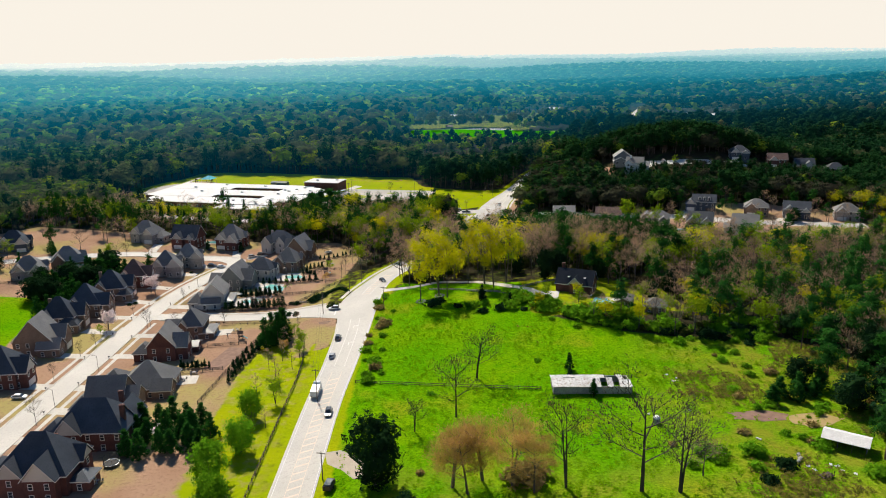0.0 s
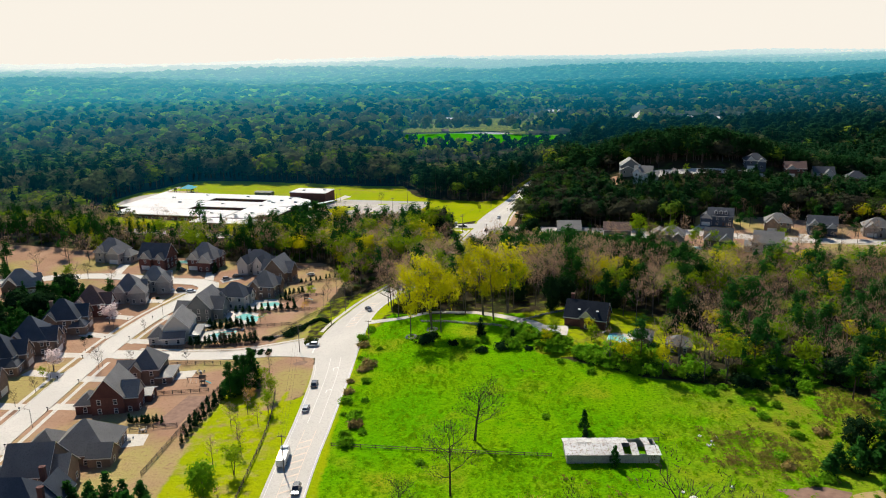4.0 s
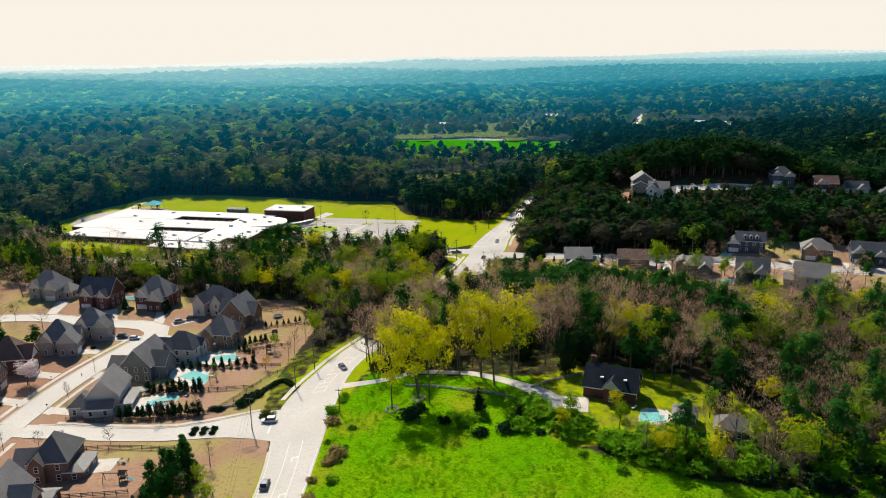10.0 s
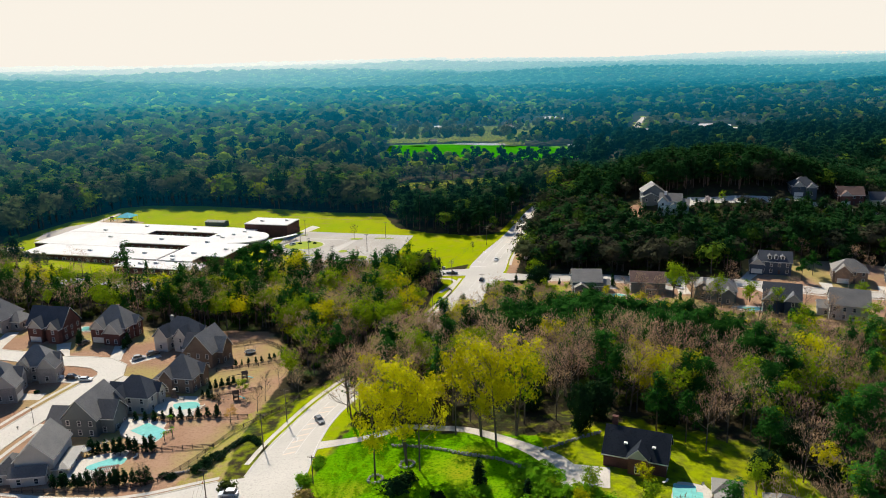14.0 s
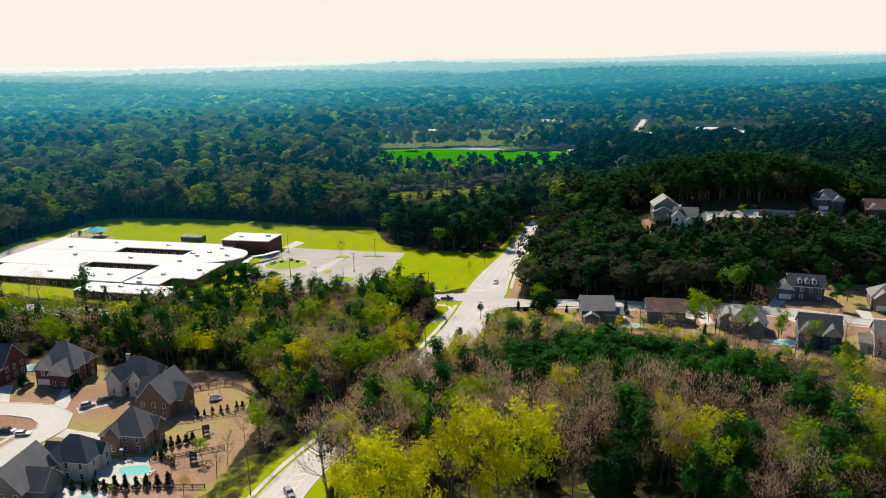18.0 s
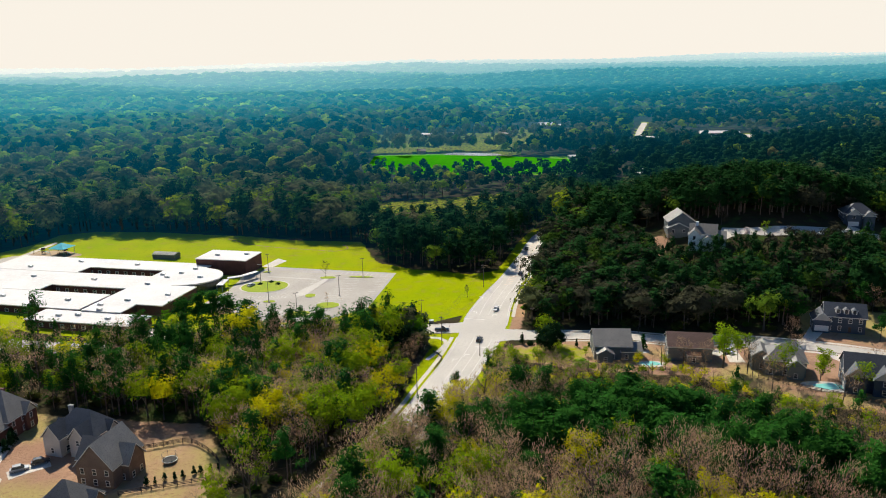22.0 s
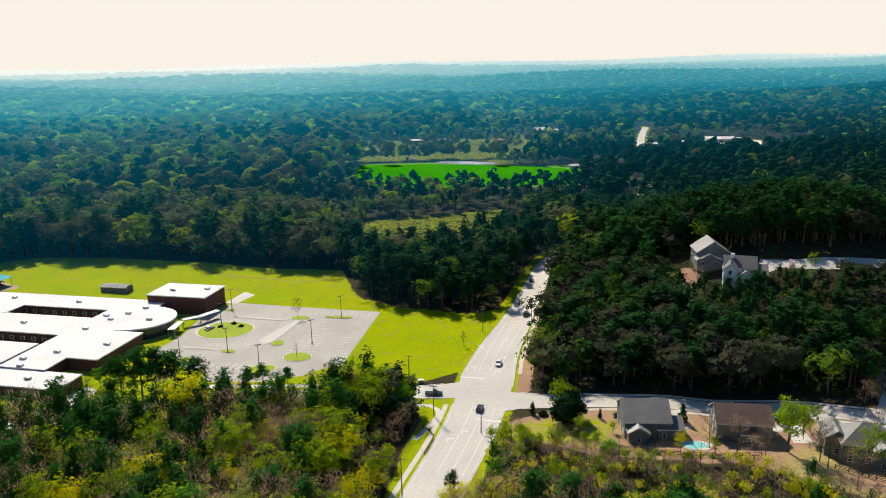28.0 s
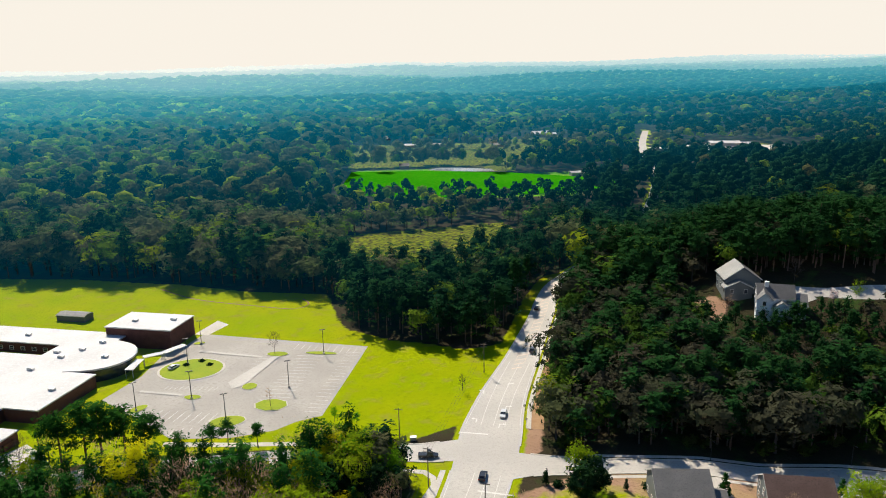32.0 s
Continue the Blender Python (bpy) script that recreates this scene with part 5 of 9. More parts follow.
island(ellipse(-69, 564, 12.5, 10.5, -0.2, 22), "oval grass island inside the school drive")
island(ellipse(-62, 539, 3.2, 1.8, -0.2, 12))
island(ellipse(-78, 532, 4.0, 2.2, 0.9, 12))
island(ellipse(-46, 519, 6.0, 4.0, 0.1, 12))
island(ellipse(-34, 529, 6.0, 4.6, -0.3, 8))
island(ellipse(-39, 574, 4.5, 2.4, -0.2, 12))
island(ellipse(-22, 572, 6.8, 1.5, -0.25, 14))
island(ellipse(-44, 545, 2.8, 3.2, 0.3, 8))
island(ellipse(-73, 591, 2.4, 1.5, 0.2, 10))
slab("car_park_walk", [(-52.4, 549.5), (-39.6, 573.6), (-37.8, 571.8), (-46.2, 546.4), (-49.8, 543.8)], 0.2, M_ASPHALT, "raised concrete walk between the parking bays", "pavement")
slab("car_park_walk", [(-70.6, 582.8), (-44.3, 572.6), (-44.6, 571.2), (-70.9, 581.2)], 0.2, M_ASPHALT, "raised concrete walk beside the bus lane", "pavement")
slab("car_park_walk", [(-81.7, 547.2), (-65.9, 541.9), (-66.2, 540.6), (-82, 545.8)], 0.2, M_ASPHALT, "raised concrete walk below the oval island", "pavement")
lb = bmesh.new()


def stall_row(x0, y0, dx, dy, n, lx, ly):
    """White bay lines, side by side along a row."""
    for k in range(n):
        x, y = x0 + dx * k, y0 + dy * k
        d = Vector((lx, ly)).normalized() * 0.07
        vs = [lb.verts.new((px, py, lz(px, py) + 0.075)) for px, py in ((x - d.y, y + d.x), (x + d.y, y - d.x), (x + lx + d.y, y + ly - d.x), (x + lx - d.y, y + ly + d.x))]
        lb.faces.new(vs)


wx, wy = -0.207, -0.978
stall_row(-7.0, 570, wx * 2.75, wy * 2.75, 19, -5.0, 1.3)
stall_row(-26, 570, wx * 2.75, wy * 2.75, 15, 5.0, -1.3)
stall_row(-26, 570, wx * 2.75, wy * 2.75, 15, -5.0, 1.3)
stall_row(-46, 571, wx * 2.75, wy * 2.75, 9, 5.0, -1.3)
stall_row(-32, 583.5, 2.6, -0.97, 10, -1.2, -4.9)
stall_row(-72, 531, 2.7, -0.7, 9, -1.4, -5.2)
stall_row(-66, 522, 2.7, -0.7, 8, 1.4, 5.2)
stall_row(-62, 512, 2.7, -0.2, 8, 0.6, 4.8)
stall_row(-74, 547, 1.8, -0.35, 11, 0.9, 3.0)
for f in lb.faces:
    f.normal_update()
    if f.normal.z < 0:
        f.normal_flip()
tagged(mesh_ob("parking_lines", lb, M_PAINT), "white painted parking bay lines", "road marking", kind="structure")

# ---- poles, lamps and wires ----
def street_lamp_mesh(h):
    return plain_mesh("pole", tube((0, 0, -0.3), (0, 0, h), 0.16, 0.09, 8), M_DARKMETAL)


LAMPPOLE = street_lamp_mesh(10.0)


def lot_lamp():
    e = thing("car_park_lamp", -72, 590)
    tagged(e, "tall dark car park lamp post with twin heads", "lamp post", "car park lamps")
    shared("pole", LAMPPOLE, e)
    bm = box(-0.35, -0.35, -0.3, 0.35, 0.35, 0.8)
    part("footing", bm, M_CONCRETE, e)
    for s in (-1, 1):
        part("lamp_head", box(s * 0.1, -0.2, 9.9, s * 1.1, 0.2, 10.1) if s > 0 else box(-1.1, -0.2, 9.9, -0.1, 0.2, 10.1), M_DARKMETAL, e)
    return e


lamp0 = lot_lamp()
for x, y in ((-62, 538), (-78, 531), (-46, 518), (-30, 542), (-21, 571), (-72, 570)):
    copy_thing(lamp0, pose(x, y, lz(x, y), 0, 0, 20))


def utility_pole(x, y, rot, h=11.0, arms=1):
    e = thing("utility_pole", x, y, rot)
    tagged(e, "weathered wooden utility pole with crossarm", "utility pole", "roadside utility poles")
    part("pole", tube((0, 0, -0.5), (0, 0, h), 0.17, 0.11, 8), M_POLE, e)
    for k in range(arms):
        arm = part("crossarm", box(-1.2, -0.07, h - 0.6 - k * 0.9, 1.2, 0.07, h - 0.45 - k * 0.9), M_POLE, e)
        for ox in (-1.05, -0.4, 0.4, 1.05):
            part("insulator", tube((ox, 0, h - 0.45 - k * 0.9), (ox, 0, h - 0.25 - k * 0.9), 0.05, 0.04), M_STONE, arm)
    return e


POLES = [(-31.5, 168, 8), (-51, 298, 11), (-43, 326, 11), (-39, 341, 11), (-26, 306, 8), (-40, 213, 11), (8, 501, 10), (15.5, 475, 11.5), (37.5, 544, 11), (58, 550, 8), (58, 601, 11), (29, 463, 8), (6, 432, 11), (-12, 396, 11), (72, 648, 11)]
for x, y, h in POLES:
    utility_pole(x, y, -15, h, 2 if (x, y) in ((37.5, 544), (15.5, 475), (58, 601)) else 1)


def wire(a, b, off, sag=1.6, r=0.02):
    bm = bmesh.new()
    pts = []
    for k in range(13):
        t = k / 12
        x, y = a[0] + (b[0] - a[0]) * t, a[1] + (b[1] - a[1]) * t
        za, zb = lz(a[0], a[1]) + a[2], lz(b[0], b[1]) + b[2]
        pts.append((x + off, y, za + (zb - za) * t - sag * 4 * t * (1 - t)))
    rings = [[bm.verts.new((p[0] + r * math.cos(c), p[1], p[2] + r * math.sin(c))) for c in (0.5, 2.6, 4.7)] for p in pts]
    for p, q in zip(rings, rings[1:]):
        for k in range(3):
            bm.faces.new((p[k], p[(k + 1) % 3], q[(k + 1) % 3], q[k]))
    return tagged(mesh_ob("power_line", bm, M_BLACK), "thin black overhead power line", "power line", "overhead lines")


CHAIN = [(-40, 213, 10.4), (-51, 298, 10.4), (-43, 326, 10.4), (-39, 341, 10.4), (-12, 396, 10.4), (6, 432, 10.4), (15.5, 475, 10.9), (37.5, 544, 10.4), (58, 601, 10.4), (72, 648, 10.4)]
for a, b in zip(CHAIN, CHAIN[1:]):
    for off in (-0.9, 0.0, 0.9):
        wire(a, b, off, 0.02 * math.hypot(a[0] - b[0], a[1] - b[1]))


def street_light(x, y, rot):
    e = thing("street_lamp", x, y, rot)
    tagged(e, "slender dark street lamp by the kerb", "street lamp", "estate street lamps")
    part("pole", tube((0, 0, -0.3), (0, 0, 6.0), 0.09, 0.06, 6), M_DARKMETAL, e)
    part("arm", tube((0, 0, 5.9), (1.3, 0, 6.3), 0.05, 0.04, 6), M_DARKMETAL, e)
    part("lamp_head", box(1.1, -0.12, 6.2, 1.7, 0.12, 6.36), M_DARKMETAL, e)


for x, y, r in ((-123.5, 247, 180), (-123.5, 296, 180), (-135.5, 335, 0), (-124, 217, 180), (-121, 352, 180), (128, 474.5, -90), (93, 482, -90), (59, 486, -90), (-84, 310, -90)):
    street_light(x, y, r)


# ---- cars ----
def car_template(name, paint, label, x, y, rot, kind="saloon", group="cars", z=0.12):
    e = thing(name, x, y, rot, lz(x, y) + z)
    tagged(e, label, "car" if kind != "truck" else "truck", group)
    L, Wd, Hh = {"saloon": (4.7, 1.85, 1.45), "suv": (4.9, 1.95, 1.75), "pickup": (5.7, 2.0, 1.85), "truck": (8.0, 2.4, 3.0)}[kind]
    bm = bmesh.new()
    prof = [(-L / 2, 0.35), (L / 2, 0.35), (L / 2, 0.72), (L * 0.24, 0.95), (-L / 2 + 0.05, 0.98)]
    if kind == "truck":
        prof = [(-L / 2, 0.5), (L / 2, 0.5), (L / 2, 1.5), (L * 0.36, 1.9), (-L / 2, 1.9)]
    lo = [bm.verts.new((px, -Wd / 2, pz)) for px, pz in prof]
    hi = [bm.verts.new((px, Wd / 2, pz)) for px, pz in prof]
    for k in range(len(prof)):
        bm.faces.new((lo[k], lo[(k + 1) % len(prof)], hi[(k + 1) % len(prof)], hi[k]))
    bm.faces.new(lo[::-1])
    bm.faces.new(hi)
    bmesh.ops.recalc_face_normals(bm, faces=bm.faces[:])
    bmesh.ops.bevel(bm, geom=bm.edges[:], offset=0.08, segments=2, affect="EDGES")
    part("body", bm, paint, e)

    def cab(x0, x1, x2, x3, z0, z1, w):
        b = bmesh.new()
        vs = []
        for px, pz, ww in ((x0, z0, w), (x3, z0, w), (x2, z1, w * 0.84), (x1, z1, w * 0.84)):
            vs.append((b.verts.new((px, -ww / 2, pz)), b.verts.new((px, ww / 2, pz))))
        for k in range(4):
            b.faces.new((vs[k][0], vs[(k + 1) % 4][0], vs[(k + 1) % 4][1], vs[k][1]))
        b.faces.new([v[0] for v in vs][::-1])
        b.faces.new([v[1] for v in vs])
        bmesh.ops.recalc_face_normals(b, faces=b.faces[:])
        return b
    if kind == "truck":
        part("cab", cab(L * 0.2, L * 0.22, L * 0.38, L * 0.46, 1.8, Hh, Wd), paint, e)
        part("windscreen", cab(L * 0.36, L * 0.38, L * 0.4, L * 0.47, 1.95, Hh - 0.25, Wd * 0.9), M_GLASS, e)
        part("bed", box(-L / 2, -Wd / 2, 1.9, L * 0.17, Wd / 2, 2.5), M_METAL, e)
    else:
        back = -L * 0.42 if kind != "pickup" else -L * 0.1
        part("glass", cab(back, back + 0.45, L * 0.08, L * 0.26, 0.93, Hh - 0.05, Wd * 0.93), M_GLASS, e)
        part("roof", box(back + 0.4, -Wd * 0.39, Hh - 0.08, L * 0.09, Wd * 0.39, Hh), paint, e)
    for sx in (-0.31, 0.31):
        for s in (-1, 1):
            r = 0.33 if kind != "truck" else 0.5
            w = part("wheel", tube((L * sx, s * Wd * 0.5, r), (L * sx, s * Wd * 0.38, r), r, r, 12), M_BLACK, e)
            part("rim", tube((L * sx, s * (Wd * 0.5 + 0.01), r), (L * sx, s * Wd * 0.48, r), r * 0.6, r * 0.6, 10), M_METAL, w)
    for s in (-1, 1):
        part("headlight", box(L / 2 - 0.06, s * Wd * 0.34 - 0.18, 0.55, L / 2 + 0.02, s * Wd * 0.34 + 0.18, 0.70), M_TRIM, e)
        part("tail_light", box(-L / 2 - 0.02, s * Wd * 0.36 - 0.16, 0.65, -L / 2 + 0.05, s * Wd * 0.36 + 0.16, 0.85), M_REDLAMP, e)
    return e


M_REDLAMP = surface("red_lens", (0.25, 0.01, 0.01), (0.3, 0.02, 0.02), 1.0, 4.0, 0.2)
PAINT = {n: surface(n + "_car_paint", c, tuple(v * 0.92 for v in c), 0.5, 3.0, 0.25, 0.1, spec=0.6) for n, c in {"white": (0.75, 0.74, 0.72), "black": (0.02, 0.02, 0.022), "silver": (0.42, 0.42, 0.42), "grey": (0.12, 0.12, 0.13), "blue": (0.03, 0.05, 0.12), "red": (0.20, 0.02, 0.02)}.items()}
for x, y, r, k, c, l in ((-35.2, 204, -90, "suv", "black", "black estate car driving on the main road"), (-41.3, 219, 90, "truck", "white", "white lorry with a metal bed on the main road"), (-40.4, 249, 90, "saloon", "silver", "silver saloon on the main road"), (-40.6, 267, 90, "suv", "grey", "grey car on the main road"), (-47, 303, 180, "suv", "white", "white van turning into the estate"), (-29, 340, -62, "saloon", "grey", "grey car at the bend of the road"),
                         (16, 490, -4, "pickup", "black", "dark pickup waiting at the crossing"), (40, 512, -105, "saloon", "white", "white car by the crossing"), (57, 558, 72, "suv", "grey", "grey car on the road beyond the crossing"), (66, 600, 72, "saloon", "black", "dark car far along the road"), (30, 478, 75, "saloon", "black", "black saloon crossing the junction"),
                         (-76, 566, 60, "saloon", "white", "white car parked by the school entrance"), (-105.8, 400.5, 25, "suv", "silver", "silver car parked on a drive"), (-101.5, 403.7, 25, "suv", "black", "black car parked on a drive"), (-118.5, 383.7, 0, "saloon", "white", "white car parked at the street bend"), (-124, 385.6, 0, "suv", "black", "black car parked at the street bend"), (-130, 386, 5, "suv", "white", "white car parked on a drive"), (-133.5, 417, 70, "suv", "grey", "grey car parked before the brick house"), (-139, 224, 0, "saloon", "white", "white car parked in a side drive"), (119, 459, -60, "suv", "white", "white van parked on a drive"), (-95.5, 376, 30, "saloon", "blue", "dark blue car parked by the garage")):
    car_template("car" if k != "truck" else "lorry", PAINT[c], l, x, y, r, k, group="cars on the roads and drives")


# ---- trees ----
def tree_mesh(name, wood, lv, tint, mats):
    """A mesh of limbs (n, 4, 3) in the second material and loose three-sided leaves (m, 3, 3) in the first."""
    n4, n3 = len(wood), len(lv)
    me = bpy.data.meshes.new(name)
    co = np.concatenate([np.reshape(wood, (-1, 3)), np.reshape(lv, (-1, 3))]).astype(np.float32)
    me.vertices.add(len(co))
    me.vertices.foreach_set("co", np.ascontiguousarray(co).ravel())
    me.loops.add(len(co))
    me.loops.foreach_set("vertex_index", np.arange(len(co), dtype=np.int32))
    me.polygons.add(n4 + n3)
    me.polygons.foreach_set("loop_start", np.concatenate([np.arange(n4) * 4, n4 * 4 + np.arange(n3) * 3]).astype(np.int32))
    me.polygons.foreach_set("material_index", np.concatenate([np.full(n4, len(mats) - 1), np.zeros(n3)]).astype(np.int32))
    me.update(calc_edges=True)
    a = me.attributes.new("tint", "FLOAT", "POINT")
    a.data.foreach_set("value", np.concatenate([np.zeros(n4 * 4), np.repeat(tint, 3)]).astype(np.float32))
    for m in mats:
        me.materials.append(m)
    return me


def strips(segs, sides=4):
    """Tapered limbs as open tubes: rows of (ax, ay, az, bx, by, bz, r0, r1)."""
    out = []
    for ax, ay, az, bx, by, bz, r0, r1 in segs:
        a, b = Vector((ax, ay, az)), Vector((bx, by, bz))
        d = (b - a).normalized()
        u = d.orthogonal().normalized()
        w = d.cross(u)
        ring = [u * math.cos(2 * math.pi * k / sides) + w * math.sin(2 * math.pi * k / sides) for k in range(sides)]
        for k in range(sides):
            p, q = ring[k], ring[(k + 1) % sides]
            out.append((a + p * r0, a + q * r0, b + q * r1, b + p * r1))
    return np.array([[list(v) for v in f] for f in out]) if out else np.zeros((0, 4, 3))


def leaves(rng, centres, per, spread, size, up=0.3, twig=None, heart=None, stray=0.6):
    """Leaf clumps: small triangles round each centre; twig: thin shoots that point away from that place."""
    c = np.repeat(centres, per, 0)
    c = c + rng.normal(0, 1, c.shape) * spread
    s = size * (0.55 + 0.9 * rng.random(len(c)))[:, None]
    if twig is not None:
        u = c - np.array(twig)
        u /= np.linalg.norm(u, axis=1)[:, None] + 1e-9
        u = u + rng.normal(0, 0.45, c.shape) + np.array([0, 0, 0.35])
        u /= np.linalg.norm(u, axis=1)[:, None]
        v = np.cross(u, rng.normal(0, 1, c.shape))
        v /= np.linalg.norm(v, axis=1)[:, None] + 1e-9
        return np.stack([c - v * s * 0.085, c + v * s * 0.085, c + u * s * 1.2], 1)
    n = rng.normal(0, 1, c.shape)
    n[:, 2] += up
    if heart is not None:
        r = c - np.array(heart)
        n = n * stray + r / (np.linalg.norm(r, axis=1)[:, None] + 1e-9)
    n /= np.linalg.norm(n, axis=1)[:, None]
    u = np.cross(n, rng.normal(0, 1, c.shape))
    u /= np.linalg.norm(u, axis=1)[:, None] + 1e-9
    v = np.cross(n, u)
    k = 0.7 + 0.6 * rng.random((len(c), 3, 1))
    return np.stack([c + u * s * k[:, 0], c + (-0.5 * u + 0.87 * v) * s * k[:, 1], c + (-0.5 * u - 0.87 * v) * s * k[:, 2]], 1)


def ico_triangles(sub):
    bm = bmesh.new()
    bmesh.ops.create_icosphere(bm, subdivisions=sub, radius=1.0)
    out = np.array([[list(v.co) for v in f.verts] for f in bm.faces])
    bm.free()
    return out


ICO = {1: ico_triangles(1), 2: ico_triangles(2)}


def core(rng, centre, radii, sub):
    """The dense leafy inside of a crown: an uneven lump."""
    t = ICO[sub].copy()
    key = np.round(t, 3)
    w = 1 + 0.22 * np.sin(key[..., 0] * 5 + rng.random() * 6) * np.cos(key[..., 1] * 4 + rng.random() * 6) + 0.18 * np.sin(key[..., 2] * 6 + rng.random() * 6)
    return t * w[..., None] * np.array(radii) + np.array(centre)


def make_tree(seed, species, n, size, lod=0, airy=False):
    """One tree about 1 unit of its own height times its size in metres: limbs and leaves."""
    rng = np.random.default_rng(seed)
    segs = []
    if species == "pine":
        H = 19.0
        segs.append((0, 0, -0.6, 0.2, 0.1, H * 0.55, 0.26, 0.18))
        segs.append((0.2, 0.1, H * 0.55, 0.1, 0.2, H * 0.97, 0.18, 0.05))
        m = 17
        t = np.sort(rng.random(m))
        z = H * ((0.38 if lod < 2 else 0.30) + (0.60 if lod < 2 else 0.68) * t)
        r = 3.3 * (1 - t) ** 0.75 * (0.55 + 0.6 * rng.random(m)) + 0.2
        a = rng.random(m) * 6.283
        cen = np.stack([r * np.cos(a), r * np.sin(a), z], 1)
        for c in cen[::2]:
            segs.append((0.15, 0.15, c[2] - 0.6, c[0], c[1], c[2], 0.07, 0.03))
        cen[:, :2] *= 1.25
        lv = leaves(rng, cen, max(1, n // m), (0.85, 0.85, 0.5), size, 0.8, None, (0, 0, H * 0.6), (0.6, 0.4, 0.3, 0.2)[lod])
        lv = np.concatenate([lv, core(rng, (0.1, 0.1, H * 0.62), (2.0, 2.0, H * 0.13), 1), core(rng, (0.1, 0.1, H * 0.79), (1.3, 1.3, H * 0.13), 1)]) if lod < 3 else np.concatenate([lv, core(rng, (0.1, 0.1, H * 0.68), (1.9, 1.9, H * 0.2), 1)])
    elif species == "cedar":
        H = 6.0
        segs.append((0, 0, -0.3, 0, 0, H * 0.8, 0.10, 0.03))
        m = 60
        t = rng.random(m) ** 1.3
        r = 1.2 * (1 - t) ** 0.75 * (0.75 + 0.3 * rng.random(m))
        a = rng.random(m) * 6.283
        cen = np.stack([r * np.cos(a), r * np.sin(a), H * (0.06 + 0.92 * t)], 1)
        lv = leaves(rng, cen, max(1, n // m), (0.12, 0.12, 0.2), size, 0.2, None, (0, 0, 1.5))
        lv = np.concatenate([lv, core(rng, (0, 0, H * 0.30), (0.85, 0.85, H * 0.27), 1), core(rng, (0, 0, H * 0.62), (0.5, 0.5, H * 0.24), 1)])
    elif species == "shrub":
        m = 22
        d = rng.normal(0, 1, (m, 3))
        d /= np.linalg.norm(d, axis=1)[:, None]
        cen = d * np.array([1.0, 1.0, 0.75]) * (0.6 + 0.4 * rng.random((m, 1)))
        cen[:, 2] = np.abs(cen[:, 2]) + 0.25
        segs.append((0, 0, -0.2, 0, 0, 0.7, 0.06, 0.03))
        lv = leaves(rng, cen, max(1, n // m), (0.2, 0.2, 0.18), size, 0.3, None, (0, 0, 0.2))
        lv = np.concatenate([lv, core(rng, (0, 0, 0.5), (0.72, 0.72, 0.55), 1)])
    elif species == "dense":
        H = 12.0
        segs.append((0, 0, -0.4, 0, 0, H * 0.5, 0.3, 0.15))
        m = 60
        d = rng.normal(0, 1, (m, 3))
        d /= np.linalg.norm(d, axis=1)[:, None]
        cen = d * np.array([4.2, 4.2, H * 0.45]) * (0.85 + 0.2 * rng.random((m, 1))) + np.array([0, 0, H * 0.5])
        lv = leaves(rng, cen, max(1, n // m), (0.7, 0.7, 0.6), size, 0.3, None, (0, 0, H * 0.4))
        lv = np.concatenate([lv, core(rng, (0, 0, H * 0.5), (3.5, 3.5, H * 0.40), 2)])
    elif lod == 0:
        H = 17.0
        bare, slim = species == "bare", species == "slim"
        R = 3.0 if slim else 5.0
        hb = H * (0.30 if slim else 0.22 + 0.08 * rng.random())
        tips, inner = [], []
        stems = 1 if slim or rng.random() < 0.4 else 2
        for st in range(stems):
            sa = rng.random() * 6.283
            lean = 0.0 if stems == 1 else 1.0 + 0.5 * rng.random()
            base = Vector((0.15 * st, 0.1 * st, -0.6))
            fork = Vector((lean * 0.45 * math.cos(sa), lean * 0.45 * math.sin(sa), hb))
            top = Vector((lean * 1.5 * math.cos(sa), lean * 1.5 * math.sin(sa), H * (0.86 + 0.08 * rng.random())))
            segs += [(*base, *fork, 0.26, 0.19), (*fork, *fork.lerp(top, 0.5), 0.19, 0.11), (*fork.lerp(top, 0.5), *top, 0.11, 0.02)]
            n1 = 8 if stems == 1 else 6
            for k in range(n1):
                f = (k + 0.4 * rng.random()) / n1
                root = fork.lerp(top, 0.92 * f)
                a = k * 2.4 + sa + rng.random() * 0.7
                reach = R * (1.05 - 0.55 * f) * (0.7 + 0.45 * rng.random()) * (0.85 if stems == 2 else 1.0)
                rise = reach * (0.55 + 0.75 * f + 0.3 * rng.random())
                mid = root + Vector((0.55 * reach * math.cos(a), 0.55 * reach * math.sin(a), 0.45 * rise))
                tip = root + Vector((reach * math.cos(a + 0.15), reach * math.sin(a + 0.15), rise))
                segs += [(*root, *mid, 0.10, 0.065), (*mid, *tip, 0.065, 0.02)]
                tips.append(tip)
                inner.append(mid)
                for q in range(3):
                    p = root.lerp(mid, 0.7) if q == 0 else mid.lerp(tip, 0.25 * q)
                    b = a + (1 if q % 2 else -1) * (0.5 + 0.6 * rng.random())
                    ln = reach * (0.34 + 0.25 * rng.random())
                    e = p + Vector((ln * math.cos(b), ln * math.sin(b), ln * (0.5 + 0.7 * rng.random())))
                    segs.append((*p, *e, 0.045, 0.015))
                    tips.append(e)
                    if bare:
                        for w in range(3):
                            b2 = b + rng.normal(0, 0.7)
                            g = p.lerp(e, 0.5 + 0.25 * w) + Vector((0.3 * ln * math.cos(b2), 0.3 * ln * math.sin(b2), 0.35 * ln * (0.6 + rng.random())))
                            segs.append((*p.lerp(e, 0.4 + 0.25 * w), *g, 0.022, 0.008))
                            tips.append(g)
            tips.append(top)
        cen = np.array([list(p) for p in tips])
        if not bare:
            cen = np.concatenate([cen, cen * 0.93 + np.array([0, 0, 0.6]), np.array([list(p) for p in inner])])
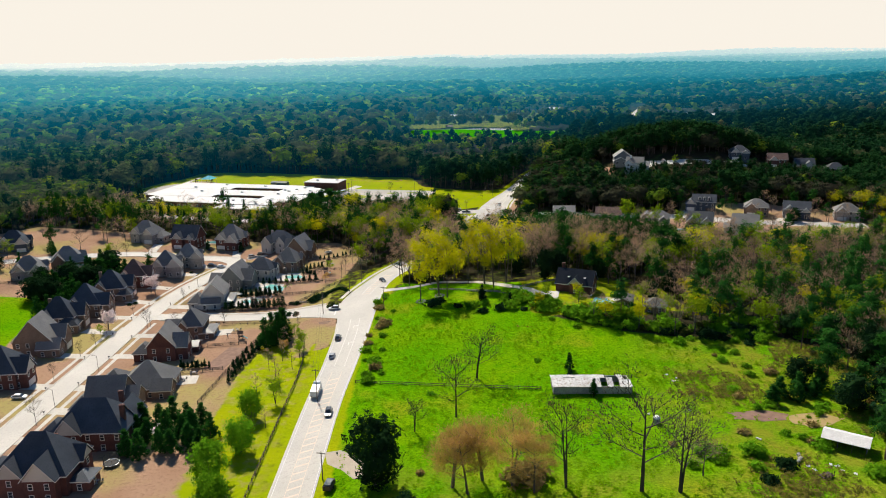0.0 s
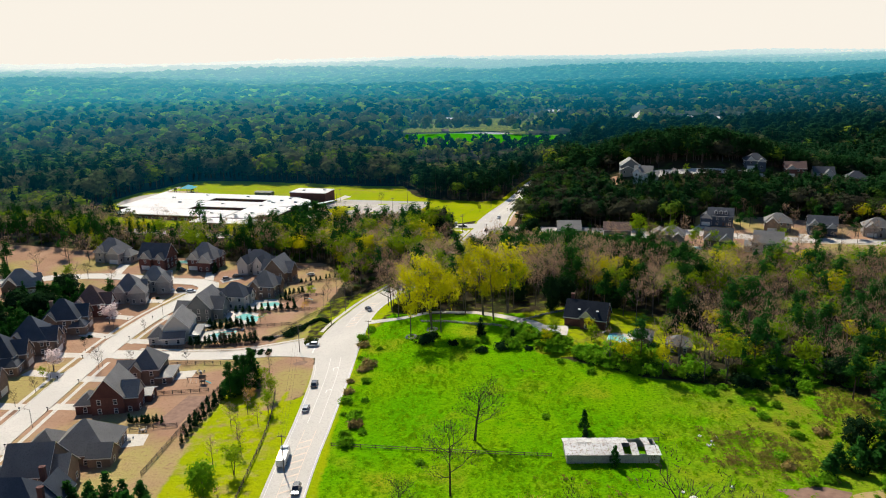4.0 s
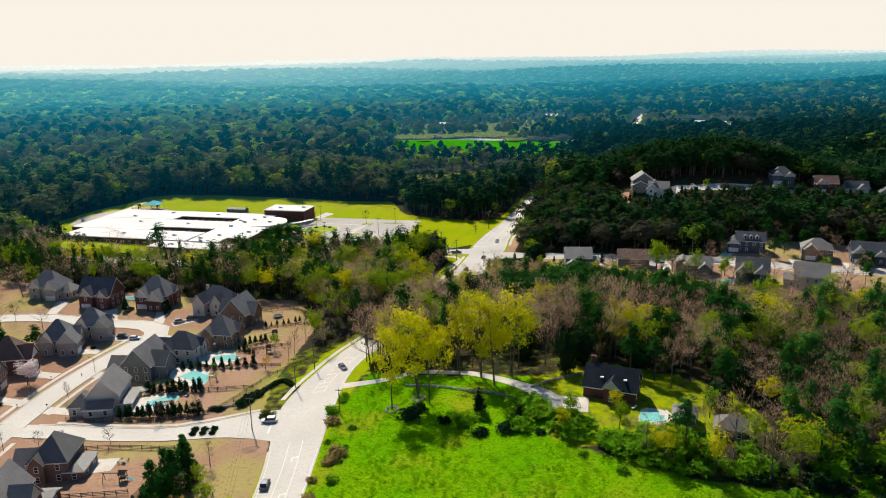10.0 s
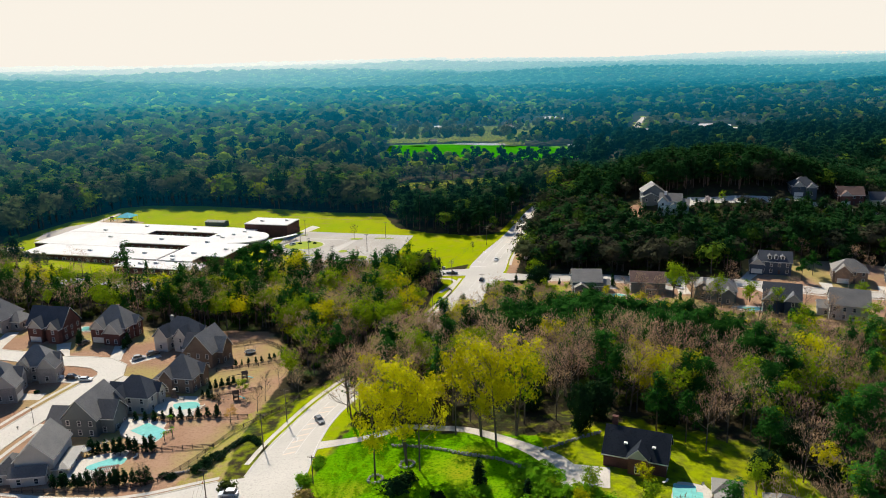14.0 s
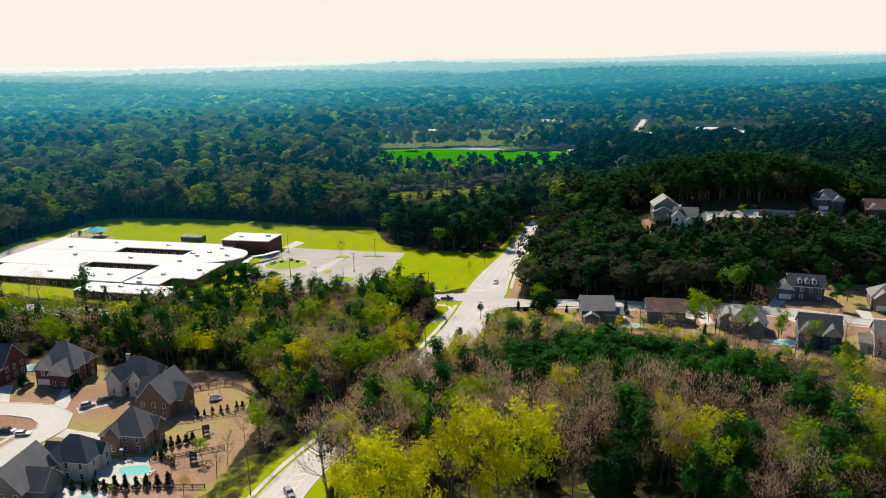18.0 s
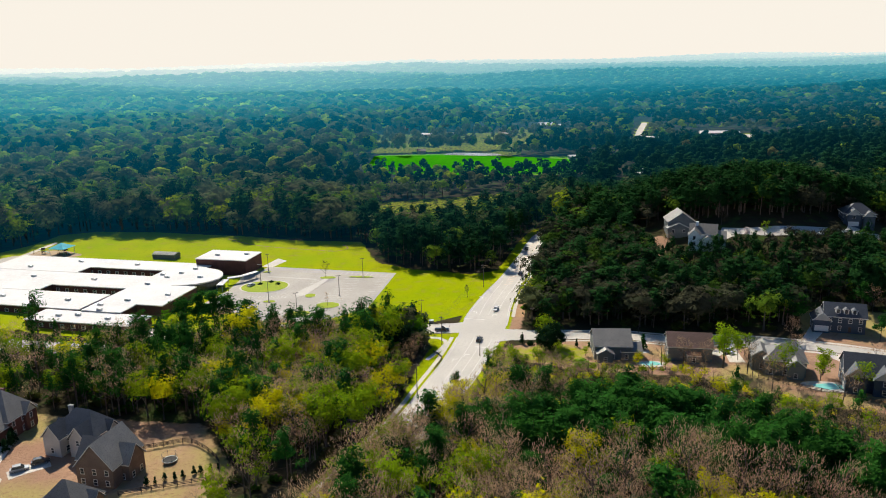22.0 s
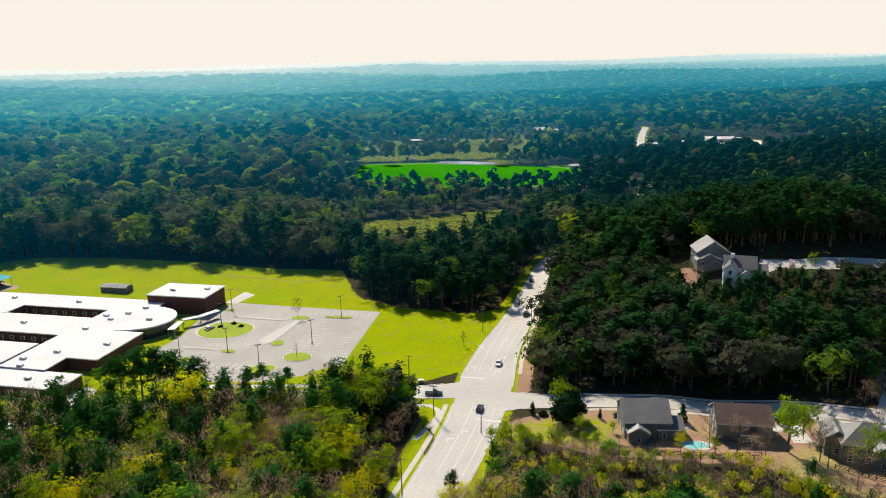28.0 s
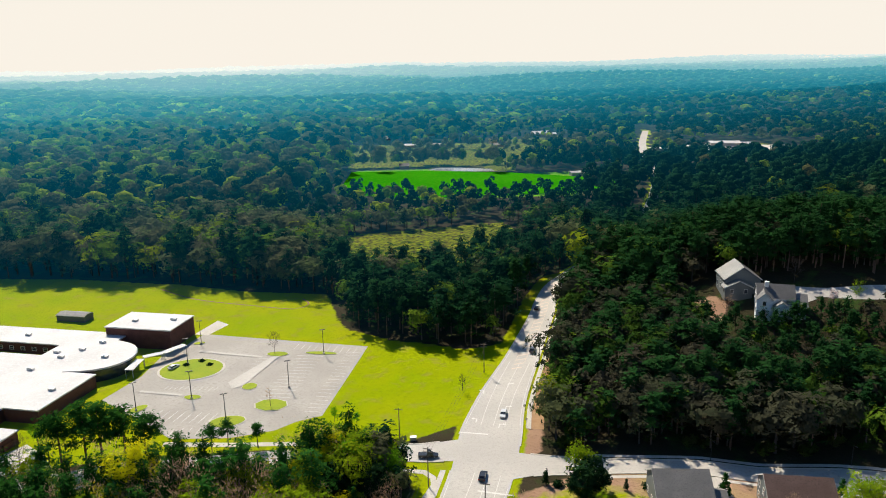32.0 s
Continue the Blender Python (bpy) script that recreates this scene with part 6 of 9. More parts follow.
        lv = leaves(rng, cen, max(1, n // len(cen)), (0.75, 0.75, 0.6) if not slim else (0.5, 0.5, 0.45), size, 0.35, (0, 0, H * 0.3) if bare else None, (0, 0, H * 0.5), 0.6)
        if not bare and not airy:
            lv = np.concatenate([lv, core(rng, (0, 0, H * 0.62), (R * 0.5, R * 0.5, H * 0.2), 1)])
    else:
        H = 17.0
        bare = species == "bare"
        slim = species == "slim"
        hb = H * (0.26 if not slim else 0.34)
        segs.append((0, 0, -0.6, 0.1, 0.05, hb, 0.30, 0.22))
        segs.append((0.1, 0.05, hb, 0.0, 0.1, H * 0.8, 0.21, 0.04))
        tips = []
        R = 4.9 if not slim else 2.9
        for k in range(9):
            a = k * 2.4 + rng.random() * 0.8
            z0 = hb + (H * 0.42) * k / 9
            ln = R * (1.0 - 0.05 * k) * (0.75 + 0.4 * rng.random())
            mid = (0.5 * ln * math.cos(a), 0.5 * ln * math.sin(a), z0 + 0.42 * ln + 0.6)
            tip = (ln * math.cos(a + 0.2), ln * math.sin(a + 0.2), z0 + 0.95 * ln + 0.8)
            segs.append((0, 0, z0, *mid, 0.13, 0.08))
            segs.append((*mid, *tip, 0.08, 0.03))
            tips += [mid, tip]
            for j in range(3 if bare else 1):
                b = a + rng.normal(0, 0.8)
                e = (mid[0] + 1.9 * math.cos(b), mid[1] + 1.9 * math.sin(b), mid[2] + 1.0 + 1.6 * rng.random())
                segs.append((*mid, *e, 0.05, 0.015))
                tips.append(e)
        m = 30
        d = rng.normal(0, 1, (m, 3))
        d /= np.linalg.norm(d, axis=1)[:, None]
        d[:, 2] = np.abs(d[:, 2]) * np.where(rng.random(m) < (0.2 if lod < 2 else 0.4), -0.9, 1)
        lobes = rng.normal(0, 1, (5, 3))
        lobes /= np.linalg.norm(lobes, axis=1)[:, None]
        bulge = 0.72 + 0.34 * np.clip((d @ lobes.T).max(1), 0, 1)[:, None]
        cen = d * np.array([R, R, H * (0.29 if lod < 2 else 0.36)]) * bulge + np.array([0, 0, H * (0.66 if lod < 2 else 0.58)])
        cen[:, 2] += rng.normal(0, 0.7, m)
        lv = leaves(rng, cen, max(1, n // len(cen)), (0.75, 0.75, 0.6), size, 0.35, (0, 0, H * 0.3) if bare and lod < 2 else None, (0, 0, H * 0.55), (0.6, 0.35, 0.25, 0.15)[lod])
        if not bare or lod > 1:
            lv = np.concatenate([lv, core(rng, (0, 0, H * 0.64), (R * 0.68, R * 0.68, H * 0.2), 1)])
    return strips(segs if lod == 0 else segs[:14] if lod == 1 and species == "bare" else segs[:6] if lod == 1 else segs[:2], 3 if lod or species in ("bare", "broad") else 4), lv


NEAR = {}
KINDS = {"pine": ("pine", 900, 0.55, M_PINE, M_PINEBARK), "fresh": ("broad", 1100, 0.42, M_FRESH, M_BARK), "yellow": ("broad", 2000, 0.36, M_YELLOW, M_BARK), "bud": ("bare", 1000, 0.62, M_BUD, M_BARK), "green": ("slim", 1000, 0.42, M_GREEN, M_BARK), "maple": ("dense", 2400, 0.36, M_GREEN, M_BARK), "rust": ("bare", 8000, 0.46, M_RUST, M_BARK), "bare": ("bare", 1500, 0.46, M_TWIG, M_DARKBARK), "slimbud": ("slim", 300, 0.26, M_BUD, M_BARK), "blossom": ("broad", 1200, 0.45, M_BLOSSOM, M_BARK), "magnolia": ("dense", 1300, 0.50, M_DARKLEAF, M_BARK), "cedar": ("cedar", 360, 0.28, M_DARKLEAF, M_BARK), "conifer": ("cedar", 840, 0.22, M_PINE, M_PINEBARK), "shrub": ("shrub", 420, 0.20, M_GREEN, M_BARK), "darkshrub": ("shrub", 460, 0.20, M_DARKLEAF, M_BARK), "strawshrub": ("shrub", 420, 0.20, M_STRAW, M_BARK)}


def near_tree(kind, k):
    if (kind, k) not in NEAR:
        sp, n, size, leaf, bark = KINDS[kind]
        wood, lv = make_tree(100 + 17 * k + len(kind), sp, n, size, 0, kind in ("yellow", "slimbud") or (kind == "fresh" and k % 2))
        t = np.random.default_rng(k).random(len(lv))
        NEAR[kind, k] = (tree_mesh("trunk", wood, np.zeros((0, 3, 3)), np.zeros(0), [bark]), tree_mesh("crown", np.zeros((0, 4, 3)), lv, t, [leaf]))
    return NEAR[kind, k]


HEIGHT = {"maple": 12.0, "magnolia": 12.0, "cedar": 6.0, "conifer": 6.0, "shrub": 1.6, "darkshrub": 1.6, "strawshrub": 1.6, "pine": 19.0}
LABEL = {"pine": "tall dark green pine with a bare trunk", "fresh": "spring tree with fresh yellow-green leaves", "yellow": "tall hardwood in bright yellow-green spring leaf", "bud": "bare brown hardwood with budding twigs", "green": "young tree in bright green leaf", "maple": "rounded maple in bright green spring leaf", "rust": "tree with rusty orange spring buds", "bare": "bare grey tree with open branches", "slimbud": "slim young tree with sparse buds", "blossom": "round cherry tree in pale pink blossom", "magnolia": "dense dark evergreen tree with a rounded crown", "cedar": "narrow dark green garden conifer", "conifer": "bushy dark green conifer with dense needles", "shrub": "bushy bright green shrub", "darkshrub": "rounded dark green clipped shrub", "strawshrub": "dry straw-brown shrub with thin twigs"}
GROUPS = {"cedar": "garden conifers", "shrub": "green shrubs", "darkshrub": "clipped shrubs", "strawshrub": "dry shrubs", "blossom": "blossoming cherries"}
tree_rnd = random.Random(5)


def tree(kind, x, y, h, wide=1.0, where=""):
    k = tree_rnd.randrange(4 if kind in ("pine", "bud", "fresh", "yellow") else 2)
    tr, cr = near_tree(kind, k)
    bush = kind in ("shrub", "darkshrub", "strawshrub")
    e = thing({"pine": "pine_tree", "cedar": "conifer", "conifer": "conifer", "blossom": "cherry_tree", "magnolia": "evergreen_tree", "shrub": "shrub", "darkshrub": "clipped_shrub", "strawshrub": "dry_shrub", "fresh": "leafy_tree", "yellow": "leafy_tree", "green": "leafy_tree", "maple": "leafy_tree"}.get(kind, "bare_tree"), x, y)
    s = h / HEIGHT.get(kind, 17.0)
    e.matrix_world = pose(x, y, lz(x, y), 0, 0, tree_rnd.random() * 360) @ Matrix.Diagonal((s * wide, s * wide, s, 1))
    tagged(e, LABEL[kind] + where, "shrub" if bush else "tree", GROUPS.get(kind, kind + " trees"))
    shared("trunk" if not bush else "stem", tr, e)
    shared("crown", cr, e)
    return e


# meadow trees
for kind, x, y, h, w in (("bare", 3, 200, 18, 1.3), ("bare", 10, 226, 17, 1.4), ("bare", -9, 192, 11, 1.2), ("magnolia", -18, 165, 19, 0.95), ("conifer", 45.5, 211, 5.5, 1.4), ("conifer", 41, 229, 6, 1.3), ("rust", 16, 163, 17, 1.6), ("rust", 9, 166, 16, 1.5), ("rust", 1, 163, 16, 1.6), ("strawshrub", 20, 166, 5, 1.8), ("bare", 29, 162, 22, 1.1), ("bare", 47, 160, 26, 1.6), ("bare", 56, 159, 20, 1.5), ("cedar", 40, 222, 5.5, 1.0), ("bud", 64, 166, 10, 1.6),
                         ("magnolia", -10, 150, 7, 1.2), ("conifer", 98, 205, 5.8, 2.3), ("conifer", 102, 209, 6.5, 2.3), ("conifer", 106, 206, 5.8, 2.3), ("conifer", 109, 212, 6.5, 2.3), ("conifer", 112, 208, 5.8, 2.3), ("conifer", 116, 213, 7.2, 2.3), ("pine", 113, 172, 16, 1.2), ("pine", 118, 178, 18, 1.2), ("magnolia", 112, 218, 9, 1.2), ("pine", 118, 214, 15, 1.3), ("pine", 123, 222, 17, 1.3), ("magnolia", 119, 200, 11, 1.2), ("pine", 130, 238, 16, 1.2), ("pine", 126, 246, 15, 1.2), ("magnolia", 122, 184, 13, 1.2), ("pine", 127, 192, 17, 1.3), ("magnolia", 131, 200, 14, 1.2), ("pine", 136, 208, 17, 1.3), ("magnolia", 134, 190, 13, 1.2), ("pine", 140, 220, 17, 1.2), ("pine", 124, 205, 13, 1.3), ("magnolia", 142, 232, 14, 1.1), ("bud", 133, 228, 14, 1.1), ("pine", 146, 242, 18, 1.2), ("pine", 152, 250, 19, 1.2), ("magnolia", 138, 248, 12, 1.2), ("pine", 144, 256, 17, 1.2), ("pine", 136, 262, 16, 1.2), ("magnolia", 128, 258, 9, 1.3), ("pine", 154, 264, 18, 1.2), ("pine", 148, 276, 17, 1.2), ("rust", 5, 160, 15, 1.5), ("rust", 21, 160, 14, 1.5),
                         # hardwoods on the knoll
                         ("yellow", -10, 305.5, 27, 0.72), ("yellow", -2, 311.5, 30, 0.85), ("yellow", 1.5, 308, 28, 0.68), ("yellow", 11.5, 325, 26, 0.6), ("yellow", 18.5, 322, 30, 0.82), ("yellow", 22, 315, 28, 0.68), ("yellow", 28, 320, 29, 0.82), ("fresh", -6, 331, 21, 0.9), ("bud", 36, 336, 21, 0.9), ("bud", 24, 342, 21, 0.9), ("bud", 46, 336, 20, 0.9), ("magnolia", 52, 326, 12, 0.9), ("pine", 58, 334, 18, 1.0), ("bud", 44, 346, 20, 0.9), ("bud", 18, 346, 20, 0.9), ("bud", 11, 334, 20, 0.8), ("fresh", 31, 326, 21, 1.0), ("bud", -16, 330, 17, 0.8), ("bud", -21, 345, 18, 0.9), ("bud", -12, 342, 18, 0.9), ("bud", -5, 346, 19, 0.9), ("cedar", 16, 297, 8, 1.3), ("cedar", 27, 290, 5, 1.4), ("magnolia", 45, 318, 14, 0.7), ("fresh", 41, 286, 9, 1.0), ("yellow", 38, 281, 7, 1.2), ("fresh", 53, 280, 8, 1.1), ("yellow", 54, 288, 7, 1.0), ("bare", 69, 275, 10, 0.9), ("slimbud", 78, 274, 9, 1.1), ("fresh", 81, 289, 9, 1.0), ("pine", 90, 303, 17, 1.0), ("pine", 72, 312, 15, 1.0), ("fresh", 88, 274, 10, 1.1), ("bud", 96, 296, 15, 1.0), ("pine", 78, 322, 16, 0.9), ("bud", 64, 330, 18, 1.0), ("magnolia", 86, 296, 8, 1.2), ("pine", 66, 318, 17, 1.1), ("bud", 76, 308, 17, 0.8), ("bud", 84, 314, 18, 0.9), ("bud", 92, 318, 18, 0.9), ("magnolia", 98, 308, 11, 1.0), ("bud", 72, 326, 18, 0.9), ("pine", 84, 330, 18, 1.0), ("magnolia", 70, 322, 9, 1.1), ("bud", 56, 340, 19, 0.9), ("bud", 30, 346, 20, 0.9), ("magnolia", 104, 296, 8, 1.3), ("bud", 104, 304, 14, 1.0), ("pine", 110, 298, 14, 1.1), ("magnolia", 34, 334, 9, 0.9), ("bud", 16, 332, 20, 0.7), ("bud", 40, 326, 20, 0.7),
                         # estate entrance and verge
                         ("conifer", -66, 268, 12, 1.5), ("conifer", -63, 265, 13, 1.5), ("conifer", -67, 262, 12, 1.5), ("conifer", -62, 272, 12, 1.5), ("conifer", -64, 277, 11, 1.5), ("slimbud", -60, 262, 9, 1.0), ("fresh", -57, 267, 8, 1.0), ("slimbud", -58, 279, 9, 1.0),
                         ("blossom", -141, 343, 9.0, 1.6), ("blossom", -140, 293, 8.5, 1.5), ("bare", -123.5, 293, 9, 0.9), ("bare", -123, 204, 9, 0.9), ("slimbud", -137, 285, 6, 0.9), ("bare", -137, 262, 6, 0.8), ("bare", -136.5, 274, 6, 0.8), ("bare", -137, 312, 6, 0.8), ("bare", -121.5, 332, 6, 0.8), ("bare", -136, 240, 6, 0.8), ("fresh", -138.5, 283, 6, 0.9), ("bare", -106, 295, 6, 0.9), ("bare", -92, 296, 6, 0.9), ("bare", -113, 296, 6, 0.8), ("bare", -82, 309, 7, 0.9), ("bud", -71, 312, 7, 1.2), ("bud", -160, 393, 10, 1.0), ("bare", -176, 402, 8, 1.0),
                         ("maple", -56, 183, 11, 0.95), ("maple", -60, 168, 12, 1.0), ("maple", -56, 156, 10, 1.0), ("slimbud", -52.5, 197, 7, 1.0), ("maple", -58, 203, 10, 0.9), ("fresh", -53, 213, 9, 1.2), ("slimbud", -54, 224, 9, 1.0), ("slimbud", -57, 232, 9, 1.0), ("slimbud", -53, 240, 8, 1.0), ("fresh", -52, 249, 8, 1.0), ("slimbud", -58, 248, 9, 0.9), ("bare", -55, 190, 8, 0.9), ("slimbud", -60, 218, 9, 1.0), ("bare", -60, 176, 7, 0.9), ("bud", -61, 240, 8, 1.0), ("fresh", -53, 259, 8, 1.1),
                         # school grounds and crossing
                         ("bare", -40, 574, 9, 0.8), ("slimbud", -34, 528, 7, 1.0), ("green", -12, 514, 5, 1.2), ("green", -5, 510.5, 5, 1.2), ("bare", 29, 531, 6, 0.8), ("fresh", -16, 483, 13, 1.3), ("fresh", -8, 484, 14, 1.3), ("fresh", 0, 483, 14, 1.2), ("fresh", 5, 480, 12, 1.2), ("maple", -12, 479, 13, 1.0), ("maple", -3, 478, 14, 1.1), ("maple", 5, 475, 12, 1.0), ("magnolia", -7, 472, 12, 1.3), ("magnolia", 1, 470, 11, 1.2), ("magnolia", -16, 474, 11, 1.2), ("green", -99, 509, 8, 1.4), ("fresh", 55, 474, 12, 1.3), ("magnolia", 54, 467, 10, 1.0), ("magnolia", 58, 470, 10, 1.0), ("cedar", 46, 474, 4.5, 1.2), ("cedar", 66, 470, 3.5, 1.1), ("blossom", 55, 506, 4.5, 1.3), ("yellow", -57, 468, 20, 1.2), ("yellow", -54, 470, 14, 1.0), ("pine", -38, 466, 16, 1.2), ("pine", -32, 470, 15, 1.2), ("pine", -82, 501, 18, 1.45), ("pine", -76, 498, 19, 1.45), ("pine", -70, 499, 18, 1.45), ("pine", -87, 497, 18, 1.35), ("pine", -63, 496, 16, 1.45), ("pine", -46, 500, 9, 1.4), ("pine", -42, 503, 9, 1.4), ("pine", -33, 501, 8, 1.4), ("bare", -98, 496, 11, 0.9), ("bare", -92, 500, 12, 0.9), ("bare", -108, 496, 11, 0.9), ("fresh", -90, 506, 9, 0.8), ("fresh", 112, 446, 17, 1.0), ("fresh", 126, 431, 15, 0.9), ("fresh", 120, 452, 10, 0.9), ("bud", 98, 446, 12, 1.0), ("bud", 104, 442, 11, 1.0), ("fresh", 146, 420, 12, 0.9), ("bud", 163, 412, 11, 1.1), ("bud", 185, 405, 12, 1.1), ("conifer", 90, 466, 6, 1.5), ("conifer", 118, 462, 5, 1.5), ("bud", 186, 482, 11, 1.0), ("bud", 208, 474, 11, 1.0), ("pine", 150, 486, 14, 1.1), ("pine", 160, 490, 14, 1.1), ("fresh", 139, 432, 9, 0.9), ("bare", 118, 440, 14, 0.8), ("yellow", 83, 448, 6, 1.2), ("fresh", 92, 446, 6, 1.1), ("blossom", 164, 549, 5.5, 1.2), ("fresh", 172, 549, 8, 0.9), ("bare", 158, 566, 10, 1.0), ("fresh", 150, 545, 6, 1.0), ("bud", 136, 544, 6, 1.2), ("bud", 128, 556, 8, 1.2),
                         # gardens
                         ("bud", -63, 353, 7, 1.0), ("fresh", -57, 361, 7, 1.1), ("rust", -57, 344, 5, 1.3), ("bud", -49, 357, 10, 0.8), ("bud", -46, 366, 11, 0.8), ("bud", -17, 353, 17, 0.9), ("bud", -13, 360, 18, 0.9), ("bud", -9, 367, 17, 0.9), ("bud", -5, 374, 18, 0.9), ("bud", -1, 382, 17, 0.8), ("bud", 4, 390, 12, 0.8), ("bud", 8, 399, 9, 0.8), ("pine", -19, 347, 15, 0.9), ("bud", -9, 355, 18, 1.0), ("bud", -3, 364, 17, 1.0), ("bud", 2, 374, 18, 0.9), ("bud", -50, 350, 9, 0.8), ("bud", -42, 372, 12, 0.8), ("bud", -38, 357, 11, 0.7), ("pine", -152, 372, 11, 1.3), ("rust", -59, 256, 5, 1.2)):
    tree(kind, x, y, h, w)

# scrub between the crossing and the first eastern house
for k in range(26):
    x, y = tree_rnd.uniform(30, 72), tree_rnd.uniform(438, 461)
    tree(tree_rnd.choice(["fresh", "bud", "shrub", "bud", "fresh"]), x, y, tree_rnd.uniform(3.5, 7.0), 1.2)
for k in range(12):
    tree(tree_rnd.choice(["shrub", "darkshrub", "shrub"]), tree_rnd.uniform(62, 112), tree_rnd.uniform(160, 180), tree_rnd.uniform(2.0, 4.5), 1.3)
# evergreen hedge along the road up the hill
for k in range(15):
    t = k / 14
    tree("conifer", 56 + 21 * t + 1.2 * math.sin(9 * t), 510 + 90 * t, tree_rnd.uniform(7, 9.5), 1.9, " beside the road")
# trees between the eastern houses
for x, y, kind, h in ((92, 450, "bud", 9), (118, 436, "bud", 11), (124, 456, "fresh", 9), (141, 452, "bud", 9), (142, 436, "fresh", 10), (162, 440, "bud", 9), (160, 424, "bud", 10), (186, 428, "fresh", 10), (184, 466, "pine", 12), (208, 462, "bud", 10), (232, 454, "bud", 11), (232, 440, "pine", 12), (205, 430, "bud", 10), (155, 478, "pine", 13), (183, 484, "pine", 13), (146, 466, "bud", 9), (176, 460, "pine", 11), (190, 446, "bud", 10), (196, 470, "pine", 12), (212, 440, "magnolia", 9), (222, 464, "pine", 13), (236, 466, "pine", 14), (228, 430, "bud", 11), (244, 424, "pine", 12), (216, 424, "bud", 12), (198, 416, "pine", 12), (186, 412, "bud", 12), (175, 402, "fresh", 11), (160, 406, "bud", 11), (240, 436, "bud", 11), (204, 478, "magnolia", 10), (190, 490, "pine", 14), (120, 426, "bud", 12), (136, 414, "bud", 12), (98, 436, "bud", 10), (150, 404, "fresh", 10)):
    tree(kind, x, y, h, 1.1, " between the eastern houses")
# rows of garden conifers
for (ax, ay), (bx, by), n, h in (((-97, 314.5), (-71, 312.5), 14, 4.2), ((-94, 331.5), (-76, 330.5), 9, 4.2), ((-88, 350), (-62, 348.8), 10, 3.6), ((-71, 365), (-65, 360), 6, 2.4), ((-68, 280), (-73, 232), 16, 3.0), ((-71, 275), (-75, 240), 9, 2.6), ((-94, 247), (-84, 246.5), 9, 2.6), ((-116, 417), (-115, 411), 3, 4.5), ((-136, 420), (-135, 416), 2, 5.0), ((-66, 388), (-48, 393), 9, 2.2), ((-63, 372), (-70, 369), 5, 3.0)):
    for k in range(n):
        t = k / max(1, n - 1)
        tree("cedar", ax + (bx - ax) * t + tree_rnd.uniform(-0.4, 0.4), ay + (by - ay) * t + tree_rnd.uniform(-0.4, 0.4), h * tree_rnd.uniform(0.95, 1.3), tree_rnd.uniform(1.2, 1.6))
# dense evergreen screen behind the brick houses
for k in range(17):
    tree("conifer", -88 + (k % 6) * 4.2 + tree_rnd.uniform(-1, 1), 184 + (k // 6) * 8 + tree_rnd.uniform(-2, 2), tree_rnd.uniform(7, 9.5), 1.6, " in a garden screen")
for k in range(22):
    t = k / 21
    tree("conifer", -177 + 14 * math.sin(t * 2.2) + tree_rnd.uniform(-2, 2), 308 + 66 * t, tree_rnd.uniform(6, 9), 1.7, " behind the estate")
for k in range(30):
    x, y = tree_rnd.uniform(-188, -169), tree_rnd.uniform(316, 388)
    tree(tree_rnd.choice(["magnolia", "conifer", "pine", "magnolia"]), x, y, tree_rnd.uniform(8, 12), 1.3, " behind the estate")
for x, y, kind, h in ((-197, 427, "bud", 13), (-189, 433, "bud", 14), (-176, 391, "bud", 11), (-184, 398, "fresh", 9), (-204, 408, "bud", 12), (-214, 398, "conifer", 9), (-219, 405, "conifer", 10), (-226, 420, "pine", 14), (-232, 428, "bud", 13), (-238, 395, "fresh", 10), (-222, 378, "conifer", 8), (-230, 370, "magnolia", 9), (-192, 372, "conifer", 8), (-190, 445, "fresh", 12), (-182, 452, "bud", 14), (-205, 440, "pine", 15), (-212, 352, "bud", 11), (-196, 350, "magnolia", 9)):
    tree(kind, x, y, h, 1.2, " behind the estate")
# tall hardwoods that hang over the main road below the crossing
for k in range(34):
    t = k / 33
    cx, cy = -24 + 33 * t + 4 * math.sin(3 * t), 352 + 76 * t
    tree(tree_rnd.choice(["bud", "bud", "bud", "fresh", "yellow", "pine"]), cx + tree_rnd.uniform(8.5, 13), cy - tree_rnd.uniform(1, 6), tree_rnd.uniform(14, 19) * (1.0 if cy < 388 else 0.62), 1.0, " beside the road")
for k in range(24):
    t = k / 23
    tree(tree_rnd.choice(["bud", "bud", "bud", "bud", "fresh"]), -24 + 18 * t + tree_rnd.uniform(7.2, 9.0), 352 + 33 * t - tree_rnd.uniform(0, 3), tree_rnd.uniform(15, 19), 1.1, " beside the road")
# clipped shrubs by the estate entrance
for x, y, h in ((-58.5, 316.5, 3.2), (-57, 319.5, 3.2), (-55.2, 322.5, 3.0), (-69, 301.5, 1.6), (-66, 301.2, 1.6), (-63, 301, 1.6), (-69, 298.8, 1.5), (-66, 298.6, 1.5), (-63, 298.4, 1.5), (-65, 314, 2.0), (-67.5, 315, 1.8), (-72, 568, 1.6), (-67, 571, 1.6), (-63, 567, 1.6), (49, 473, 2.0), (72, 470.5, 2.2), (-131.5, 375, 1.4), (-142, 327, 1.5), (-144, 325, 1.5)):
    tree("darkshrub", x, y, h, 1.1)
for k in range(12):
    t = k / 11
    tree("darkshrub", -54 + 9 * t, 325 + 7.5 * math.sin(t * 2.6), 1.5, 1.2)
